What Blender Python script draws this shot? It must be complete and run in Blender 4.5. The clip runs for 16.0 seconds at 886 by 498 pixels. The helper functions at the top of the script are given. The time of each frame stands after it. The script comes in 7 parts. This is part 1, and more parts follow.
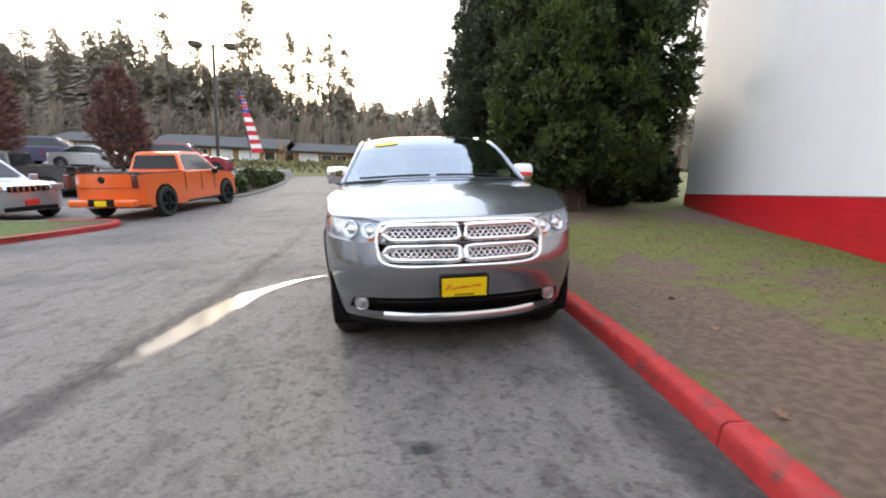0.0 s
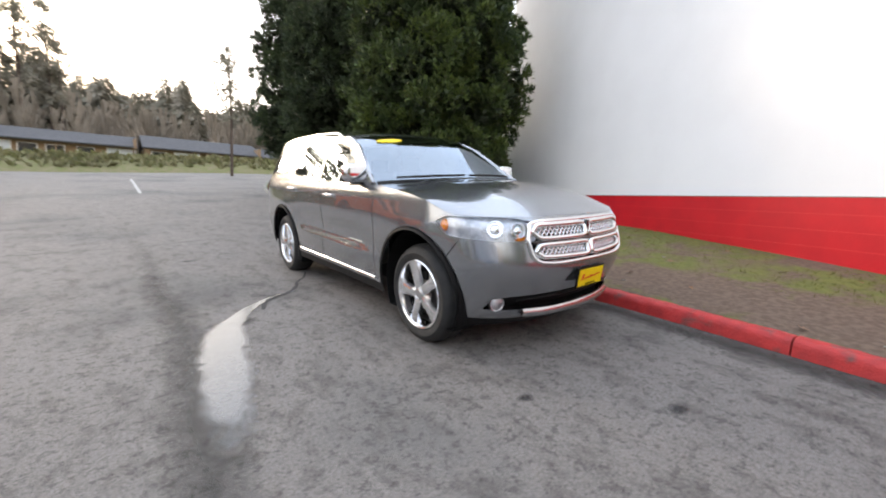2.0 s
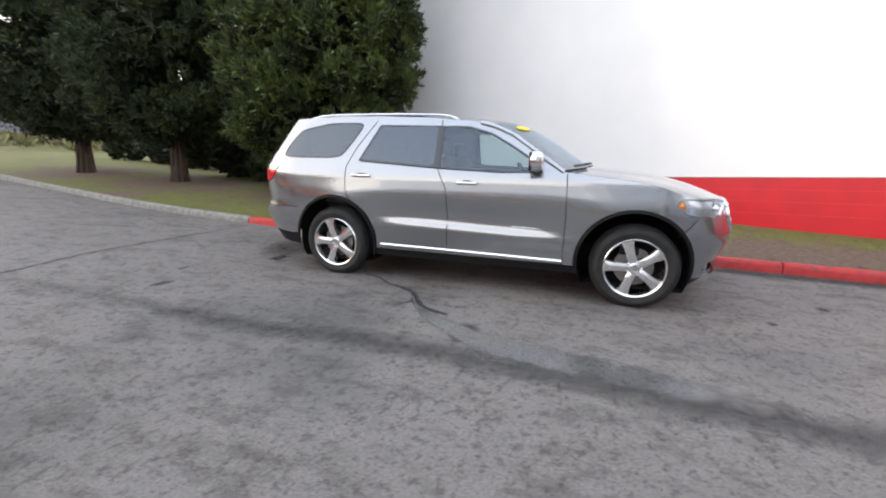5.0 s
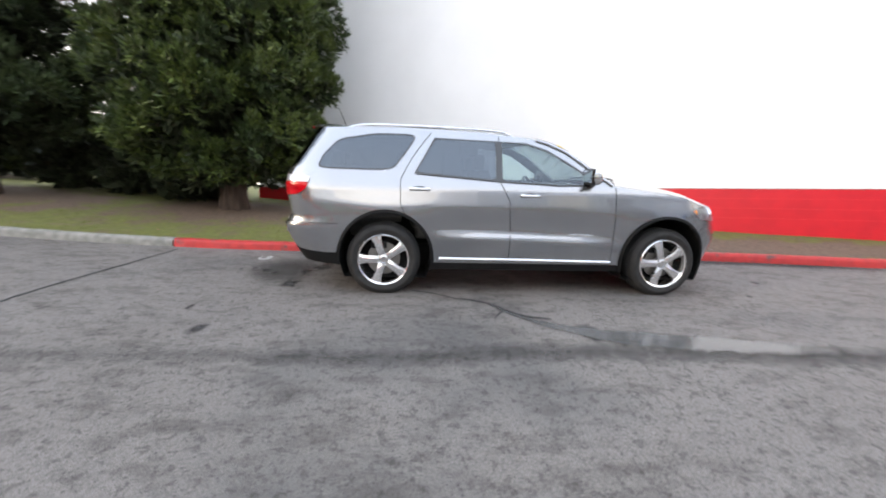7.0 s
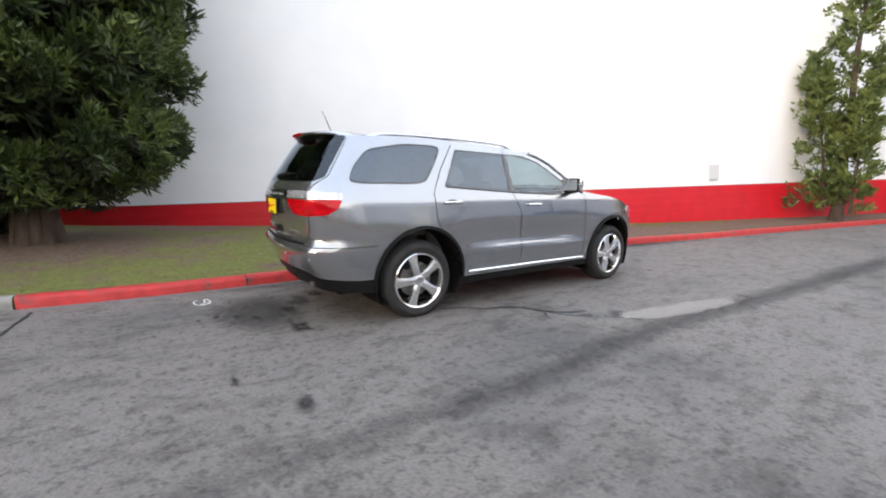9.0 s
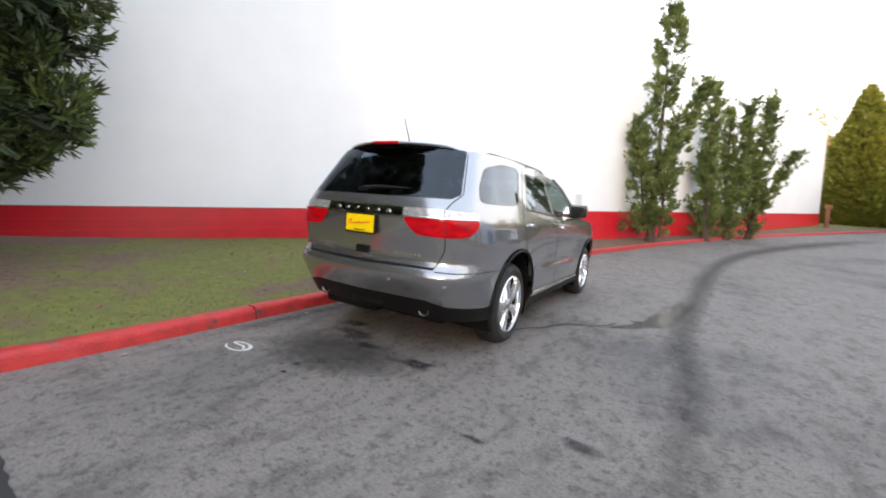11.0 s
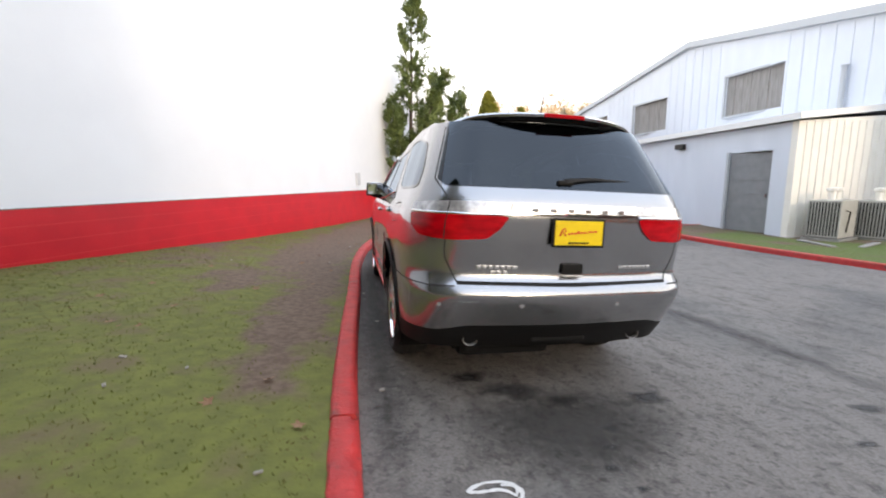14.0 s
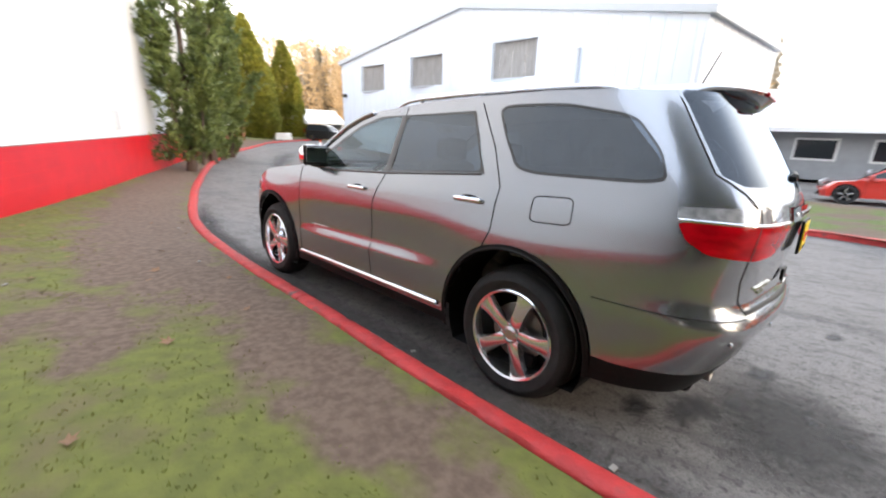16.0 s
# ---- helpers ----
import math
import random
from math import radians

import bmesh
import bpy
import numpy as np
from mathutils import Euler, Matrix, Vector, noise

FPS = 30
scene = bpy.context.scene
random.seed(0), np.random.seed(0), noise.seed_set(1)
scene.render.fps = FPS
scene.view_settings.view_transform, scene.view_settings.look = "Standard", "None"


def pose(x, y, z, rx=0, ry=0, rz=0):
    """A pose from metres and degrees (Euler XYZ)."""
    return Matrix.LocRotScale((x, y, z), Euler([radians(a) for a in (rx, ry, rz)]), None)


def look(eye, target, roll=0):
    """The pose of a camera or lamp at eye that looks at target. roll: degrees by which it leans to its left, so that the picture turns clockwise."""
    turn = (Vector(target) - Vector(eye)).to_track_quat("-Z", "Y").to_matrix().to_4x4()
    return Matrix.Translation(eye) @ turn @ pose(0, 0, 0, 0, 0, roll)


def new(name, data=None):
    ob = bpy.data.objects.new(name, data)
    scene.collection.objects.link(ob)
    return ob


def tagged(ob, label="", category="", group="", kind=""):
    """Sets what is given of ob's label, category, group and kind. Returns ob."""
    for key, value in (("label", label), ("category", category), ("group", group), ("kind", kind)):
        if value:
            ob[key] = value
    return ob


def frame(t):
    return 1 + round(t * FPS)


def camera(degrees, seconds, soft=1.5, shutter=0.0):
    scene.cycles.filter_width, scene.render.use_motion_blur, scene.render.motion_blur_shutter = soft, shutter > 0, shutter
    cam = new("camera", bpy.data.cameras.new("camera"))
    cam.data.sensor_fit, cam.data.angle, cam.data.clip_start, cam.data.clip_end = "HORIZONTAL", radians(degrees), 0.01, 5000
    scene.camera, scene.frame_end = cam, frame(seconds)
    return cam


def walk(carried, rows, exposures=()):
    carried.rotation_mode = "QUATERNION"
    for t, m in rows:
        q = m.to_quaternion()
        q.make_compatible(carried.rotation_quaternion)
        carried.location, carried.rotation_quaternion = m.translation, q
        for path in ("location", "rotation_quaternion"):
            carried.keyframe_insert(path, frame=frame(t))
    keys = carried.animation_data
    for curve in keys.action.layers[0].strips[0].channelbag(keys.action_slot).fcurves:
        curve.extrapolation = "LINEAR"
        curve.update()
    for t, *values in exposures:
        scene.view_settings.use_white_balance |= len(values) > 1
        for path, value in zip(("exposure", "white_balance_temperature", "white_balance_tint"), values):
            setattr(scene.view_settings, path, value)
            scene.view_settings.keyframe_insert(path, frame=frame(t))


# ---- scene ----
cam = camera(94.7, 16.0, 1.9, 0.4)

PATH = [
    (0, (-0.518, -4.931, 1.120), (-0.254, -2.971, 0.823), 2.06),
    (0.5, (-1.104, -4.788, 1.072), (-0.665, -2.855, 0.804), -0.08),
    (1, (-1.659, -4.608, 1.045), (-0.892, -2.779, 0.790), 2.22),
    (1.5, (-2.193, -4.320, 1.021), (-1.244, -2.585, 0.721), 0.36),
    (2, (-2.701, -4.020, 1.022), (-1.460, -2.473, 0.771), 2.04),
    (2.5, (-3.164, -3.630, 1.013), (-1.802, -2.201, 0.692), 2.73),
    (3, (-3.577, -3.210, 1.021), (-2.045, -1.963, 0.705), 2.69),
    (3.5, (-3.922, -2.742, 1.001), (-2.275, -1.649, 0.699), 0.62),
    (4, (-4.256, -2.227, 0.989), (-2.528, -1.232, 0.831), 1.28),
    (4.5, (-4.584, -1.618, 0.994), (-2.762, -0.826, 0.757), 0.90),
    (7, (-5.131, 1.271, 1.014), (-3.157, 1.096, 0.749), 0.53),
    (7.5, (-5.029, 1.843, 1.040), (-3.130, 1.297, 0.733), -0.79),
    (8, (-4.832, 2.449, 1.071), (-2.981, 1.731, 0.829), -2.57),
    (8.5, (-4.600, 2.979, 1.090), (-2.874, 1.993, 0.870), -2.53),
    (9, (-4.220, 3.483, 1.112), (-2.582, 2.362, 0.864), -2.10),
    (11.5, (-1.766, 5.153, 1.281), (-0.960, 3.337, 1.050), -1.16),
    (12, (-1.149, 5.155, 1.333), (-0.546, 3.274, 1.014), -3.22),
    (12.5, (-0.504, 5.118, 1.318), (-0.074, 3.176, 1.105), -1.30),
    (13, (0.133, 5.028, 1.318), (0.302, 3.053, 1.047), -3.43),
    (13.5, (0.686, 4.859, 1.363), (0.524, 2.883, 1.097), -1.48),
    (14, (1.144, 4.635, 1.392), (0.731, 2.703, 1.070), -1.03),
    (14.5, (1.602, 4.248, 1.439), (1.003, 2.375, 1.072), 0.64),
    (15, (2.030, 3.811, 1.468), (1.072, 2.133, 0.947), 0.83),
    (15.5, (2.363, 3.268, 1.479), (1.257, 1.700, 0.916), -1.87),
    (16, (2.662, 2.696, 1.567), (1.287, 1.357, 1.002), 1.63),
]
walk(cam, [(t, look(eye, target, roll)) for t, eye, target, roll in PATH], [(0, 1.58, 7750, 12), (4.5, 1.51, 7750, 12), (7.5, 1.73, 7750, 12), (9, 1.66, 7750, 12), (12, 1.5, 7750, 12), (13.2, 1.45, 7750, 12), (14.2, 1.50, 7750, 12), (15, 1.59, 7750, 12), (16, 2.0, 7750, 12)])

# ---- world, sun, exposure ----
SUN_DIR = Vector((-0.26, 0.95, 0.24)).normalized()
world = bpy.data.worlds.new("world")
scene.world = world
world.use_nodes = True
wn, wl = world.node_tree.nodes, world.node_tree.links
sky = wn.new("ShaderNodeTexSky")
sky.sky_type = "NISHITA"
sky.sun_disc = False
sky.sun_elevation = math.asin(SUN_DIR.z)
sky.sun_rotation = math.atan2(SUN_DIR.x, SUN_DIR.y)
sky.air_density, sky.dust_density, sky.ozone_density = 1.0, 2.5, 1.0
cloud_tc = wn.new("ShaderNodeTexCoord")
cloud = wn.new("ShaderNodeTexNoise")
cloud.inputs["Scale"].default_value = 2.2
cloud.inputs["Detail"].default_value = 6
cloud_ramp = wn.new("ShaderNodeValToRGB")
cloud_ramp.color_ramp.elements[0].position = 0.25
cloud_ramp.color_ramp.elements[0].color = (9.2, 9.4, 9.9, 1)
cloud_ramp.color_ramp.elements[1].position = 0.7
cloud_ramp.color_ramp.elements[1].color = (12.2, 12.0, 11.9, 1)
cloud_mix = wn.new("ShaderNodeMixRGB")
cloud_mix.inputs["Fac"].default_value = 0.72
wl.new(cloud_tc.outputs["Generated"], cloud.inputs["Vector"])
wl.new(cloud.outputs["Fac"], cloud_ramp.inputs["Fac"])
sky_xyz = wn.new("ShaderNodeSeparateXYZ")
sky_height = wn.new("ShaderNodeMapRange")
sky_height.inputs["From Min"].default_value, sky_height.inputs["From Max"].default_value = 0.08, 0.62
sky_tone = wn.new("ShaderNodeMixRGB")
sky_tone.blend_type = "MULTIPLY"
sky_tone.inputs["Color2"].default_value = (0.62, 0.78, 1.05, 1)
wl.new(cloud_tc.outputs["Generated"], sky_xyz.inputs["Vector"])
wl.new(sky_xyz.outputs["Z"], sky_height.inputs["Value"])
wl.new(sky_height.outputs["Result"], sky_tone.inputs["Fac"])
wl.new(cloud_ramp.outputs["Color"], sky_tone.inputs["Color1"])
wl.new(sky.outputs["Color"], cloud_mix.inputs["Color1"])
wl.new(sky_tone.outputs["Color"], cloud_mix.inputs["Color2"])
bg = wn["Background"]
bg.inputs["Strength"].default_value = 0.115
wl.new(cloud_mix.outputs["Color"], bg.inputs["Color"])
sun = new("sun", bpy.data.lights.new("sun", "SUN"))
sun.data.energy, sun.data.angle, sun.data.color = 1.1, radians(12), (1.0, 0.9, 0.78)
sun.matrix_world = look((0, 0, 30), Vector((0, 0, 30)) - SUN_DIR)


# ---- materials ----
def mat(name, color, rough=0.6, metal=0.0, color2=None, scale=8.0, detail=5.0, bump=0.0, bump_scale=None, coat=0.0, spec=0.5, lo=0.35, hi=0.65,
        island=0.0, color3=None, scale3=1.0, lo3=0.45, hi3=0.6, random_tone=0.0, stretch=(1, 1, 1), space="Object"):
    """Principled material: two tones mixed by noise, a third in broad stains, fine bump."""
    m = bpy.data.materials.new(name)
    m.use_nodes = True
    n, l = m.node_tree.nodes, m.node_tree.links
    p = n["Principled BSDF"]
    p.inputs["Base Color"].default_value = (*color, 1)
    p.inputs["Roughness"].default_value = rough
    p.inputs["Metallic"].default_value = metal
    p.inputs["Coat Weight"].default_value = coat
    p.inputs["Coat Roughness"].default_value = 0.04
    p.inputs["Specular IOR Level"].default_value = spec
    tc = n.new("ShaderNodeTexCoord")
    mp = n.new("ShaderNodeMapping")
    mp.inputs["Scale"].default_value = stretch
    l.new(tc.outputs[space], mp.inputs["Vector"])
    out = None
    if color2:
        t = n.new("ShaderNodeTexNoise")
        t.inputs["Scale"].default_value, t.inputs["Detail"].default_value = scale, detail
        l.new(mp.outputs["Vector"], t.inputs["Vector"])
        r = n.new("ShaderNodeMapRange")
        r.inputs["From Min"].default_value, r.inputs["From Max"].default_value = lo, hi
        l.new(t.outputs["Fac"], r.inputs["Value"])
        x = n.new("ShaderNodeMixRGB")
        x.inputs["Color1"].default_value, x.inputs["Color2"].default_value = (*color, 1), (*color2, 1)
        l.new(r.outputs["Result"], x.inputs["Fac"])
        out = x.outputs["Color"]
    if color3:
        t = n.new("ShaderNodeTexNoise")
        t.inputs["Scale"].default_value, t.inputs["Detail"].default_value = scale3, 6
        l.new(mp.outputs["Vector"], t.inputs["Vector"])
        r = n.new("ShaderNodeMapRange")
        r.inputs["From Min"].default_value, r.inputs["From Max"].default_value = lo3, hi3
        l.new(t.outputs["Fac"], r.inputs["Value"])
        x = n.new("ShaderNodeMixRGB")
        if out:
            l.new(out, x.inputs["Color1"])
        else:
            x.inputs["Color1"].default_value = (*color, 1)
        x.inputs["Color2"].default_value = (*color3, 1)
        l.new(r.outputs["Result"], x.inputs["Fac"])
        out = x.outputs["Color"]
    if island or random_tone:
        src = n.new("ShaderNodeNewGeometry").outputs["Random Per Island"] if island else n.new("ShaderNodeObjectInfo").outputs["Random"]
        amount = island or random_tone
        r = n.new("ShaderNodeMapRange")
        r.inputs["To Min"].default_value, r.inputs["To Max"].default_value = 1 - amount, 1 + amount
        l.new(src, r.inputs["Value"])
        h = n.new("ShaderNodeHueSaturation")
        if out:
            l.new(out, h.inputs["Color"])
        else:
            h.inputs["Color"].default_value = (*color, 1)
        l.new(r.outputs["Result"], h.inputs["Value"])
        out = h.outputs["Color"]
    if out:
        l.new(out, p.inputs["Base Color"])
    if bump:
        t = n.new("ShaderNodeTexNoise")
        t.inputs["Scale"].default_value, t.inputs["Detail"].default_value = bump_scale or scale * 4, 6
        l.new(mp.outputs["Vector"], t.inputs["Vector"])
        b = n.new("ShaderNodeBump")
        b.inputs["Strength"].default_value, b.inputs["Distance"].default_value = bump, 0.02
        l.new(t.outputs["Fac"], b.inputs["Height"])
        l.new(b.outputs["Normal"], p.inputs["Normal"])
    return m


def glass_mat(name, tint, clear, rough=0.0, gloss=None):
    """Thin automotive or window glass: gloss that grows to the rim over a tinted see-through pane."""
    m = bpy.data.materials.new(name)
    m.use_nodes = True
    n, l = m.node_tree.nodes, m.node_tree.links
    n.remove(n["Principled BSDF"])
    tr = n.new("ShaderNodeBsdfTransparent")
    tr.inputs["Color"].default_value = tuple(c * clear for c in tint) + (1,)
    gl = n.new("ShaderNodeBsdfGlossy")
    gl.inputs["Roughness"].default_value = rough
    gl.inputs["Color"].default_value = (0.80, 0.90, 1.0, 1)
    lw, pw, fr = n.new("ShaderNodeLayerWeight"), n.new("ShaderNodeMath"), n.new("ShaderNodeMapRange")
    lw.inputs["Blend"].default_value = 0.5
    pw.operation = "POWER"
    pw.inputs[1].default_value = 4.5
    ior = gloss or 1.55
    fr.inputs["To Min"].default_value = ((ior - 1) / (ior + 1)) ** 2
    l.new(lw.outputs["Facing"], pw.inputs[0])
    l.new(pw.outputs["Value"], fr.inputs["Value"])
    mx = n.new("ShaderNodeMixShader")
    l.new(fr.outputs["Result"], mx.inputs["Fac"])
    l.new(tr.outputs["BSDF"], mx.inputs[1])
    l.new(gl.outputs["BSDF"], mx.inputs[2])
    l.new(mx.outputs["Shader"], n["Material Output"].inputs["Surface"])
    return m


def add_mottle(m, scale, lo, hi, tone, stretch=(1, 1, 1)):
    """Lays one more layer of blotches, of a darker or lighter tone, over a material's colour."""
    n, l = m.node_tree.nodes, m.node_tree.links
    p = n["Principled BSDF"]
    src = p.inputs["Base Color"].links[0].from_socket
    tc, mp, t, r, x = (n.new("ShaderNode" + q) for q in ("TexCoord", "Mapping", "TexNoise", "MapRange", "MixRGB"))
    mp.inputs["Scale"].default_value = stretch
    t.inputs["Scale"].default_value, t.inputs["Detail"].default_value, t.inputs["Roughness"].default_value = scale, 8, 0.65
    r.inputs["From Min"].default_value, r.inputs["From Max"].default_value = lo, hi
    x.blend_type = "MULTIPLY"
    x.inputs["Color2"].default_value = (*tone, 1)
    l.new(tc.outputs["Object"], mp.inputs["Vector"])
    l.new(mp.outputs["Vector"], t.inputs["Vector"])
    l.new(t.outputs["Fac"], r.inputs["Value"])
    l.new(r.outputs["Result"], x.inputs["Fac"])
    l.new(src, x.inputs["Color1"])
    l.new(x.outputs["Color"], p.inputs["Base Color"])
    return m


M_ASPHALT = mat("asphalt", (0.120, 0.109, 0.100), 0.74, color2=(0.215, 0.197, 0.182), scale=70, lo=0.3, hi=0.7, bump=0.6, bump_scale=140,
                color3=(0.095, 0.092, 0.089), scale3=0.4, lo3=0.52, hi3=0.68)
add_mottle(M_ASPHALT, 6.5, 0.49, 0.65, (0.60, 0.59, 0.58), (1, 0.5, 1))
add_mottle(M_ASPHALT, 1.1, 0.5, 0.75, (0.82, 0.81, 0.80), (1.0, 0.45, 1))
add_mottle(M_ASPHALT, 19, 0.53, 0.62, (0.55, 0.55, 0.54))
add_mottle(M_ASPHALT, 60, 0.58, 0.66, (0.40, 0.40, 0.40))
M_VERGE = mat("verge_grass", (0.10, 0.13, 0.025), 0.95, color2=(0.055, 0.085, 0.018), scale=14, bump=0.9, bump_scale=60,
              color3=(0.11, 0.075, 0.05), scale3=0.55, lo3=0.5, hi3=0.6)
M_FAR = mat("far_ground", (0.07, 0.085, 0.03), 0.95, color2=(0.05, 0.06, 0.03), scale=0.4)
M_REDKERB = mat("red_kerb_paint", (0.50, 0.028, 0.026), 0.6, color2=(0.36, 0.021, 0.021), scale=9, bump=0.4, bump_scale=50,
                color3=(0.12, 0.05, 0.045), scale3=5, lo3=0.60, hi3=0.70)
M_CONCRETE = mat("old_concrete", (0.26, 0.25, 0.23), 0.9, color2=(0.17, 0.17, 0.15), scale=9, bump=0.5, bump_scale=60)
M_WHITEWALL = mat("white_wall_paint", (0.80, 0.81, 0.83), 0.30, color2=(0.77, 0.78, 0.80), scale=1.2, bump=0.02, bump_scale=12)
M_REDWALL = mat("red_wall_paint", (0.60, 0.012, 0.022), 0.36, color2=(0.52, 0.01, 0.02), scale=3, bump=0.1, bump_scale=40)


def soil_mat():
    """Thin grass over bare soil; the soil attribute says where the turf is worn away."""
    m = mat("grass_soil", (0.124, 0.132, 0.027), 0.95, color2=(0.088, 0.096, 0.021), scale=11, bump=0.16, bump_scale=45,
            color3=(0.118, 0.092, 0.045), scale3=2.3, lo3=0.54, hi3=0.70)
    n, l = m.node_tree.nodes, m.node_tree.links
    p = n["Principled BSDF"]
    src = p.inputs["Base Color"].links[0].from_socket
    at, tc, t, t2, ad, r, sr_, x, x2 = (n.new("ShaderNode" + q) for q in ("Attribute", "TexCoord", "TexNoise", "TexNoise", "Math", "MapRange", "MapRange", "MixRGB", "MixRGB"))
    at.attribute_name = "soil"
    t.inputs["Scale"].default_value, t.inputs["Detail"].default_value = 3.2, 9
    t2.inputs["Scale"].default_value, t2.inputs["Detail"].default_value = 18, 8
    l.new(tc.outputs["Object"], t.inputs["Vector"])
    l.new(tc.outputs["Object"], t2.inputs["Vector"])
    ad.operation = "ADD"
    l.new(at.outputs["Fac"], ad.inputs[0])
    l.new(t.outputs["Fac"], ad.inputs[1])
    r.inputs["From Min"].default_value, r.inputs["From Max"].default_value = 0.70, 0.94
    l.new(ad.outputs["Value"], r.inputs["Value"])
    x2.inputs["Color1"].default_value, x2.inputs["Color2"].default_value = (0.090, 0.058, 0.040, 1), (0.138, 0.094, 0.066, 1)
    sr_.inputs["From Min"].default_value, sr_.inputs["From Max"].default_value = 0.38, 0.62
    l.new(t2.outputs["Fac"], sr_.inputs["Value"])
    l.new(sr_.outputs["Result"], x2.inputs["Fac"])
    l.new(r.outputs["Result"], x.inputs["Fac"])
    l.new(src, x.inputs["Color1"])
    l.new(x2.outputs["Color"], x.inputs["Color2"])
    l.new(x.outputs["Color"], p.inputs["Base Color"])
    return m


M_GRASS = soil_mat()


def stain_mat(name, color, rough, edge=0.45, scale=9.0, spec=0.5, strength=1.0, bump=0.25):
    """A stain that thins out raggedly towards its rim (v of the UV map is 0 there)."""
    m = mat(name, color, rough, color2=tuple(c * 1.5 for c in color), scale=30, spec=spec, bump=bump, bump_scale=90)
    n, l = m.node_tree.nodes, m.node_tree.links
    p, out = n["Principled BSDF"], n["Material Output"]
    uv, sep, tc, t, ad, r, tr, mx = (n.new("ShaderNode" + q) for q in ("UVMap", "SeparateXYZ", "TexCoord", "TexNoise", "Math", "MapRange", "BsdfTransparent", "MixShader"))
    t.inputs["Scale"].default_value, t.inputs["Detail"].default_value, t.inputs["Roughness"].default_value = scale, 9, 0.7
    l.new(tc.outputs["Object"], t.inputs["Vector"])
    l.new(uv.outputs["UV"], sep.inputs["Vector"])
    ad.operation = "MULTIPLY_ADD"
    ad.inputs[1].default_value = 1.1
    l.new(sep.outputs["Y"], ad.inputs[0])
    l.new(t.outputs["Fac"], ad.inputs[2])
    r.inputs["From Min"].default_value, r.inputs["From Max"].default_value = 0.5 + edge * 0.4, 0.5 + edge * 1.3
    r.inputs["To Max"].default_value = strength
    l.new(ad.outputs["Value"], r.inputs["Value"])
    l.new(r.outputs["Result"], mx.inputs["Fac"])
    l.new(tr.outputs["BSDF"], mx.inputs[1])
    l.new(p.outputs["BSDF"], mx.inputs[2])
    l.new(mx.outputs["Shader"], out.inputs["Surface"])
    return m


# ---- helpers for building ----
def mesh_ob(name, verts, faces, material, parent=None, label="", smooth=False, edge_angle=None):
    me = bpy.data.meshes.new(name)
    me.from_pydata([tuple(v) for v in verts], [], [tuple(f) for f in faces])
    me.update()
    me.materials.append(material)
    if smooth:
        me.polygons.foreach_set("use_smooth", [True] * len(me.polygons))
        if edge_angle:
            me.set_sharp_from_angle(angle=radians(edge_angle))
    ob = new(name, me)
    if parent:
        ob.parent = parent
    if label:
        ob["label"] = label
    return ob


def part(name, bm, material, parent=None, label="", smooth=False, edge_angle=35):
    me = bpy.data.meshes.new(name)
    bm.to_mesh(me)
    bm.free()
    me.materials.append(material)
    if smooth:
        me.polygons.foreach_set("use_smooth", [True] * len(me.polygons))
        me.set_sharp_from_angle(angle=radians(edge_angle))
    ob = new(name, me)
    if parent:
        ob.parent = parent
    if label:
        ob["label"] = label
    return ob


def thing(name, m, label, category, group=""):
    ob = new(name)
    ob.empty_display_size = 0.2
    ob.matrix_world = m
    return tagged(ob, label, category, group)


def add_box(bm, cx, cy, cz, sx, sy, sz, m=None, bevel=0.0):
    """A box of that size about its centre, bevelled."""
    t = Matrix.Translation((cx, cy, cz)) @ Matrix.Diagonal((sx, sy, sz, 1))
    if m is not None:
        t = m @ t
    r = bmesh.ops.create_cube(bm, size=1, matrix=t)
    if bevel:
        edges = list({e for v in r["verts"] for e in v.link_edges})
        bmesh.ops.bevel(bm, geom=edges, offset=bevel, segments=2, affect="EDGES", profile=0.6)
    return bm


def box_bm(cx, cy, cz, sx, sy, sz, m=None, bevel=0.0):
    return add_box(bmesh.new(), cx, cy, cz, sx, sy, sz, m, bevel)


def add_lathe(bm, profile, n=24, m=None, close=False):
    """Turns (radius, height) pairs round the z axis."""
    m = m or Matrix()
    rings = [[bm.verts.new(m @ Vector((r * math.cos(2 * math.pi * i / n), r * math.sin(2 * math.pi * i / n), z))) for i in range(n)] for r, z in profile]
    for a, b in zip(rings, rings[1:]):
        for i in range(n):
            bm.faces.new((a[i], a[(i + 1) % n], b[(i + 1) % n], b[i]))
    if close:
        bm.faces.new(rings[0][::-1])
        bm.faces.new(rings[-1])
    return bm


def lathe_bm(profile, n=24, m=None, close=False):
    return add_lathe(bmesh.new(), profile, n, m, close)


def add_tube(bm, points, radius, n=8, m=None):
    """A tube along points; radius may be a list."""
    m = m or Matrix()
    pts = [Vector(p) for p in points]
    rad = radius if isinstance(radius, (list, tuple)) else [radius] * len(pts)
    rings = []
    for i, p in enumerate(pts):
        d = (pts[min(i + 1, len(pts) - 1)] - pts[max(i - 1, 0)]).normalized()
        a = d.orthogonal().normalized() if i == 0 else (a - d * a.dot(d)).normalized()
        b = d.cross(a)
        rings.append([bm.verts.new(m @ (p + rad[i] * (math.cos(2 * math.pi * k / n) * a + math.sin(2 * math.pi * k / n) * b))) for k in range(n)])
    for u, v in zip(rings, rings[1:]):
        for k in range(n):
            bm.faces.new((u[k], u[(k + 1) % n], v[(k + 1) % n], v[k]))
    bm.faces.new(rings[0][::-1])
    bm.faces.new(rings[-1])
    return bm


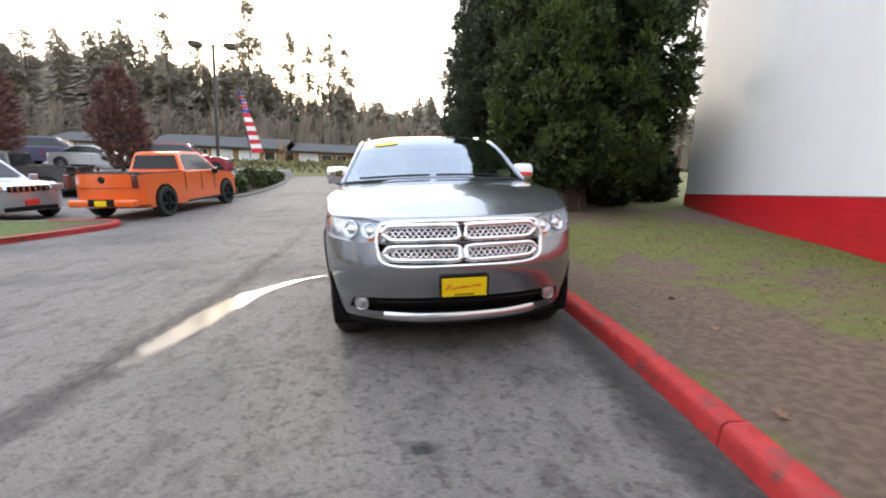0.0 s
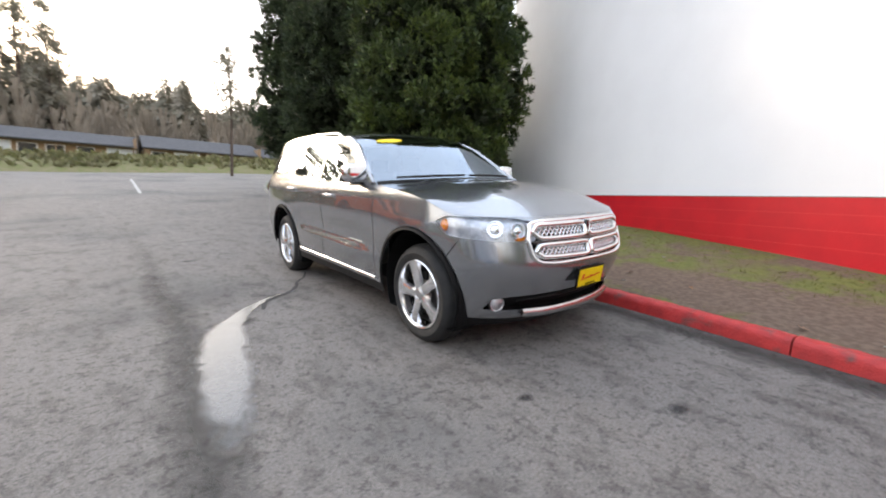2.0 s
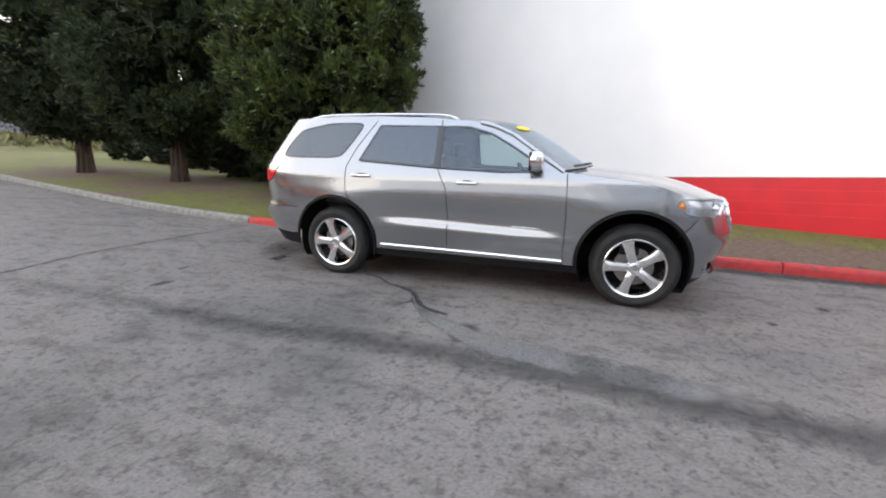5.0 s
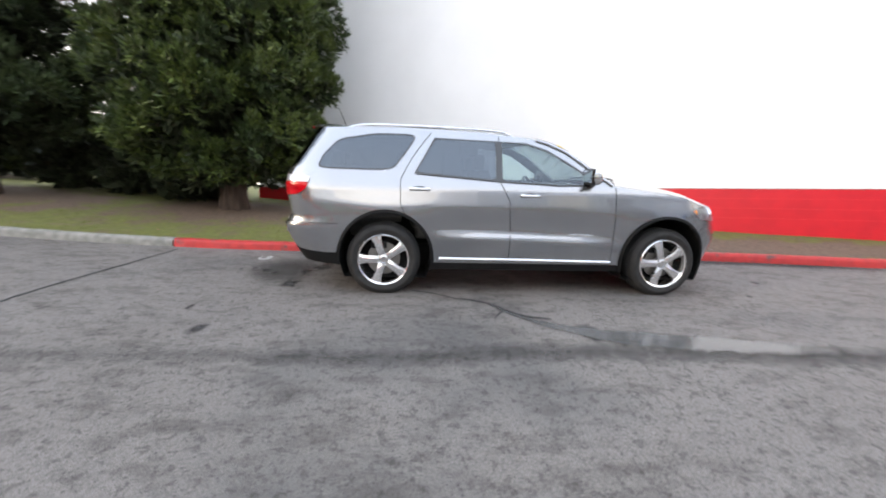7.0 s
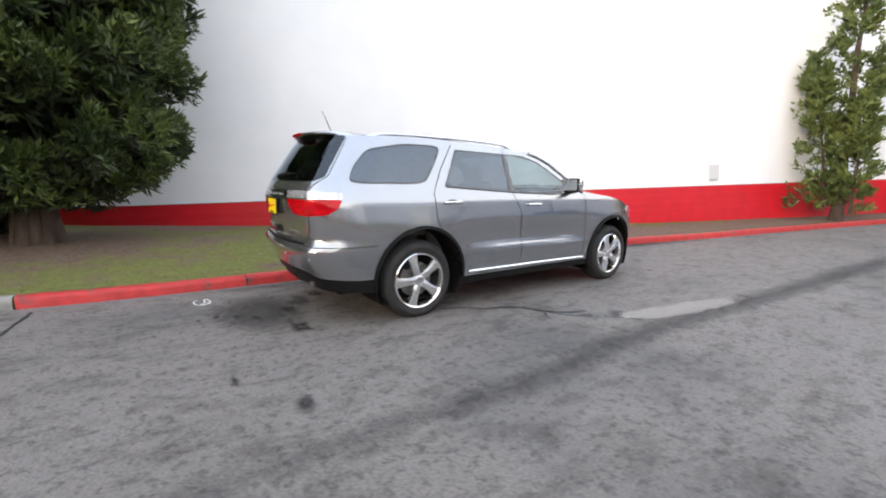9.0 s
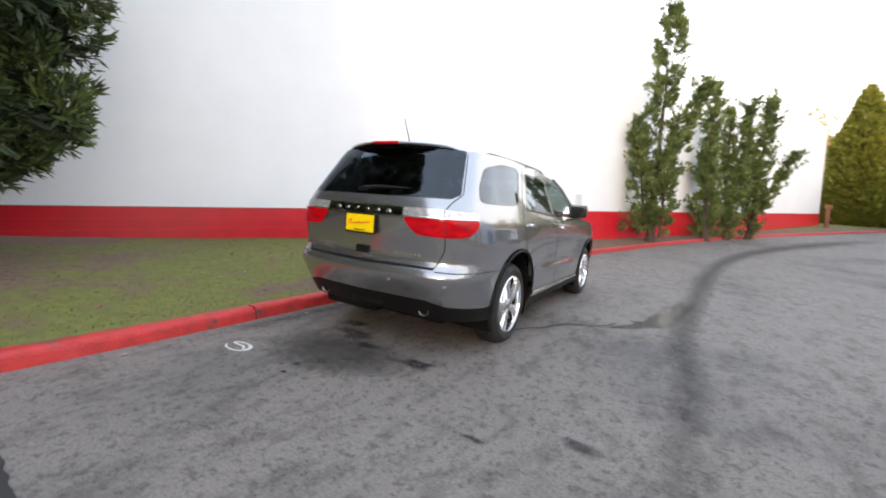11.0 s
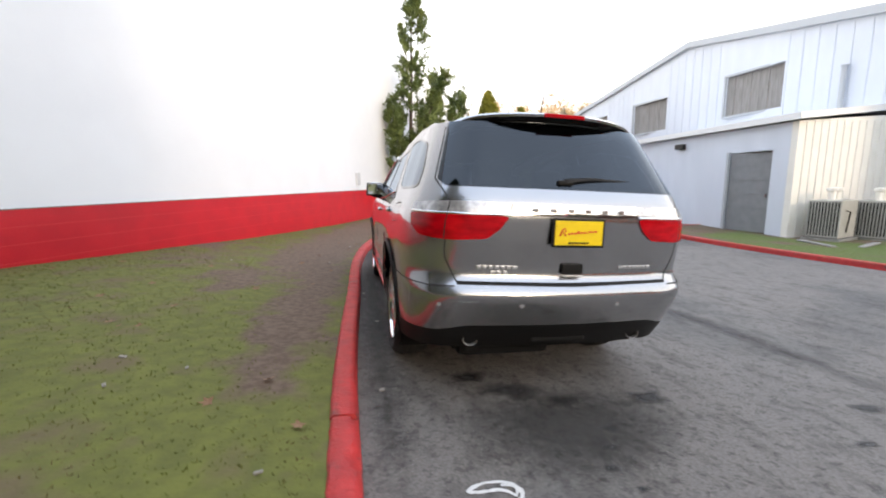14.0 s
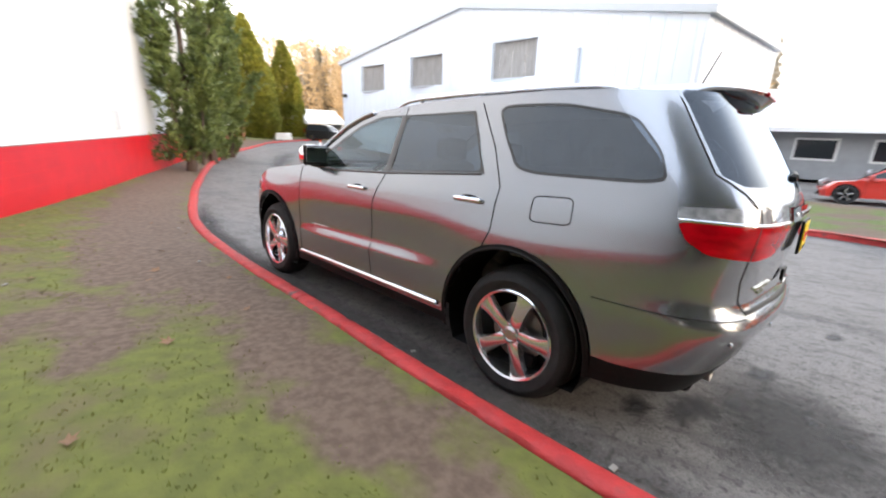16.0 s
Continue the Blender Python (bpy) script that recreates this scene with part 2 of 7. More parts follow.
def smooth_step(a, b, v):
    u = min(max((v - a) / (b - a), 0.0), 1.0)  # a may lie above b: it then falls
    return u * u * (3 - 2 * u)


def spline(points, steps):
    """Catmull-Rom through points of any dimension, steps to a span."""
    p = [np.array(q, float) for q in points]
    p = [2 * p[0] - p[1]] + p + [2 * p[-1] - p[-2]]
    out = []
    for i in range(1, len(p) - 2):
        for k in range(steps):
            u = k / steps
            out.append(0.5 * (2 * p[i] + (p[i + 1] - p[i - 1]) * u + (2 * p[i - 1] - 5 * p[i] + 4 * p[i + 1] - p[i + 2]) * u * u
                              + (3 * p[i] - p[i - 1] - 3 * p[i + 1] + p[i + 2]) * u ** 3))
    out.append(p[-2])
    return out


# ---- ground ----
def ramp(v, r=3.0):
    return 0.0 if v < -r else (v if v > r else (v + r) ** 2 / (4 * r))


def road_z(x, y):
    """Height of the paved ground: it falls away from the kerb and climbs at both ends."""
    xc = 14 * math.tanh(x / 14) if x < 0 else 9 * math.tanh(x / 9)
    yc = min(max(y, -40), 40)
    return 0.06 * xc + 0.02 * yc + 0.045 * (ramp(min(y, 44) - 4) + ramp(-max(y, -44) - 6))


KERB = spline([(-60, -54), (-32, -45), (-20, -39.5), (-13.2, -33.8), (-9.6, -28.3), (-5.7, -21.8), (-3.2, -16.5), (-1.8, -13), (-0.95, -10.6), (-0.1, -8.0), (0.76, -4.8),
                (1.06, -2.5), (1.13, 0), (1.18, 2), (1.16, 4.7), (1.33, 7.6), (1.77, 10.6), (2.24, 13.4), (3.17, 18), (5.3, 24), (9, 30), (20, 36)], 12)
KERB_Y = np.array([p[1] for p in KERB])
KERB_X = np.array([p[0] for p in KERB])


def kerb_x(y):
    return float(np.interp(y, KERB_Y, KERB_X))


def wall_x(y):
    return 5.2 + 0.448 * y


def lawn_z(x, y):
    """Height of the lawn between the kerb and the white wall."""
    d = x - kerb_x(y)
    if d < 0.045:
        return road_z(x, y) - 0.06
    return road_z(x, y) + 0.100 + 0.02 * smooth_step(0.15, 0.32, d) + 0.17 * smooth_step(0.2, 3.6, d) + 0.02 * noise.noise((x * 0.7, y * 0.7, 0))


def strip(name, ys, us, fx, fz, material, label, category):
    verts = [(fx(y, u), y, fz(fx(y, u), y)) for y in ys for u in us]
    n = len(us)
    faces = [(i * n + j, i * n + j + 1, (i + 1) * n + j + 1, (i + 1) * n + j) for i in range(len(ys) - 1) for j in range(n - 1)]
    return tagged(mesh_ob(name, verts, faces, material, smooth=True), label, category, kind="structure")


ys_fine = list(np.concatenate([np.arange(-54, -20, 1.0), np.arange(-20, 14, 0.4), np.arange(14, 36.1, 1.0)]))
us_road = list(np.concatenate([np.arange(-70, -14, 4.0), np.arange(-14, -0.01, 0.7), [0]]))
road = strip("road", ys_fine, us_road, lambda y, u: kerb_x(y) + 0.05 + u, road_z, M_ASPHALT, "worn grey asphalt road with cracks and stains", "road")
us_lawn = [-0.10] + list(list(np.concatenate([[-0.07, -0.04], np.arange(0.0, 6.5, 0.2), np.arange(6.5, 60, 5)])))
lawn = strip("ground", [y for y in ys_fine if y < 34], us_lawn, lambda y, u: kerb_x(y) + 0.13 + u, lawn_z, M_GRASS, "patchy lawn with bare brown soil beside the red kerb", "lawn")


def soil_at(x, y):
    """How bare the lawn is: a trodden strip along the kerb, needles under the trees, scattered patches."""
    d = x - kerb_x(y)
    track = math.exp(-((d - 0.75) / 0.7) ** 2) * (smooth_step(-0.2, -1.6, y) if y < 0.6 else 0)
    track = max(track, 0.9 * math.exp(-((d - 0.5) / 0.33) ** 2) * smooth_step(-4.5, -1.5, y) * smooth_step(3.0, 1.2, y))
    track = max(track, 0.35 * math.exp(-((d - 2.2) / 1.0) ** 2) * math.exp(-((y + 2.2) / 2.2) ** 2))
    trees = max(1.1 * math.exp(-(((x - tx) ** 2 + (y - ty) ** 2) / 2.6)) for tx, ty in ((4.15, 5.0), (4.15, 9.9), (4.2, 13.9)))
    patch = smooth_step(0.05, 0.45, noise.noise((x * 0.42, y * 0.42, 7.7)) * 0.7 + noise.noise((x * 1.3, y * 1.3, 2.2)) * 0.4)
    return 0.10 + 0.60 * max(track, trees, 0.85 * patch)


soil = lawn.data.attributes.new("soil", "FLOAT", "POINT")
soil.data.foreach_set("value", [soil_at(q.co.x, q.co.y) for q in lawn.data.vertices])
ring = [(r, a) for r in (60, 120, 400, 3000) for a in range(48)]
verts = [(r * math.cos(a * math.pi / 24), r * math.sin(a * math.pi / 24), -3.0 if r < 100 else 1.5) for r, a in ring]
faces = [(i * 48 + j, (i + 1) * 48 + j, (i + 1) * 48 + (j + 1) % 48, i * 48 + (j + 1) % 48) for i in range(3) for j in range(48)]
tagged(mesh_ob("backdrop", verts, faces, M_FAR, smooth=True), "dim grassy land that reaches the horizon", "land", kind="structure")

# ---- white wall with a red base ----
WALL_A, WALL_B = Vector((wall_x(5.7), 5.7, 0)), Vector((wall_x(-34.5), -34.5, 0))
WALL_DIR = (WALL_B - WALL_A).normalized()
WALL_OUT = Vector((WALL_DIR.y, -WALL_DIR.x, 0))
if WALL_OUT.x > 0:
    WALL_OUT = -WALL_OUT
WALL_M = Matrix((( WALL_DIR.x, -WALL_OUT.x, 0, WALL_A.x), (WALL_DIR.y, -WALL_OUT.y, 0, WALL_A.y), (0, 0, 1, 0), (0, 0, 0, 1)))
WALL_LEN = (WALL_B - WALL_A).length
RED_TOP = 1.18
wall = thing("wall_east", Matrix(), "white painted wall with a red painted block base", "wall")
wall["kind"] = "structure"
part("upper_wall", box_bm(WALL_LEN / 2, 10, (RED_TOP + 7.3) / 2, WALL_LEN, 20, 7.3 - RED_TOP, WALL_M), M_WHITEWALL, wall)
part("red_base", box_bm(WALL_LEN / 2, 9.99, RED_TOP / 2 - 0.8, WALL_LEN, 20.03, RED_TOP + 1.6, WALL_M), M_REDWALL, wall, "glossy red painted block base")


# ---- the grey SUV ----
UP_TILT = Vector((0.06, 0.02, 1)).normalized().rotation_difference(Vector((0, 0, 1))).to_matrix().to_4x4()
M_PAINT = mat("grey_metallic_paint", (0.27, 0.282, 0.302), 0.23, 0.85, color2=(0.31, 0.322, 0.342), scale=900, detail=1, coat=1.0,
              color3=(0.28, 0.291, 0.31), scale3=3, lo3=0.5, hi3=0.7)
M_PAINT.node_tree.nodes["Principled BSDF"].inputs["Coat IOR"].default_value = 1.72
M_PAINT.node_tree.nodes["Principled BSDF"].inputs["Coat Roughness"].default_value = 0.015
M_CHROME = mat("chrome", (0.78, 0.79, 0.80), 0.06, 1.0)
M_WHEEL = mat("bright_alloy", (0.86, 0.86, 0.87), 0.16, 0.95)
M_SATIN = mat("satin_silver", (0.62, 0.63, 0.64), 0.25, 1.0)
M_BLACK = mat("black_plastic", (0.005, 0.005, 0.0055), 0.5, color2=(0.008, 0.008, 0.008), scale=60, spec=0.2)
M_GLOSSBLACK = mat("gloss_black", (0.01, 0.01, 0.011), 0.12, coat=0.6)
M_SEAM = mat("seam_gap", (0.008, 0.008, 0.008), 0.8)
M_RUBBER = mat("tyre_rubber", (0.010, 0.010, 0.0105), 0.75, color2=(0.018, 0.0175, 0.017), scale=14, bump=0.2, bump_scale=80)
M_UNDER = mat("underbody", (0.005, 0.005, 0.005), 0.9, spec=0.2)
M_DISC = mat("brake_disc", (0.25, 0.24, 0.23), 0.4, 0.9)
M_TRIM = mat("interior_cloth", (0.07, 0.068, 0.065), 0.8, color2=(0.09, 0.088, 0.085), scale=40)
M_TRIMLIGHT = mat("interior_headliner", (0.35, 0.34, 0.32), 0.9)
M_GLASS_DARK = glass_mat("privacy_glass", (0.7, 0.8, 0.95), 0.10, gloss=2.05)
M_GLASS_REAR = glass_mat("rear_privacy_glass", (0.7, 0.8, 0.95), 0.08, gloss=1.6)
M_GLASS = glass_mat("clear_glass", (0.80, 0.93, 0.90), 0.80, gloss=1.85)
M_WINDSHIELD = glass_mat("windshield_glass", (0.78, 0.92, 0.92), 0.6, gloss=3.4)
M_LENS = glass_mat("lamp_lens", (0.97, 0.98, 1.0), 0.97, gloss=1.7)
M_REFLECTOR = mat("lamp_reflector", (0.62, 0.63, 0.65), 0.28, 0.75, color2=(0.30, 0.31, 0.33), scale=16)
M_TAILRED = mat("tail_lamp_red", (0.52, 0.004, 0.010), 0.14, color2=(0.30, 0.002, 0.006), scale=9, spec=0.28, stretch=(1, 1, 3))
M_TAILCLEAR = mat("tail_lamp_clear", (0.60, 0.61, 0.63), 0.14, 0.5, color2=(0.34, 0.35, 0.37), scale=30, coat=1.0)
M_AMBER = mat("amber_lens", (0.85, 0.22, 0.01), 0.15, coat=1.0)
M_YELLOW = mat("yellow_plate", (0.86, 0.62, 0.01), 0.4, color2=(0.80, 0.56, 0.01), scale=20)
M_REDINK = mat("red_ink", (0.62, 0.02, 0.015), 0.5)
M_MIRROR = mat("mirror_glass", (0.85, 0.87, 0.88), 0.02, 1.0)

OUTLINE = np.array(spline([(-0.35, -2.37), (0, -2.40), (0.35, -2.37), (0.64, -2.27), (0.85, -2.08), (0.93, -1.80), (0.948, -1.4), (0.95, 0), (0.95, 1.3), (0.94, 1.8),
                           (0.93, 2.15), (0.878, 2.39), (0.735, 2.54), (0.37, 2.60), (0, 2.62), (-0.37, 2.60)], 14))[14:-14]
OUT_S = np.concatenate([[0], np.cumsum(np.hypot(*np.diff(OUTLINE, axis=0).T))])
S_END = OUT_S[-1]


def sy(y):
    return float(np.interp(y, OUTLINE[:, 1], OUT_S))


S_MID = sy(0)
FRONT_HALF = OUT_S <= S_MID
fx_x, fx_s = OUTLINE[FRONT_HALF][:, 0], OUT_S[FRONT_HALF]
rx_x, rx_s = OUTLINE[~FRONT_HALF][::-1, 0], OUT_S[~FRONT_HALF][::-1]


def sf(x):
    return float(np.interp(x, fx_x, fx_s))


def sr(x):
    return float(np.interp(x, rx_x, rx_s))


def shell(s, z):
    """A place on the right-hand body shell (positive x), by the way round from the nose's middle and the height."""
    x, y = np.interp(s, OUT_S, OUTLINE[:, 0]), np.interp(s, OUT_S, OUTLINE[:, 1])
    k = np.interp(z, [0.18, 0.34, 0.50, 0.70, 0.95, 1.10, 1.17, 1.72], [0.955, 0.975, 0.99, 1.0, 0.995, 0.98, 0.955, 0.725 + 0.03 * smooth_step(0.2, 1.6, y)])
    mid = smooth_step(-1.2, -0.45, y) * (1 - smooth_step(0.5, 1.3, y))
    dx = mid * np.interp(z - 0.025 * y, [0.42, 0.53, 0.595, 0.62, 0.665, 0.76, 0.90], [0, 0.004, 0.012, 0.004, -0.022, -0.020, 0])
    hips = math.exp(-((y - 1.5) / 0.5) ** 2) + math.exp(-((y + 1.5) / 0.45) ** 2)
    dx += 0.018 * hips * math.exp(-((z - 0.85) / 0.16) ** 2)
    front = 1 - smooth_step(-2.35, -1.45, y) if y < 0 else 0
    rear = smooth_step(1.35, 2.5, y)
    y = y + front * np.interp(z, [0.18, 0.30, 0.36, 0.42, 0.47, 0.60, 0.66, 0.72, 0.93, 0.99, 1.06], [0.24, 0.135, 0.108, 0.085, 0.065, 0.012, 0.0, 0.012, 0.07, 0.12, 0.2])
    y = y + rear * np.interp(z, [0.25, 0.38, 0.46, 0.54, 0.62, 0.68, 0.72, 0.76, 0.80, 1.00, 1.13, 1.22, 1.30, 1.63, 1.72],
                             [-0.24, -0.155, -0.105, -0.060, -0.022, 0.0, -0.006, -0.045, -0.066, -0.034, -0.02, -0.04, -0.08, -0.29, -0.36])
    return Vector((x * k + dx * (1 if x > 0.6 else 0), y, z))


def shell_normal(s, z):
    a = shell(min(s + 0.03, S_END), z) - shell(max(s - 0.03, 0), z)
    b = shell(s, z + 0.03) - shell(s, z - 0.03)
    n = a.cross(b)
    n = n if n.dot(shell(s, z) - Vector((0, 0.1, z))) > 0 else -n
    return n.normalized()


TOP_Y = [-2.3, -1.98, -1.9, -1.7, -1.45, -1.08, -0.86, -0.71, -0.55, -0.36, -0.18, 0.0, 0.5, 1.0, 1.5, 2.0, 2.25, 2.7]
TOP_Z = [0.985, 1.005, 1.03, 1.085, 1.125, 1.165, 1.19, 1.285, 1.40, 1.525, 1.60, 1.645, 1.69, 1.705, 1.71, 1.70, 1.69, 1.68]


def top_z(s):
    y = float(np.interp(s, OUT_S, OUTLINE[:, 1]))
    return float(np.interp(y, TOP_Y, TOP_Z))


def bottom_z(s):
    y = float(np.interp(s, OUT_S, OUTLINE[:, 1]))
    return float(np.interp(y, [-2.4, -2.0, -1.0, 1.0, 2.0, 2.61], [0.22, 0.22, 0.27, 0.27, 0.30, 0.34]))


def rounded(poly, r=0.3, steps=4):
    """Cuts a polygon's corners by short curves."""
    out = []
    n = len(poly)
    for i in range(n):
        a, b, c = (np.array(poly[(i + k) % n], float) for k in (-1, 0, 1))
        p, q = b + (a - b) * r, b + (c - b) * r
        for k in range(steps + 1):
            u = k / steps
            out.append(tuple((1 - u) ** 2 * p + 2 * u * (1 - u) * b + u * u * q))
    return out


def grown(poly, d):
    """The polygon pushed outwards by d."""
    n = len(poly)
    area = sum(poly[i][0] * poly[(i + 1) % n][1] - poly[(i + 1) % n][0] * poly[i][1] for i in range(n))
    out = []
    for i in range(n):
        a, b = np.array(poly[i - 1]), np.array(poly[(i + 1) % n])
        t = b - a
        t = t / (np.hypot(*t) + 1e-9)
        out.append((poly[i][0] + d * t[1] * (1 if area > 0 else -1), poly[i][1] - d * t[0] * (1 if area > 0 else -1)))
    return out


def inside(p, poly):
    x, y = p
    c = False
    for i in range(len(poly)):
        (x1, y1), (x2, y2) = poly[i - 1], poly[i]
        if (y1 > y) != (y2 > y) and x < (x2 - x1) * (y - y1) / (y2 - y1) + x1:
            c = not c
    return c


def syz(y, z):
    """The way round at which the shell reaches that y at that height."""
    lo, hi = 0.0, S_END
    for _ in range(26):
        mid = (lo + hi) / 2
        lo, hi = (mid, hi) if shell(mid, z).y < y else (lo, mid)
    return lo


def Y(*pts):
    return [(syz(y, z), z) for y, z in pts]


WHEEL_Y, WHEEL_Z, WHEEL_R, ARCH_R = 1.522, 0.365, 0.378, 0.468


def arc(y0, z0, r, a0=0, a1=360, n=40):
    return Y(*[(y0 + r * math.cos(radians(a0 + (a1 - a0) * i / n)), z0 + r * math.sin(radians(a0 + (a1 - a0) * i / n))) for i in range(n)])


QWIN = rounded(Y((2.17, 1.285), (2.12, 1.41), (1.98, 1.56), (1.62, 1.625), (1.21, 1.63), (1.31, 1.47), (1.45, 1.285)), 0.24)
RWIN = rounded(Y((1.20, 1.265), (1.01, 1.60), (0.385, 1.60), (0.385, 1.215)), 0.08)
FWIN = rounded(Y((0.315, 1.60), (0.06, 1.58), (-0.16, 1.515), (-0.36, 1.405), (-0.62, 1.245), (-0.62, 1.195), (-0.28, 1.185), (0.315, 1.205)), 0.10)
HEADLAMP = rounded([(sf(0.475), 0.955), (sf(0.62), 0.985), (sy(-1.92), 0.995), (sy(-1.80), 0.955), (sy(-1.90), 0.865), (sf(0.72), 0.835), (sf(0.50), 0.825)], 0.18)
GRILLE = rounded([(-0.2, 0.955), (sf(0.47), 0.945), (sf(0.53), 0.90), (sf(0.545), 0.80), (sf(0.47), 0.70), (-0.2, 0.685)], 0.10)
INTAKE = rounded([(-0.2, 0.465), (sf(0.60), 0.455), (sf(0.74), 0.44), (sf(0.78), 0.36), (sf(0.60), 0.345), (-0.2, 0.345)], 0.12)
FRONTLIP = [(sf(0.52), 0.335), (sf(0.52), 0.295), (-0.2, 0.285), (-0.2, 0.325)]
VALANCE = [(-0.2, 0.27), (sf(0.6), 0.275), (sy(-1.9), 0.30), (sy(-1.9), 0.1), (-0.2, 0.1)]
TAILRED = rounded([(sr(0.405), 1.135), (sr(0.45), 1.06), (sr(0.52), 1.005), (sr(0.72), 0.995), (syz(2.38, 1.01), 1.01), (syz(2.30, 1.06), 1.06), (syz(2.255, 1.135), 1.135)], 0.2)
TAILCLEAR = rounded([(sr(0.405), 1.142), (sr(0.405), 1.205), (sr(0.7), 1.205), (syz(2.25, 1.19), 1.19), (syz(2.253, 1.142), 1.142)], 0.12)
REARBAR = [(sr(0.40), 1.14), (sr(0.40), 1.20), (S_END + 0.2, 1.20), (S_END + 0.2, 1.14)]
REARGLASS = rounded([(S_END + 0.3, 1.285), (sr(0.79), 1.285), (sr(0.845), 1.325), (sr(0.85), 1.69), (S_END + 0.3, 1.72)], 0.08)
REARLOW = [(S_END + 0.2, 0.505), (sr(0.60), 0.50), (sr(0.74), 0.465), (sy(2.2), 0.435), (sy(1.9), 0.44), (sy(1.9), 0.2), (S_END + 0.2, 0.2)]
SILL = Y((-1.06, 0.345), (1.06, 0.345), (1.06, 0.2), (-1.06, 0.2))
ARCHES = [arc(y, 0.395, ARCH_R) for y in (-WHEEL_Y + 0.03, WHEEL_Y - 0.02)]
ARCH_RINGS = [arc(y, 0.395, ARCH_R + 0.028) for y in (-WHEEL_Y + 0.03, WHEEL_Y - 0.02)]
# panel seams, as lines in the shell
SEAM_FD = Y((-0.89, 1.17), (-0.905, 0.8), (-0.90, 0.345))
SEAM_BD = Y((0.35, 1.66), (0.35, 1.21), (0.24, 1.0), (0.215, 0.7), (0.22, 0.345))
SEAM_RD = Y((1.06, 1.66), (1.25, 1.40), (1.36, 1.19), (1.355, 0.95), (1.30, 0.83))
SEAM_TG = [(sr(0.858), 1.65), (sr(0.856), 1.33), (sr(0.80), 1.26), (sr(0.755), 1.2), (sr(0.735), 0.90), (sr(0.66), 0.755), (S_END, 0.745)]
REGIONS = [("hole", ARCHES[0]), ("hole", ARCHES[1]), ("arch_trim", ARCH_RINGS[0]), ("arch_trim_rear", ARCH_RINGS[1]), ("quarter_glass", QWIN), ("rear_door_glass", RWIN),
           ("front_door_glass", FWIN), ("window_gasket", grown(QWIN, 0.014)), ("window_gasket", Y((1.225, 1.25), (1.02, 1.617), (0.06, 1.60), (-0.17, 1.535), (-0.37, 1.425), (-0.655, 1.25),
           (-0.66, 1.18), (-0.28, 1.168))), ("headlamp", HEADLAMP), ("grille_hole", GRILLE), ("intake_hole", INTAKE), ("front_lip", FRONTLIP), ("valance", VALANCE),
           ("tail_lamp", TAILRED), ("reverse_lamp", TAILCLEAR), ("chrome_bar", REARBAR), ("rear_glass", REARGLASS), ("rear_valance", REARLOW), ("sill", SILL)]
BOX_FRONT = sy(-1.12)


def panel_of(s, z):
    y = float(np.interp(s, OUT_S, OUTLINE[:, 1]))
    if y < -0.9:
        if z < 0.70 and y < -1.78 or z < 0.99 and y < -2.0:
            return "front_bumper"
        return "fender"
    if y > 1.9 and z < 0.735:
        return "rear_bumper"
    if z > 0.72 and s > float(np.interp(z, [0.74, 0.755, 0.90, 1.2, 1.26, 1.33, 1.65], [sr(0.60), sr(0.66), sr(0.735), sr(0.755), sr(0.80), sr(0.856), sr(0.858)])):
        return "tailgate"
    b = float(np.interp(z, [0.345, 0.7, 1.0, 1.21, 1.66], [0.22, 0.215, 0.24, 0.35, 0.35]))
    r = float(np.interp(z, [0.60, 0.83, 0.95, 1.19, 1.40, 1.66], [1.2, 1.30, 1.355, 1.36, 1.25, 1.06]))
    if z > 0.345 and y < b and z < 1.615:
        return "front_door"
    if z > 0.345 and y < r and z < 1.63:
        return "rear_door"
    return "quarter_panel"


def subdivided(poly, step=0.05, closed=True):
    out = []
    for i in range(len(poly) if closed else len(poly) - 1):
        a, b = np.array(poly[i], float), np.array(poly[(i + 1) % len(poly)], float)
        n = max(1, int(np.hypot(*(b - a)) / step))
        out += [tuple(a + (b - a) * k / n) for k in range(n)]
    if not closed:
        out.append(tuple(poly[-1]))
    return out


def cut_shell():
    """The half shell as triangles in (s, z), sorted by panel and opening."""
    from mathutils.geometry import delaunay_2d_cdt
    border = [(s, bottom_z(s)) for s in np.linspace(0, S_END, 120)] + [(s, top_z(s)) for s in np.linspace(S_END, 0, 150)]
    loops = [(border, True)] + [(subdivided(p), True) for _, p in REGIONS] + [(subdivided(p, closed=False), False) for p in (SEAM_FD, SEAM_BD, SEAM_RD, SEAM_TG)]
    pts, edges = [], []
    for loop, closed in loops:
        k = len(pts)
        pts += [Vector((min(max(s, 0), S_END), z)) for s, z in loop]
        edges += [(k + i, k + (i + 1) % len(loop)) for i in range(len(loop) if closed else len(loop) - 1)]
    for s in (0.0, *np.arange(0.02, S_END - 0.015, 0.05), S_END):
        for z in np.arange(0.22, 1.72, 0.035):
            if bottom_z(s) + 0.015 < z < top_z(s) - 0.015:
                pts.append(Vector((float(s), float(z))))
    v, _, f, *_ = delaunay_2d_cdt(pts, edges, [], 0, 1e-4)
    out = {}
    for tri in f:
        cs, cz = sum(v[i].x for i in tri) / 3, sum(v[i].y for i in tri) / 3
        if not bottom_z(cs) < cz < top_z(cs):
            continue
        kind = next((name for name, poly in REGIONS if inside((cs, cz), poly)), None) or panel_of(cs, cz)
        if kind != "hole":
            out.setdefault(kind, []).append(tri)
    return v, out


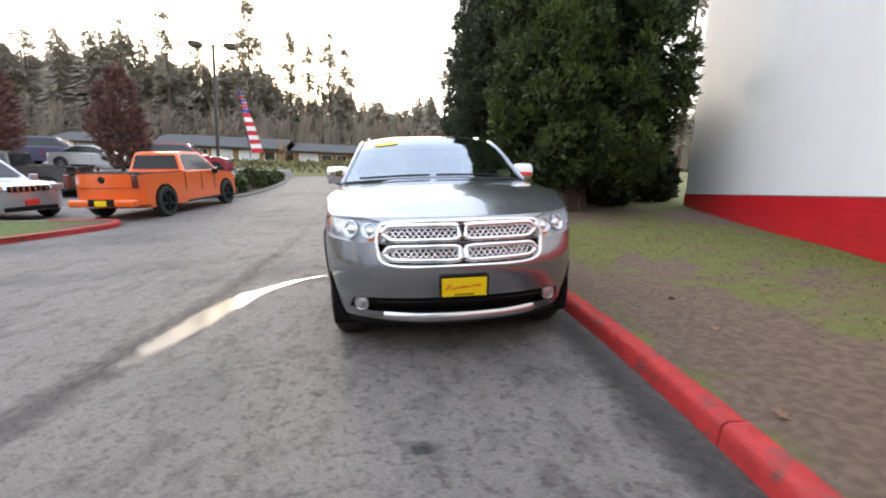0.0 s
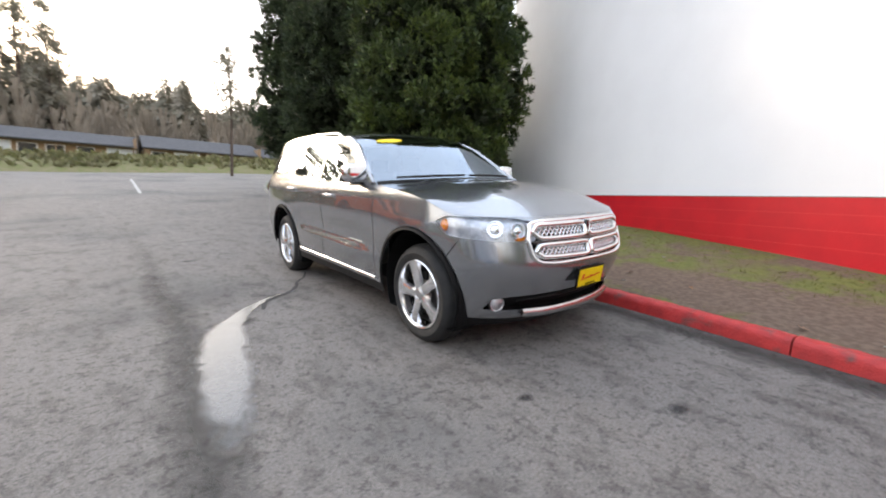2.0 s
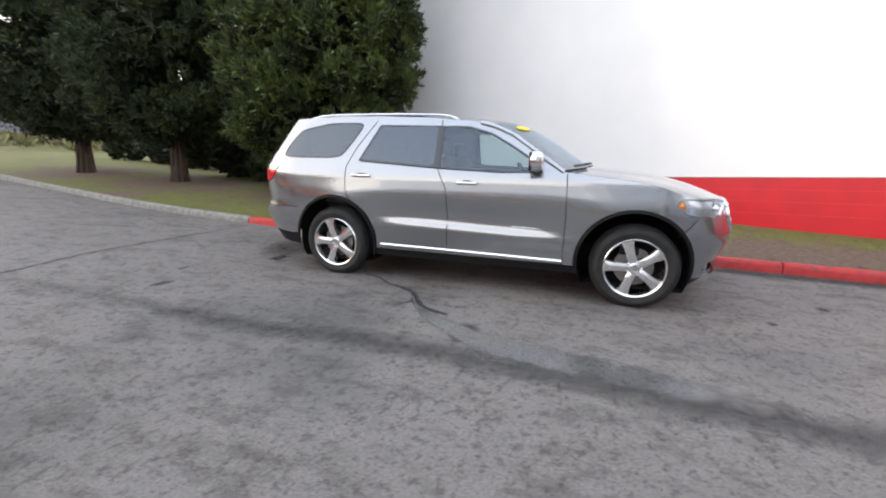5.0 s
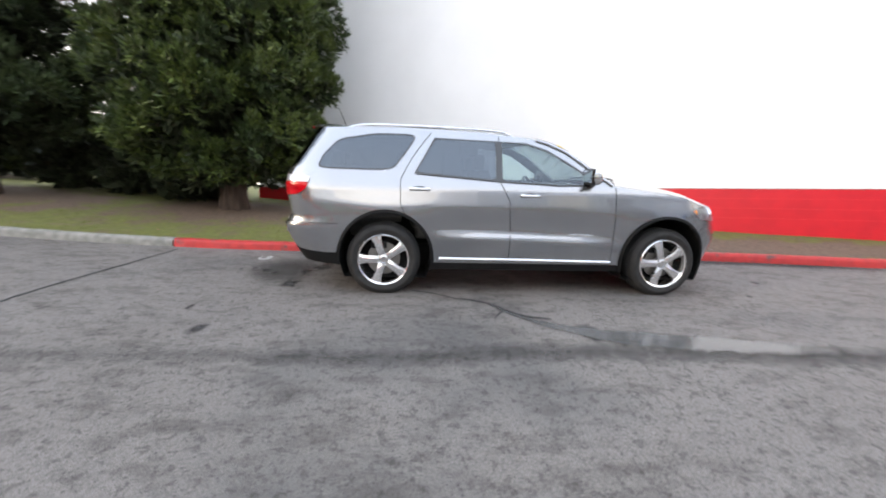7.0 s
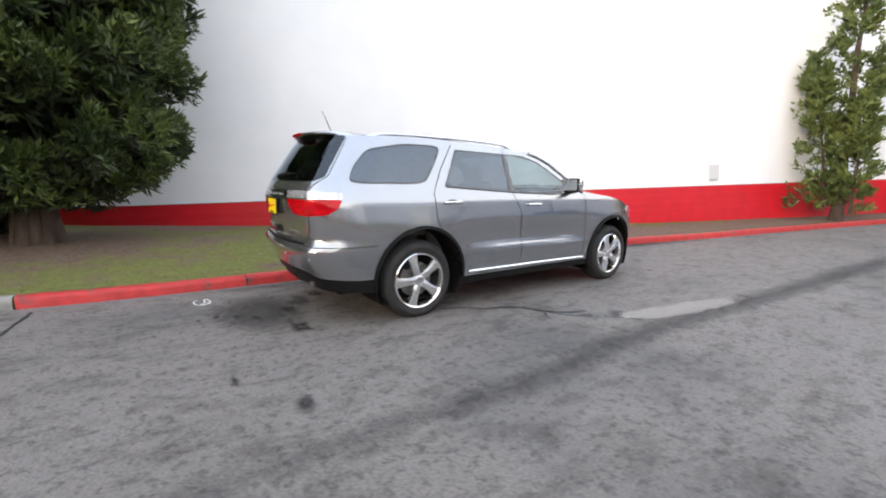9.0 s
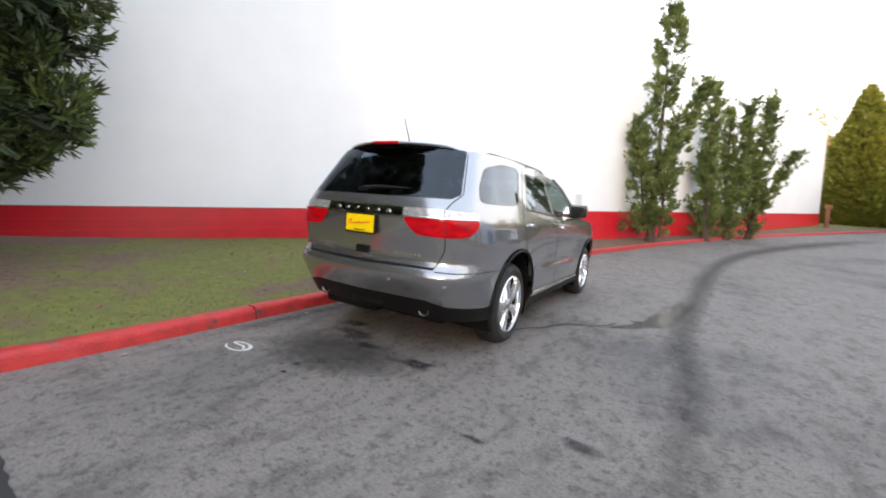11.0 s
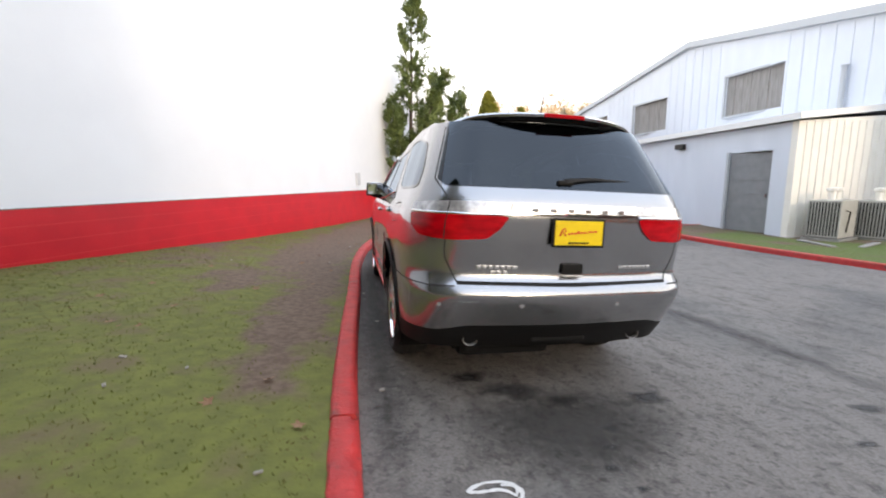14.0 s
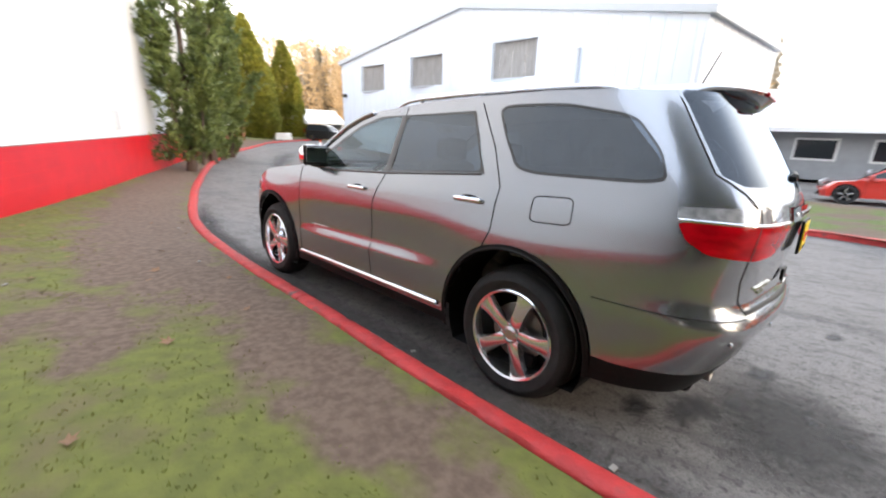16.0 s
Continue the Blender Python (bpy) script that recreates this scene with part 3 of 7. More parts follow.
def shell_part(name, material, parent, v, tris, side, push=0.0, label="", squeeze=None):
    used = sorted({i for t in tris for i in t})
    index = {i: k for k, i in enumerate(used)}
    verts, normals = [], []
    for i in used:
        n = shell_normal(v[i].x, v[i].y)
        p = shell(v[i].x, v[i].y) + n * push
        if v[i].x < 1e-3 or v[i].x > S_END - 1e-3:
            p.x, n.x = 0.0, 0.0
            n.normalize()
        verts.append((p.x * side, p.y, p.z))
        normals.append((n.x * side, n.y, n.z))
    faces = []
    for t in tris:
        a, b, c = (Vector(verts[index[i]]) for i in t)
        order = [index[i] for i in t]
        if (b - a).cross(c - a).dot(Vector(normals[order[0]])) < 0:
            order.reverse()
        faces.append(order)
    ob = mesh_ob(name, verts, faces, material, parent, label, smooth=True)
    ob.data.normals_split_custom_set_from_vertices(normals)
    return ob


def ribbon(name, line, width, material, parent, side, push=0.002, thick=0.0, label=""):
    """A narrow strip that follows the shell along a line in (s, z)."""
    pts = subdivided(line, 0.03, closed=False)
    verts, faces = [], []
    for i, (s, z) in enumerate(pts):
        a, b = np.array(pts[max(i - 1, 0)]), np.array(pts[min(i + 1, len(pts) - 1)])
        t = (b - a) / (np.hypot(*(b - a)) + 1e-9)
        nx = np.array((-t[1], t[0])) * width / 2
        for o, h in ((nx, push), (nx * 0.6, push + thick), (-nx * 0.6, push + thick), (-nx, push)):
            p = shell(min(max(s + o[0], 0), S_END), z + o[1]) + shell_normal(s, z) * h
            verts.append((p.x * side, p.y, p.z))
        if i:
            k = 4 * i
            faces += [(k - 4 + j, k - 3 + j, k + 1 + j, k + j) for j in range(3)]
    return mesh_ob(name, verts, faces, material, parent, label, smooth=True)


def wheel(parent, x, y, side):
    """Tyre, chrome five-spoke rim and brake disc, about an axle along x."""
    m = Matrix.Translation((x, y, WHEEL_Z)) @ Matrix.Rotation(radians(90 * side), 4, "Y")
    hub = new("wheel")
    hub.parent = parent
    hub.matrix_local = m
    w = 0.13
    tyre = [(0.258, -w + 0.02), (0.275, -w + 0.004), (0.32, -w - 0.004), (0.352, -w + 0.012), (0.371, -w + 0.04), (0.378, -0.05), (0.3785, 0), (0.378, 0.05), (0.371, w - 0.04),
            (0.352, w - 0.012), (0.32, w + 0.004), (0.275, w - 0.004), (0.258, w - 0.02)]
    part("tyre", lathe_bm(tyre, 56), M_RUBBER, hub, smooth=True)
    for k in range(3):
        zz = -0.05 + 0.05 * k
        part("tread_rib", lathe_bm([(0.377, zz - 0.018), (0.383, zz - 0.014), (0.383, zz + 0.014), (0.377, zz + 0.018)], 56), M_RUBBER, hub, smooth=True)
    rim = lathe_bm([(0.262, w - 0.012), (0.268, w - 0.004), (0.262, w + 0.002), (0.250, w - 0.004), (0.243, w - 0.03), (0.238, 0.0), (0.245, -w + 0.02)], 56)
    rim_ob = part("rim", rim, M_WHEEL, hub, smooth=True)
    for k in range(5):
        a = radians(90 + 72 * k)
        sp = bmesh.new()
        rows = []
        for r, half, z, d in ((0.03, 0.034, 0.100, 0.02), (0.07, 0.044, 0.112, 0.026), (0.13, 0.043, 0.114, 0.022), (0.19, 0.048, 0.114, 0.02), (0.235, 0.062, 0.112, 0.018), (0.250, 0.074, 0.110, 0.018)):
            rows.append([sp.verts.new((r, q * half, z + h)) for q, h in ((-1, -d * 1.6), (-0.82, 0), (-0.3, 0.008), (0.3, 0.008), (0.82, 0), (1, -d * 1.6))])
        for p, q in zip(rows, rows[1:]):
            for j in range(5):
                sp.faces.new((p[j], p[j + 1], q[j + 1], q[j]))
        bmesh.ops.transform(sp, matrix=Matrix.Rotation(a, 4, "Z"), verts=sp.verts)
        bmesh.ops.recalc_face_normals(sp, faces=sp.faces)
        part("spoke", sp, M_WHEEL, hub, smooth=True, edge_angle=50)
    part("hub_cap", lathe_bm([(0.052, 0.09), (0.05, 0.118), (0.034, 0.124), (0.03, 0.121), (0.0, 0.121)], 24), M_SATIN, hub, smooth=True)
    for k in range(5):
        a = radians(54 + 72 * k)
        part("lug_nut", lathe_bm([(0.010, 0.09), (0.010, 0.112), (0.0, 0.115)], 6, Matrix.Translation((0.062 * math.cos(a), 0.062 * math.sin(a), 0))), M_CHROME, hub)
    part("brake_disc", lathe_bm([(0.17, 0.02), (0.17, 0.04), (0.07, 0.04), (0.06, 0.07), (0.0, 0.07)], 32), M_DISC, hub, smooth=True)
    cal = box_bm(0.14, 0.05, 0.035, 0.07, 0.16, 0.06, bevel=0.01)
    part("brake_caliper", cal, M_BLACK, hub)
    part("wheel_back", lathe_bm([(0.243, -0.02), (0.0, -0.02)], 32), M_UNDER, hub)
    return hub


def sticker_bars(parent, name, m, w, h):
    """A yellow dealer plate in a black frame, with its unreadable red writing as bars."""
    fr = new(name)
    fr.parent = parent
    fr.matrix_local = m
    part("plate_frame", box_bm(0, 0, 0, w + 0.03, 0.012, h + 0.026, bevel=0.004), M_BLACK, fr)
    part("plate_face", box_bm(0, -0.008, 0, w, 0.006, h, bevel=0.001), M_YELLOW, fr, "yellow dealer plate")
    bm = bmesh.new()
    pts = [(-0.118, -0.014, -0.022), (-0.105, -0.014, 0.012), (-0.09, -0.014, 0.022), (-0.082, -0.014, 0.006), (-0.096, -0.014, -0.002), (-0.078, -0.014, -0.02)]
    add_tube(bm, [(x, -0.0125, z + 0.004) for x, _, z in pts], 0.0042, 5)
    x = -0.07
    for k, (bw, bh) in enumerate(((0.016, 0.014), (0.014, 0.016), (0.02, 0.014), (0.014, 0.022), (0.018, 0.014), (0.02, 0.013), (0.006, 0.006), (0.014, 0.014), (0.016, 0.013), (0.024, 0.013))):
        add_box(bm, x + bw / 2, -0.0125, -0.012 + bh / 2 + 0.0018 * k, bw * 0.78, 0.003, bh * 0.75)
        x += bw + 0.002
    part("red_script", bm, M_REDINK, fr)
    bm = bmesh.new()
    for k in range(7):
        add_box(bm, -0.055 + 0.018 * k, -0.0125, -h / 2 + 0.013, 0.011, 0.003, 0.012)
    part("frame_lettering", bm, M_BLACK, fr)
    return fr


def seat(parent, x, y, wide):
    st = new("seat")
    st.parent = parent
    st.location = (x, y, 0)
    part("cushion", box_bm(0, -0.05, 0.62, wide, 0.50, 0.16, bevel=0.05), M_TRIM, st, smooth=True, edge_angle=60)
    back = Matrix.Translation((0, 0.24, 0.98)) @ Matrix.Rotation(radians(-14), 4, "X")
    part("backrest", box_bm(0, 0, 0, wide, 0.15, 0.66, back, 0.06), M_TRIM, st, smooth=True, edge_angle=60)
    for hx in ((0,) if wide < 0.8 else (-wide / 3, wide / 3)):
        part("headrest", box_bm(hx, 0.34, 1.39, 0.26, 0.11, 0.17, None, 0.045), M_TRIM, st, smooth=True, edge_angle=60)


def build_suv():
    suv = thing("suv", UP_TILT, "mid-size SUV in grey metallic paint parked beside the red kerb", "car")
    v, kinds = cut_shell()
    paint = {"front_bumper", "fender", "rear_bumper", "tailgate", "front_door", "rear_door", "quarter_panel"}
    looks = {"arch_trim": (M_BLACK, 0.012), "arch_trim_rear": (M_BLACK, 0.012), "quarter_glass": (M_GLASS_DARK, 0.0), "rear_door_glass": (M_GLASS_DARK, 0.0), "front_door_glass": (M_GLASS, 0.0), "window_gasket": (M_GLOSSBLACK, 0.003),
             "headlamp": (M_LENS, 0.004), "front_lip": (M_BLACK, 0.0), "valance": (M_BLACK, 0.0), "tail_lamp": (M_TAILRED, 0.008),
             "reverse_lamp": (M_TAILCLEAR, 0.008), "chrome_bar": (M_CHROME, 0.016), "rear_glass": (M_GLASS_REAR, 0.0), "rear_valance": (M_BLACK, 0.0), "sill": (M_BLACK, -0.01),
             "grille_hole": (M_UNDER, -0.06), "intake_hole": (M_BLACK, -0.05)}
    labels = {"headlamp": "clear headlamp lens", "tail_lamp": "red tail lamp", "chrome_bar": "chrome bar across the tailgate"}
    lamps = {}
    for kind, tris in kinds.items():
        for side in (1, -1):
            m, push = (M_PAINT, 0.0) if kind in paint else looks[kind]
            name = {"arch_trim_rear": "arch_trim", "front_lip": "lip_backing", "grille_hole": "grille_backing", "intake_hole": "intake"}.get(kind, kind)
            ob = shell_part(name, m, suv, v, tris, side, push, labels.get(kind, ""))
            if kind == "headlamp":
                lamps[side] = ob
                shell_part("reflector", M_REFLECTOR, ob, v, tris, side, -0.026)
    for side in (1, -1):
        for poly in (HEADLAMP,):
            loop = subdivided(poly, 0.03)
            loop.append(loop[0])
            verts, faces = [], []
            for i, (s, z) in enumerate(loop):
                n = shell_normal(s, z)
                for d in (0.004, -0.026):
                    p = shell(s, z) + n * d
                    verts.append((p.x * side, p.y, p.z))
                if i:
                    faces.append((2 * i - 2, 2 * i - 1, 2 * i + 1, 2 * i))
            mesh_ob("lamp_housing", verts, faces, M_REFLECTOR, lamps[side], smooth=True)
        for x, z, r in ((0.60, 0.905, 0.052), (0.73, 0.915, 0.058)):
            s = sf(x)
            n = shell_normal(s, z)
            p = shell(s, z) - n * 0.024
            p.x, n.x = p.x * side, n.x * side
            m = Matrix.Translation(p) @ n.to_track_quat("Z", "Y").to_matrix().to_4x4()
            part("projector", lathe_bm([(r * 1.1, 0.0), (r * 1.04, 0.018), (r * 0.96, 0.019), (r * 0.82, 0.003), (r * 0.66, 0.003), (r * 0.56, 0.012), (r * 0.35, 0.018), (0, 0.02)], 24, m), M_CHROME, lamps[side], smooth=True)
        s = sy(-1.86)
        n = shell_normal(s, 0.93)
        p = shell(s, 0.93) - n * 0.03
        part("turn_signal", lathe_bm([(0.0, 0.02), (0.025, 0.015), (0.04, 0.0), (0.045, -0.02)], 16,
             Matrix.Translation((p.x * side, p.y, p.z)) @ Vector((n.x * side, n.y, n.z)).to_track_quat("Z", "Y").to_matrix().to_4x4() @ Matrix.Diagonal((1, 1.2, 1, 1))), M_AMBER, lamps[side], "amber turn signal", smooth=True)
        part("side_marker", box_bm(side * 0.55, -2.225, 0.847, 0.12, 0.03, 0.024, bevel=0.005), M_AMBER, lamps[side])
        for line in (SEAM_FD, SEAM_BD, SEAM_RD, SEAM_TG):
            ribbon("panel_gap", line, 0.008, M_SEAM, suv, side, 0.0015)
        ribbon("panel_gap", [(sy(-0.9), 0.345), (sy(1.0), 0.345)], 0.008, M_SEAM, suv, side, 0.0015)
        ribbon("panel_gap", [(sy(-1.99), 0.83), (sy(-1.86), 0.70), (sy(-1.83), 0.68)], 0.006, M_SEAM, suv, side, 0.0015)
        ribbon("panel_gap", Y((1.97, 0.735), (2.2, 0.735)) + [(sr(0.68), 0.74)], 0.006, M_SEAM, suv, side, 0.0015)
        ribbon("sill_strip", Y((-0.90, 0.375), (0.0, 0.385), (0.95, 0.39)), 0.034, M_CHROME, suv, side, 0.004, 0.014, "chrome strip along the sill")
        ribbon("front_lip", [(0.0, 0.312), (sf(0.30), 0.314), (sf(0.53), 0.326)], 0.062, M_SATIN, suv, side, 0.012, 0.026, "bright lip under the front bumper")
        ribbon("belt_trim", Y((-0.62, 1.182), (-0.28, 1.172), (0.35, 1.195), (1.2, 1.248)), 0.014, M_GLOSSBLACK, suv, side, 0.004, 0.006)
        ribbon("window_pillar", Y((0.352, 1.205), (0.352, 1.60)), 0.06, M_GLOSSBLACK, suv, side, 0.004, 0.002)
        ribbon("arch_lip", arc(-WHEEL_Y + 0.03, 0.395, ARCH_R + 0.004, -8, 188), 0.018, M_BLACK, suv, side, 0.004, 0.014)
        ribbon("arch_lip", arc(WHEEL_Y - 0.02, 0.395, ARCH_R + 0.004, -6, 186), 0.018, M_BLACK, suv, side, 0.004, 0.014)
        ribbon("badge", Y((-0.68, 0.665), (-0.42, 0.67)), 0.012, M_SATIN, suv, side, 0.004, 0.003)
        for y, z in ((0.03, 1.062), (1.165, 1.10)):
            h = new("door_handle")
            h.parent = suv
            p = shell(sy(y), z)
            h.location = (side * (p.x + 0.012), y, z)
            part("grip", box_bm(0, 0, 0, 0.03, 0.21, 0.032, bevel=0.012), M_CHROME, h, "chrome grip", smooth=True, edge_angle=60)
            part("recess", lathe_bm([(0.0, 0.0), (0.05, 0.0), (0.055, -0.004)], 16, Matrix.Translation((-side * 0.012, 0, -0.004)) @ Matrix.Rotation(radians(90 * side), 4, "Y") @ Matrix.Diagonal((0.6, 1.5, 1, 1))), M_UNDER, h)
        # door mirror
        mir = new("door_mirror")
        mir.parent = suv
        mir.location = (side * 0.955, -0.62, 1.27)
        cap = bmesh.new()
        bmesh.ops.create_uvsphere(cap, u_segments=20, v_segments=12, radius=0.5)
        for q in cap.verts:
            x, y, z = q.co * 2
            sq = lambda a: math.copysign(abs(a) ** 0.55, a)
            q.co = (sq(x) * 0.115, sq(y) * 0.06 + (0.02 if y > 0 else 0), sq(z) * 0.085 + 0.01)
            if q.co.y > 0.05:
                q.co.y = 0.05
        part("mirror_cap", cap, M_CHROME, mir, "chrome mirror cap", smooth=True)
        part("mirror_bezel", box_bm(0, 0.048, 0.008, 0.222, 0.03, 0.16, bevel=0.012), M_BLACK, mir, "black plastic bezel", smooth=True, edge_angle=60)
        part("mirror_glass", box_bm(0, 0.064, 0.010, 0.19, 0.006, 0.125, bevel=0.002), M_MIRROR, mir)
        arm = bmesh.new()
        add_tube(arm, [(-side * 0.17, -0.01, -0.085), (-side * 0.08, -0.01, -0.07), (0.0, -0.0, -0.055), (side * 0.06, 0, -0.05)], [0.03, 0.034, 0.036, 0.02], 8)
        part("mirror_arm", arm, M_BLACK, mir, smooth=True)
        # roof rail
        rail = bmesh.new()
        pts = [(side * 0.675, 0.20, 1.685), (side * 0.672, 0.35, 1.725), (side * 0.665, 0.8, 1.742), (side * 0.665, 1.4, 1.745), (side * 0.665, 1.75, 1.735), (side * 0.665, 1.92, 1.70)]
        add_tube(rail, [(px, py, pz - 0.014) for px, py, pz in spline(pts, 5)], 0.013, 8)
        part("roof_rail", rail, M_SATIN, suv, "silver roof rail", smooth=True)
        # wheels and wells
        for wy in (-WHEEL_Y, WHEEL_Y):
            wheel(suv, side * 0.79, wy, side)
            well = bmesh.new()
            add_lathe(well, [(0.1, 0.45), (ARCH_R + 0.004, 0.45), (ARCH_R + 0.004, 0.895)], 40, Matrix.Translation((0, wy * 0.985, 0.395)) @ Matrix.Rotation(radians(90 * side), 4, "Y"))
            for q in list(well.verts):
                if q.co.z < 0.18:
                    q.co.z = 0.18
            part("wheel_well", well, M_UNDER, suv)
        part("exhaust_tip", lathe_bm([(0.030, -0.12), (0.036, 0.0), (0.034, 0.004), (0.030, 0.0), (0.028, -0.1), (0.0, -0.1)], 20,
             Matrix.Translation((side * 0.545, 2.435, 0.395)) @ Matrix.Rotation(radians(-90), 4, "X") @ Matrix.Diagonal((1.3, 1.1, 1, 1))), M_DISC, suv, "dark steel exhaust tip", smooth=True)
        fog = part("fog_lamp", lathe_bm([(0.0, 0.012), (0.03, 0.010), (0.044, 0.0), (0.052, 0.004), (0.056, -0.03)], 24,
             Matrix.Translation((side * 0.675, -2.125, 0.395)) @ Vector((side * 0.35, -1, 0)).to_track_quat("Z", "Y").to_matrix().to_4x4()), M_REFLECTOR, suv, "round fog lamp", smooth=True)
        for x in (0.30, 0.76):
            p = shell(sr(x), 0.635)
            part("parking_sensor", lathe_bm([(0.0, 0.006), (0.012, 0.005), (0.014, 0.0)], 12, Matrix.Translation((side * p.x, p.y, 0.635)) @ Matrix.Rotation(radians(-90), 4, "X")), M_SATIN, suv)

    # hood
    s0 = sy(-1.98)
    rows, cols = 22, 28
    verts = []
    edge_y = lambda r: -1.98 + r * (-0.86 + 1.98)
    for i in range(rows + 1):
        r = i / rows
        e = shell(sy(edge_y(r)), top_z(sy(edge_y(r))))
        e0, e1 = shell(s0, top_z(s0)), shell(sy(-0.86), top_z(sy(-0.86)))
        for j in range(cols + 1):
            u = 2 * j / cols - 1
            a = abs(u)
            s = s0 * a ** 0.9
            p0 = shell(s, top_z(s))
            p1 = Vector((e1.x * a, e1.y - 0.24 * (1 - a * a), e1.z + 0.035 * (1 - a * a)))
            p = p0.lerp(p1, r) + (e - e0.lerp(e1, r)) * a ** 2
            p.z += 0.055 * math.sin(math.pi * min(1, r * 1.05)) * (1 - a ** 3) * (1 - 0.3 * r) + 0.014 * smooth_step(0.62, 0.5, a) * smooth_step(0, 0.3, r)
            verts.append((math.copysign(p.x, u) if a > 1e-6 else 0.0, p.y, p.z + 0.002))
    faces = [(i * (cols + 1) + j, i * (cols + 1) + j + 1, (i + 1) * (cols + 1) + j + 1, (i + 1) * (cols + 1) + j) for i in range(rows) for j in range(cols)]
    mesh_ob("hood", verts, faces, M_PAINT, suv, "long hood with a raised middle", smooth=True)

    def across(y_list, bow, crown, cols=24):
        out = []
        for y in y_list:
            e = shell(sy(y), top_z(sy(y)))
            for j in range(cols + 1):
                u = 2 * j / cols - 1
                k = 1 - u * u
                out.append((e.x * u, e.y + bow(y) * k, e.z + crown(y) * (1 - u ** 4)))
        n = cols + 1
        return out, [(i * n + j, i * n + j + 1, (i + 1) * n + j + 1, (i + 1) * n + j) for i in range(len(y_list) - 1) for j in range(cols)]

    bow = lambda y: float(np.interp(y, [-0.86, -0.12, 0.3, 0.7, 1.7, 2.25], [-0.24, -0.17, -0.06, 0, 0, 0.08]))
    crown = lambda y: float(np.interp(y, [-0.86, -0.12, 0.3, 1.0, 2.25], [0.035, 0.05, 0.05, 0.05, 0.035]))
    vs, fs = across(list(np.linspace(-0.86, -0.12, 16)), bow, crown)
    mesh_ob("windshield", vs, fs, M_WINDSHIELD, suv, "raked windshield that mirrors sky and trees", smooth=True)
    vs, fs = across(list(np.linspace(-0.12, 2.25, 30)), bow, crown)
    mesh_ob("roof", vs, fs, M_PAINT, suv, smooth=True)
    vs, fs = across(list(np.linspace(-0.05, 2.1, 16)), bow, lambda y: crown(y) - 0.05)
    mesh_ob("headliner", vs, fs, M_TRIMLIGHT, suv, smooth=True)
    for side in (1, -1):
        bm = bmesh.new()
        add_tube(bm, [tuple(Vector((side * shell(sy(y), top_z(sy(y))).x, *shell(sy(y), top_z(sy(y)))[1:]))) for y in np.linspace(-0.86, -0.05, 14)], 0.022, 8)
        part("windshield_pillar", bm, M_PAINT, suv, smooth=True)
    cowl = bmesh.new()
    add_tube(cowl, [(x, -0.86 - 0.255 * (1 - (x / 0.89) ** 2), 1.19 + 0.032 * (1 - (x / 0.89) ** 2)) for x in np.linspace(-0.87, 0.87, 17)], 0.02, 6)
    part("cowl", cowl, M_BLACK, suv, smooth=True)
    glass_at = lambda y, u: Vector((shell(sy(y), top_z(sy(y))).x * u, shell(sy(y), top_z(sy(y))).y + bow(y) * (1 - u * u), shell(sy(y), top_z(sy(y))).z + crown(y) * (1 - u ** 4)))
    g0 = glass_at(-0.30, -0.62)
    gx = (glass_at(-0.30, -0.57) - glass_at(-0.30, -0.67)).normalized()
    gn = gx.cross((glass_at(-0.28, -0.62) - glass_at(-0.32, -0.62)).normalized()).normalized()
    gyv = gn.cross(gx)
    STICK = Matrix(((gx.x, gyv.x, gn.x, g0.x + gn.x * 0.004), (gx.y, gyv.y, gn.y, g0.y + gn.y * 0.004), (gx.z, gyv.z, gn.z, g0.z + gn.z * 0.004), (0, 0, 0, 1)))
    for x0, x1 in ((-0.72, -0.08), (-0.02, 0.62)):
        bm = bmesh.new()
        q = lambda x: Vector((x, -0.85 - 0.25 * (1 - (x / 0.9) ** 2), 1.232 + 0.03 * (1 - (x / 0.9) ** 2)))
        add_tube(bm, [q(x0 + (x1 - x0) * k / 8) for k in range(9)], 0.010, 5)
        part("wiper", bm, M_BLACK, suv)
    part("windshield_sticker", lathe_bm([(0.0, 0.004), (1.0, 0.004), (1.0, 0.0)], 32, STICK @ Matrix.Diagonal((0.13, 0.05, 1, 1))), M_YELLOW, suv, "yellow oval sticker")

    # grille: chrome cross, surround and wire lattice
    g = new("grille")
    g.parent = suv
    g["label"] = "chrome cross-bar grille with wire mesh"
    for side in (1, -1):
        for z0, z1 in ((0.715, 0.805), (0.845, 0.935)):
            ring_poly = rounded([(0.018, z0), (sf(0.455), z0 + (0.01 if z0 < 0.8 else 0)), (sf(0.505 if z0 < 0.8 else 0.515), (z0 + z1) / 2), (sf(0.47), z1), (0.018, z1)], 0.18)
            ring_poly.append(ring_poly[0])
            ribbon("chrome_surround", ring_poly, 0.034, M_CHROME, g, side, -0.004, 0.022)
            for k in range(13):
                for d in (1, -1):
                    line = []
                    for w in range(5):
                        z = z0 + (z1 - z0) * w / 4
                        x = 0.03 + k * 0.038 + d * (w - 2) * 0.018
                        if 0.02 < x < 0.49:
                            line.append((sf(x), z))
                    if len(line) > 2:
                        ribbon("lattice_wire", line, 0.011, M_CHROME, g, side, -0.018, 0.006)
        ribbon("cross_bar", [(0.0, 0.825), (sf(0.52), 0.825)], 0.022, M_GLOSSBLACK, g, side, 0.0, 0.008)
        outer = [(0.0, 0.958), (sf(0.47), 0.95), (sf(0.53), 0.90), (sf(0.545), 0.80), (sf(0.47), 0.69), (0.0, 0.682)]
        ribbon("outer_surround", [tuple(q) for q in spline(outer, 5)], 0.026, M_CHROME, g, side, 0.0, 0.018)
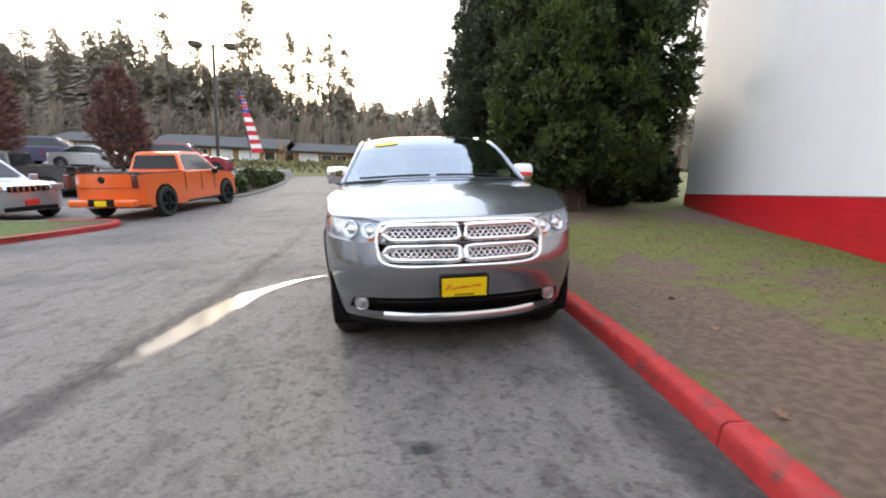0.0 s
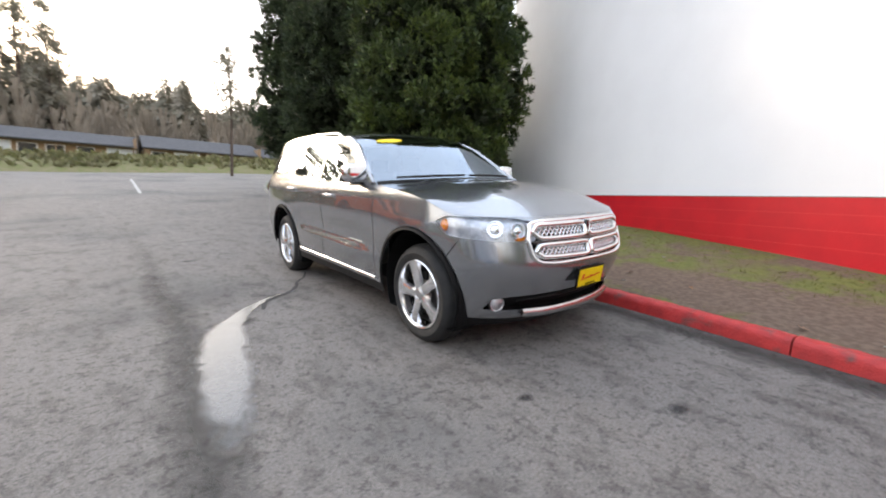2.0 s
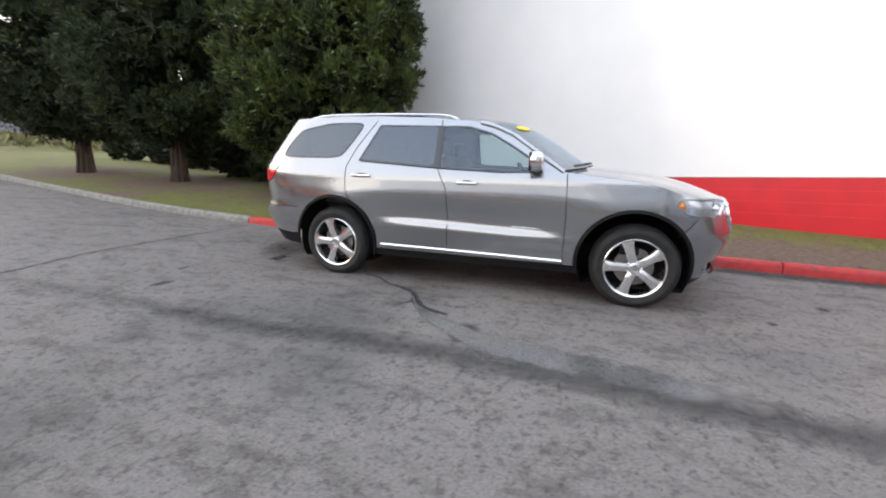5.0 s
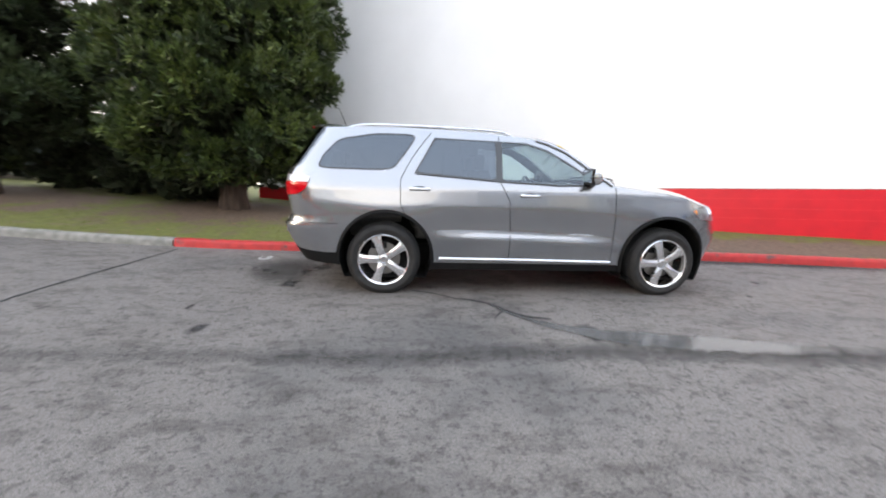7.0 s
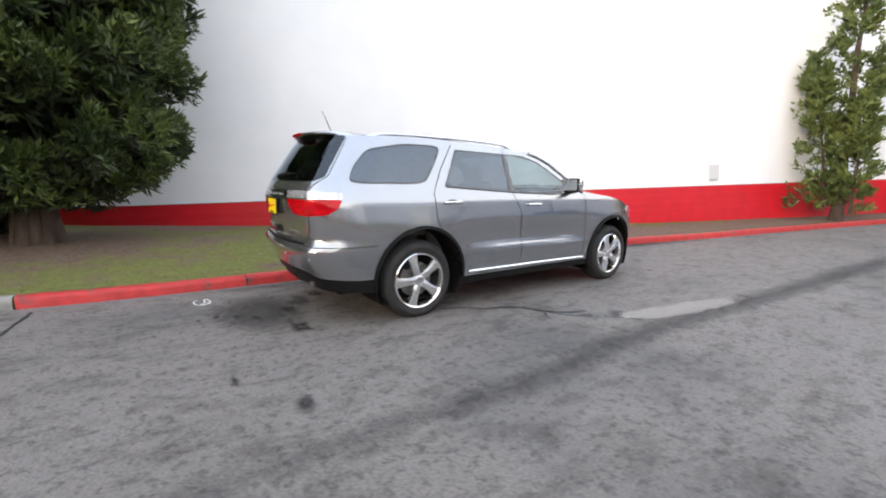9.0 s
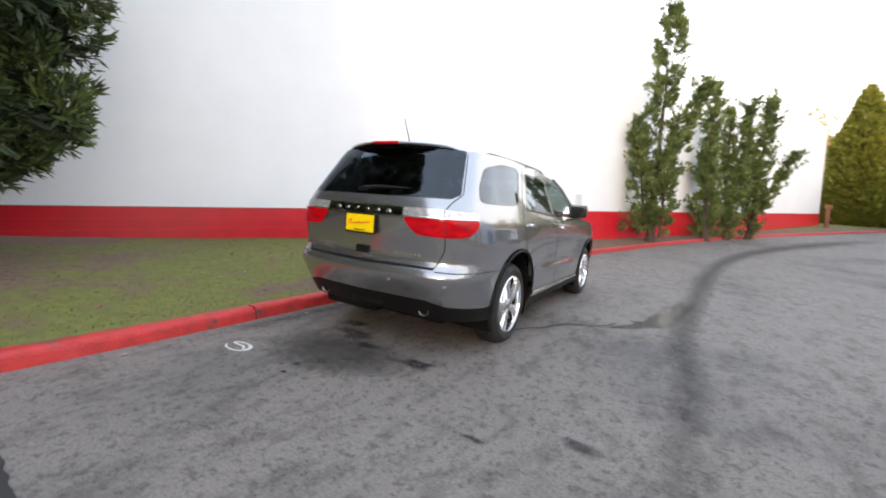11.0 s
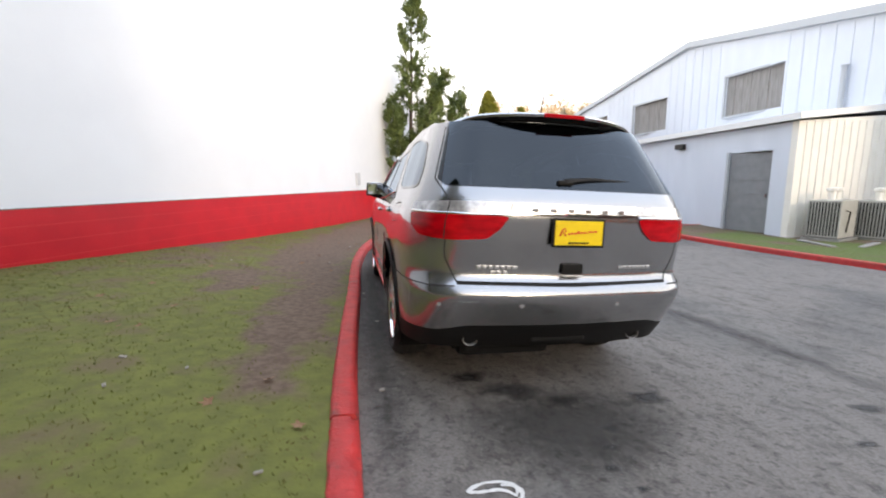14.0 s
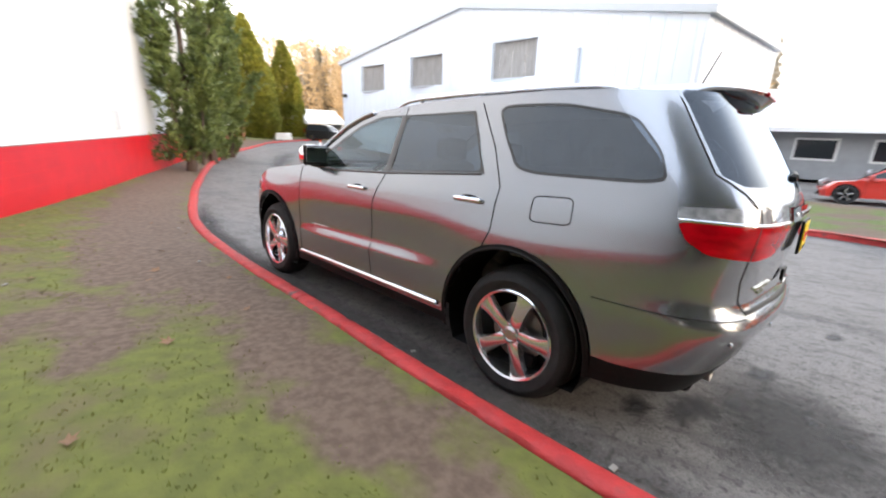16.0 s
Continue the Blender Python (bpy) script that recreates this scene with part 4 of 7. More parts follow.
    part("upright_bar", box_bm(0, -2.345, 0.82, 0.026, 0.03, 0.26, bevel=0.006), M_GLOSSBLACK, g)
    for z in (0.415,):
        for side in (1, -1):
            ribbon("intake_bar", [(0.0, z), (sf(0.58), z - 0.005)], 0.016, M_BLACK, suv, side, -0.02, 0.01)
    sticker_bars(suv, "front_plate", pose(0.0, -2.397, 0.545, 8, 0, 0), 0.29, 0.125)
    sticker_bars(suv, "rear_plate", pose(0.0, 2.612, 1.05, 0, 0, 180), 0.29, 0.135)

    # tail: spoiler, wiper, handle, lettering bars, antenna
    top, low = [], []
    for j in range(29):
        u = 2 * j / 28 - 1
        k = 1 - u * u
        droop = 0.022 * smooth_step(0.80, 1.0, abs(u))
        x = 0.655 * u
        y1, y2 = 1.93 + 0.22 * k, 2.125 + 0.24 * k
        zt = 1.702 + 0.036 * (1 - u ** 4) - droop
        top.append([(x, y1, zt + 0.002 + droop), (x, (y1 + y2) / 2, zt + 0.006), (x * 0.99, y2 - 0.02, zt), (x * 0.985, y2, zt - 0.012), (x * 0.985, y2 - 0.004, zt - 0.026)])
        low.append([(x * 0.985, y2 - 0.004, zt - 0.026), (x * 0.98, y2 - 0.035, zt - 0.052), (x * 0.98, y1 + 0.11, zt - 0.066), (x, y1 + 0.04, zt - 0.05 + droop)])
    for name, rows, material in (("spoiler", top, M_PAINT), ("spoiler_underside", low, M_GLOSSBLACK)):
        w = len(rows[0])
        fs = [(w * j + q, w * j + q + 1, w * (j + 1) + q + 1, w * (j + 1) + q) for j in range(28) for q in range(w - 1)]
        mesh_ob(name, [p for r in rows for p in r], fs, material, suv, smooth=True, edge_angle=45)
    for rows in (0, 28):
        mesh_ob("spoiler_end", top[rows] + low[rows][1:], [tuple(range(8)) if rows else tuple(range(7, -1, -1))], M_GLOSSBLACK, suv)
    part("brake_light", box_bm(0, 2.360, 1.722, 0.26, 0.016, 0.024, bevel=0.006), M_TAILRED, suv, "red high brake light")
    wp = bmesh.new()
    add_tube(wp, [(0.06, 2.53, 1.33), (-0.1, 2.515, 1.35), (-0.38, 2.475, 1.348)], [0.02, 0.013, 0.008], 6)
    part("rear_wiper", wp, M_BLACK, suv)
    part("wiper_pivot", box_bm(0.06, 2.53, 1.325, 0.09, 0.03, 0.03, bevel=0.01), M_BLACK, suv)
    part("tailgate_handle", box_bm(0, 2.574, 0.84, 0.13, 0.014, 0.06, bevel=0.006), M_BLACK, suv)
    part("handle_bar", box_bm(0, 2.582, 0.80, 0.12, 0.012, 0.012, bevel=0.004), M_SATIN, suv)
    for k in range(6):
        bm = bmesh.new()
        add_box(bm, 0.26 - 0.105 * k, 2.609 - 0.05 * abs(0.26 - 0.105 * k) ** 2, 1.17, 0.034, 0.006, 0.022, bevel=0.002)
        part("bar_letter", bm, M_SATIN, suv)
    for x0, n, z in ((-0.33, 7, 0.845), (0.34, 7, 0.845), (0.46, 3, 0.815)):
        bm = bmesh.new()
        for k in range(n):
            xx = x0 - 0.034 * k + (0.0 if x0 > 0 else 0)
            xx = x0 + (0.034 * k if x0 > 0 and z > 0.83 else -0.034 * k)
            s = sr(abs(xx))
            p = shell(s, z)
            add_box(bm, math.copysign(p.x, xx), p.y + 0.004, z, 0.024, 0.008, 0.018, bevel=0.002)
        part("model_badge", bm, M_CHROME, suv)
    for side in (1, -1):
        ribbon("bumper_step", [(S_END, 0.752), (sr(0.66), 0.757)], 0.016, M_BLACK, suv, side, 0.003, 0.002)
        ribbon("lamp_split", [(sr(0.752), 1.20), (sr(0.748), 1.0)], 0.007, M_SEAM, suv, side, 0.0095)
        ribbon("lamp_bezel", [(sr(0.41), 1.139), (sr(0.72), 1.139), (syz(2.26, 1.139), 1.139)], 0.012, M_CHROME, suv, side, 0.009, 0.003)
    part("tow_cover", box_bm(0, 2.455, 0.42, 0.36, 0.05, 0.10, bevel=0.02), M_BLACK, suv)
    ant = bmesh.new()
    add_tube(ant, [(0.0, 1.98, 1.715), (0.0, 2.00, 1.74), (0.01, 2.10, 1.97)], [0.016, 0.005, 0.003], 8)
    part("antenna", ant, M_BLACK, suv)
    # fuel door outline on the kerb side
    fd = rounded(Y((1.59, 1.035), (1.585, 1.165), (1.80, 1.175), (1.815, 1.045)), 0.2)
    fd.append(fd[0])
    ribbon("fuel_door", fd, 0.006, M_SEAM, suv, 1, 0.0015)

    # underbody and cabin
    part("underbody", box_bm(0, 0.05, 0.36, 1.18, 4.3, 0.22), M_UNDER, suv)
    part("cabin_floor", box_bm(0, 0.05, 0.52, 1.70, 1.8, 0.08), M_TRIM, suv)
    part("axle", lathe_bm([(0.05, -0.7), (0.05, 0.7)], 10, Matrix.Translation((0, WHEEL_Y, 0.365)) @ Matrix.Rotation(radians(90), 4, "Y")), M_UNDER, suv)
    part("muffler", box_bm(0.3, 2.2, 0.34, 0.6, 0.35, 0.16, bevel=0.05), M_UNDER, suv)
    dash = box_bm(0, -0.68, 1.06, 1.6, 0.5, 0.22, bevel=0.08)
    part("dashboard", dash, M_TRIM, suv, smooth=True, edge_angle=60)
    part("firewall", box_bm(0, -0.95, 0.75, 1.6, 0.06, 0.75), M_UNDER, suv)
    part("cargo_floor", box_bm(0, 1.9, 0.75, 1.15, 1.1, 0.06), M_TRIM, suv)
    for side in (1, -1):
        part("door_card", box_bm(side * 0.86, 0.1, 0.85, 0.05, 1.6, 0.62, bevel=0.02), M_TRIM, suv)
        part("side_trim", box_bm(side * 0.72, 1.85, 1.0, 0.05, 1.0, 0.45, bevel=0.02), M_TRIM, suv)
    wheel_m = Matrix.Translation((0.38, -0.36, 1.08)) @ Matrix.Rotation(radians(62), 4, "X")
    sw = bmesh.new()
    add_tube(sw, [wheel_m @ Vector((0.185 * math.cos(a), 0.185 * math.sin(a), 0)) for a in np.linspace(0, 2 * math.pi, 25)], 0.016, 6)
    add_box(sw, 0, 0, 0, 0.34, 0.05, 0.02, wheel_m)
    part("steering_wheel", sw, M_BLACK, suv, smooth=True)
    for x in (-0.38, 0.38):
        seat(suv, x, 0.15, 0.52)
    seat(suv, 0.0, 1.0, 1.25)
    seat(suv, 0.0, 1.72, 1.0)
    return suv


build_suv()


# ---- kerbs ----
def kerb_piece(name, points, material, parent, top=0.125, width=0.145, ground=None, seed=0):
    """A run of kerb: a worn, rounded-edge profile swept along points; the road lies on its left."""
    ground = ground or road_z
    rnd = random.Random(seed)
    verts, faces = [], []
    prof = [(0.0, -0.15), (0.004, top * 0.55), (0.010, top - 0.028), (0.024, top - 0.007), (0.045, top), (width - 0.02, top + 0.004), (width, top - 0.015), (width, -0.15)]
    n = len(prof)
    for i, p in enumerate(points):
        a, b = points[max(i - 1, 0)], points[min(i + 1, len(points) - 1)]
        t = Vector((b[0] - a[0], b[1] - a[1], 0)).normalized()
        side = Vector((t.y, -t.x, 0))
        g = ground(p[0], p[1])
        for k, (u, h) in enumerate(prof):
            w = (rnd.random() - 0.5) * 0.007 if 0 < k < n - 1 else 0
            chip = -0.018 if k in (2, 3) and rnd.random() < 0.03 else 0
            q = Vector((p[0], p[1], g)) + side * (u + w * 0.6 - chip * 0.6)
            verts.append((q.x, q.y, g + h + w + chip))
        if i:
            faces += [((i - 1) * n + k, i * n + k, i * n + k + 1, (i - 1) * n + k + 1) for k in range(n - 1)]
    faces += [tuple(range(n)), tuple((len(points) - 1) * n + k for k in range(n - 1, -1, -1))]
    return mesh_ob(name, verts, faces, material, parent, smooth=True, edge_angle=50)


def run(points, step=0.08):
    """Even points along a spline."""
    p = np.array(spline(points, 16))
    d = np.concatenate([[0], np.cumsum(np.hypot(*np.diff(p, axis=0).T))])
    s = np.arange(0, d[-1], step)
    return [(float(np.interp(v, d, p[:, 0])), float(np.interp(v, d, p[:, 1]))) for v in s]


kerb_pts = [(kerb_x(y), y) for y in np.arange(-40, 33, 0.08)]
red_kerb = thing("kerb_red", Matrix(), "red painted concrete kerb, chipped and scuffed", "kerb")
red_kerb["kind"] = "structure"
seg_y = -40.0
k = 0
rk = random.Random(4)
while seg_y < 4.7:
    end = min(seg_y + (3.05 if seg_y > -12 else 6.1), 4.7)
    pts = [(kerb_x(y), y) for y in np.linspace(seg_y + 0.006, end - 0.006, max(8, int((end - seg_y) / (0.05 if seg_y > -8 else 0.3))))]
    kerb_piece("kerb_stone", pts, M_REDKERB, red_kerb, top=0.125 + rk.uniform(-0.006, 0.006), seed=k)
    seg_y, k = end, k + 1
grey_kerb = thing("kerb_grey", Matrix(), "bare weathered concrete kerb along the lawn", "kerb")
grey_kerb["kind"] = "structure"
seg_y = 4.705
while seg_y < 33:
    end = seg_y + 3.05
    pts = [(kerb_x(y), y) for y in np.linspace(seg_y + 0.008, end - 0.008, 24)]
    kerb_piece("kerb_stone", pts, M_CONCRETE, grey_kerb, top=0.12 + rk.uniform(-0.008, 0.008), seed=k)
    seg_y, k = end, k + 1

# ---- verges across the road ----
M_BARK = mat("bark_mulch", (0.045, 0.02, 0.014), 0.95, color2=(0.09, 0.045, 0.03), scale=22, bump=1.0, bump_scale=40)


def bed(name, outline, material, label, height=0.11):
    """A raised bed inside a kerb."""
    pts = [(x, y) for x, y in outline]
    cx, cy = sum(p[0] for p in pts) / len(pts), sum(p[1] for p in pts) / len(pts)
    verts, faces = [], []
    rings = 7
    for r in range(rings):
        f = 1 - r / rings
        for x, y in pts:
            qx, qy = cx + (x - cx) * f, cy + (y - cy) * f
            verts.append((qx, qy, road_z(qx, qy) + height + 0.03 * (1 - f) + 0.02 * noise.noise((qx, qy, 3))))
    verts.append((cx, cy, road_z(cx, cy) + height + 0.04))
    n = len(pts)
    for r in range(rings - 1):
        faces += [(r * n + i, r * n + (i + 1) % n, (r + 1) * n + (i + 1) % n, (r + 1) * n + i) for i in range(n)]
    faces += [((rings - 1) * n + i, (rings - 1) * n + (i + 1) % n, len(verts) - 1) for i in range(n)]
    return tagged(mesh_ob(name, verts, faces, material, smooth=True), label, "verge", kind="structure")


ISLE = run([(-15.4, -9.6), (-12.5, -9.7), (-10.4, -9.4), (-9.45, -8.4), (-9.25, -6.5), (-9.15, -3), (-9.1, 0), (-8.85, 2.6), (-8.2, 4.2), (-7.6, 5.5), (-7.35, 6.3), (-7.7, 7.0), (-8.8, 7.1), (-12, 6.9), (-15.4, 6.7)], 0.25)
bed("ground_verge", ISLE, M_VERGE, "grass verge inside a red painted kerb")
isle_kerb = thing("kerb_verge", Matrix(), "red painted kerb round the grass verge", "kerb")
isle_kerb["kind"] = "structure"
for a in range(0, len(ISLE) - 1, 12):
    kerb_piece("kerb_stone", [(x, y) for x, y in ISLE[a:a + 13]][::-1], M_CONCRETE if -7.9 < ISLE[a][0] and ISLE[a][1] > 6 or ISLE[a][1] > 6.7 else M_REDKERB, isle_kerb, seed=a)
BARK = run([(-16, -13.9), (-13, -13.7), (-11.4, -13.8), (-10.9, -14.6), (-11.6, -16.5), (-13.2, -20), (-15.2, -24), (-17.5, -27.5)], 0.3)
bed("ground_bark", BARK, M_BARK, "dark bark mulch bed with a concrete kerb")
bark_kerb = thing("kerb_bark", Matrix(), "weathered concrete kerb round the bark bed", "kerb")
bark_kerb["kind"] = "structure"
for a in range(0, len(BARK) - 1, 10):
    kerb_piece("kerb_stone", BARK[a:a + 11], M_CONCRETE, bark_kerb, seed=a)
PLANT = run([(-8.9, 18), (-8.8, 14.4), (-8.3, 13.8), (-7.4, 13.7), (-7.0, 15), (-7.0, 18), (-7.5, 23), (-8.4, 29), (-9.3, 29.4), (-9.2, 23)], 0.35)
bed("ground_planter", PLANT, M_BARK, "planted bed at the edge of the car park")
plant_kerb = thing("kerb_planter", Matrix(), "dark weathered concrete kerb round the planted bed", "kerb")
plant_kerb["kind"] = "structure"
for a in range(0, len(PLANT) - 1, 10):
    kerb_piece("kerb_stone", PLANT[a:a + 11][::-1], M_CONCRETE, plant_kerb, seed=a)

# ---- marks on the road ----
M_WET = stain_mat("wet_streak", (0.085, 0.083, 0.081), 0.13, 0.42, 8.0, 0.9, 0.9, 0.02)
M_WORNPAINT = mat("worn_white_patch", (0.42, 0.41, 0.39), 0.9, color2=(0.30, 0.30, 0.29), scale=20, bump=0.4)
M_CRACK = mat("crack_filler", (0.018, 0.018, 0.018), 0.7)
M_DAMP = stain_mat("dark_oil_stain", (0.028, 0.027, 0.027), 0.6, 0.85, 11.0, 0.4, 0.8)
M_DIRT = stain_mat("dark_dirt", (0.035, 0.033, 0.031), 0.75, 0.75, 13.0, 0.3, 0.62)
M_DARKLANE = stain_mat("dark_tyre_lane", (0.034, 0.033, 0.032), 0.65, 0.80, 9.0, 0.4, 0.50)
M_CHALK = mat("chalk", (0.6, 0.6, 0.58), 0.95)


def mark(name, outline, material, label, rough=0.03, seed=1, lift=0.004, step=0.04):
    """A thin stain or paint shape with a ragged edge on the road."""
    rnd = random.Random(seed)
    pts = np.array(spline(list(outline) + [outline[0]], 10))[:-1]
    c = pts.mean(axis=0)
    verts, faces = [], []
    n = len(pts)
    for f in (1.0, 0.6, 0.2):
        for i, p in enumerate(pts):
            q = c + (p - c) * f
            j = 1 + (rnd.uniform(-rough, rough) * 2 if f == 1.0 else 0)
            q = c + (q - c) * j
            verts.append((q[0], q[1], road_z(q[0], q[1]) + lift))
    for r in range(2):
        faces += [(r * n + i, r * n + (i + 1) % n, (r + 1) * n + (i + 1) % n, (r + 1) * n + i) for i in range(n)]
    faces.append(tuple(2 * n + i for i in range(n)))
    ob = mesh_ob(name, verts, faces, material)
    uv = ob.data.uv_layers.new(name="UVMap")
    for lp in ob.data.loops:
        uv.data[lp.index].uv = (0.5, (0.0, 0.55, 1.0)[lp.vertex_index // n])
    return tagged(ob, label, "road mark", kind="structure")


def trail(name, points, widths, material, label, rough=0.25, seed=1, lift=0.004, step=0.06):
    """A ragged band along points on the road."""
    rnd = random.Random(seed)
    p = np.array(run(points, step))
    verts, faces = [], []
    for i, q in enumerate(p):
        a, b = p[max(i - 1, 0)], p[min(i + 1, len(p) - 1)]
        t = (b - a) / (np.hypot(*(b - a)) + 1e-9)
        w = float(np.interp(i / max(len(p) - 1, 1), np.linspace(0, 1, len(widths)), widths)) / 2
        jl, jr = 1 + rnd.uniform(-rough, rough), 1 + rnd.uniform(-rough, rough)
        for f in (jl, jl * 0.5, 0, -jr * 0.5, -jr):
            x, y = q[0] - t[1] * w * f, q[1] + t[0] * w * f
            verts.append((x, y, road_z(x, y) + lift))
        if i:
            k = 5 * i
            faces += [(k - 5 + j, k - 4 + j, k + 1 + j, k + j) for j in range(4)]
    ob = mesh_ob(name, verts, faces, material)
    uv = ob.data.uv_layers.new(name="UVMap")
    last = len(p) - 1
    for lp in ob.data.loops:
        i, j = divmod(lp.vertex_index, 5)
        uv.data[lp.index].uv = (i / last, (0, 0.6, 1, 0.6, 0)[j] * min(1, 4 * i / last, 4 * (last - i) / last))
    return tagged(ob, label, "road mark", kind="structure")


trail("trim_wet_streak", [(-1.0, 0.60), (-1.3, 0.42), (-1.55, 0.28), (-1.8, 0.03), (-2.02, -0.35), (-2.14, -0.8), (-2.22, -1.3), (-2.28, -1.7), (-2.33, -2.2)], [0.05, 0.10, 0.12, 0.24, 0.38, 0.40, 0.38, 0.34, 0.24], M_WET, "shiny wet streak on the asphalt", 0.12, 3, 0.005)
trail("trim_crack", [(-0.80, 1.22), (-0.93, 0.95), (-1.06, 0.80), (-1.12, 0.62), (-1.28, 0.42), (-1.42, 0.34), (-1.54, 0.24), (-1.62, 0.10), (-1.66, -0.05)], [0.02, 0.03, 0.025, 0.045, 0.03, 0.05, 0.03], M_CRACK, "jagged dark crack in the asphalt", 0.5, 5, 0.006, 0.04)
trail("trim_crack_branch", [(-1.42, 0.34), (-1.52, 0.42), (-1.66, 0.50)], [0.03, 0.012], M_CRACK, "side branch of the crack in the asphalt", 0.5, 6, 0.006, 0.03)
trail("trim_dark_lane", [(-2.85, 10.0), (-2.5, 7.0), (-2.4, 3.7), (-2.36, 2.7), (-2.40, 1.9), (-2.40, 1.2), (-2.32, 0.1), (-2.5, -2.8), (-2.9, -7.2), (-4.0, -12), (-6.4, -17.5), (-9.5, -23), (-13.5, -28.5)], [0.3, 0.4, 0.5, 0.6, 0.75, 1.1, 1.5, 2.0, 2.4, 2.4], M_DARKLANE, "dark tyre-worn strip along the lane", 0.2, 7, 0.003)
trail("trim_seam", [(1.0, 4.55), (0.3, 4.62), (-1.3, 4.76), (-2.5, 4.62), (-4.5, 4.8), (-7.4, 5.0)], [0.035, 0.03, 0.035, 0.025, 0.03], M_CRACK, "dark joint between two layers of asphalt", 0.5, 8, 0.004)
trail("trim_gutter_stain", [(1.0, 4.4), (1.02, 2), (0.98, 0), (0.93, -2.4), (0.66, -4.8), (-0.2, -8)], [0.4, 0.5, 0.45, 0.55, 0.45], M_DIRT, "damp dark gutter along the kerb", 0.1, 9, 0.003)
trail("trim_lane_line", [(-1.93, 16.2), (-1.95, 26.7)], [0.12, 0.12], M_WORNPAINT, "faded lane line on the asphalt", 0.15, 10, 0.005)
for x, y, r, sd in ((-0.60, 2.55, 0.16, 1), (0.22, 2.35, 0.20, 2), (0.45, 2.12, 0.15, 3), (-1.88, 2.9, 0.12, 4), (-0.05, 2.5, 0.10, 5), (-0.35, -3.2, 0.08, 6), (-0.9, -2.6, 0.07, 8), (-1.95, -0.25, 0.2, 9), (-0.15, 2.85, 0.05, 10), (-0.05, 3.0, 0.04, 11), (0.05, 3.15, 0.045, 12), (0.0, 3.3, 0.035, 13), (-1.4, 3.2, 0.06, 15)):
    rnd = random.Random(sd)
    mark("trim_stain", [(x + 1.5 * r * rnd.uniform(0.6, 1.3) * math.cos(a), y + 0.9 * r * rnd.uniform(0.6, 1.3) * math.sin(a)) for a in np.linspace(0, 2 * math.pi, 9)[:-1]], M_DAMP, "dark oil stain on the asphalt", 0.1, sd)
for x, y, r, q, sd in ((0.1, 2.75, 0.9, 0.7, 41),):
    rnd = random.Random(sd)
    mark("trim_dirt", [(x + r * rnd.uniform(0.7, 1.2) * math.cos(a), y + q * r * rnd.uniform(0.7, 1.2) * math.sin(a)) for a in np.linspace(0, 2 * math.pi, 10)[:-1]], M_DIRT, "dark mottled dirt on the asphalt", 0.06, sd, 0.0025)
cr = [(0.64 + 0.115 * math.cos(a), 3.22 + 0.075 * math.sin(a)) for a in np.linspace(0.4, 5.9, 14)]
trail("trim_chalk_ring", cr + [(0.60, 3.20), (0.56, 3.24), (0.54, 3.19), (0.60, 3.17)], [0.014, 0.02, 0.016, 0.018, 0.012], M_CHALK, "chalk ring drawn on the asphalt", 0.4, 31, 0.005, 0.02)

# ---- block courses and joints of the white wall ----
M_REDJOINT = mat("red_joint", (0.64, 0.035, 0.04), 0.5)
for zc in (0.985, 0.79, 0.59):
    bm = box_bm(WALL_LEN / 2, -0.0255, zc, WALL_LEN, 0.004, 0.008, WALL_M)
    part("course_joint", bm, M_REDJOINT, wall)
part("drip_edge", box_bm(WALL_LEN / 2, -0.022, RED_TOP + 0.006, WALL_LEN, 0.02, 0.012, WALL_M, 0.003), M_CONCRETE, wall)
wx = (WALL_A.y + 9.35) / -WALL_DIR.y
M_GREYBOX = mat("grey_box_paint", (0.55, 0.56, 0.57), 0.5)
box = thing("utility_box", WALL_M @ Matrix.Translation((wx, -0.02, 1.55)), "small pale grey utility box on the white wall", "utility box")
part("case", box_bm(0, 0, 0, 0.28, 0.06, 0.42, bevel=0.008), M_GREYBOX, box)
part("lid", box_bm(0, -0.035, 0, 0.25, 0.012, 0.38, bevel=0.004), M_GREYBOX, box)

# ---- foliage ----
M_LEAF = mat("cedar_foliage", (0.020, 0.039, 0.008), 0.6, color2=(0.070, 0.102, 0.018), scale=1.9, island=0.5, lo=0.4, hi=0.62)
# Darker copy of the cedar foliage: the backlit trees' shade is in its colour.
M_LEAFBACKLIT = mat("shaded_cedar_foliage", (0.018, 0.034, 0.011), 0.65, color2=(0.038, 0.060, 0.016), scale=1.6, island=0.5, lo=0.4, hi=0.62)
# Dark green for crown interiors, their shade put into the colour; bushes share it.
M_LEAFDARK = mat("cedar_inner_shade", (0.018, 0.028, 0.010), 0.8, island=0.4)
M_SPRUCE = mat("juniper_foliage", (0.062, 0.098, 0.027), 0.6, color2=(0.135, 0.17, 0.042), scale=1.5, island=0.4)
M_CYPRESS = mat("golden_cypress", (0.125, 0.14, 0.016), 0.7, color2=(0.215, 0.205, 0.025), scale=0.8, island=0.35)
M_BARKWOOD = mat("tree_bark", (0.045, 0.030, 0.023), 0.9, color2=(0.085, 0.058, 0.045), scale=12, bump=0.9, bump_scale=18, stretch=(1, 1, 0.25))
# Far firs and thicket: distance haze is put into their lightened colours.
M_FIRHAZE = mat("far_fir_hazed", (0.14, 0.132, 0.10), 0.95, color2=(0.20, 0.178, 0.142), scale=0.3, island=0.2)
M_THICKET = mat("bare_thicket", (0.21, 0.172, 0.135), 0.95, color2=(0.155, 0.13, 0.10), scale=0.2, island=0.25)
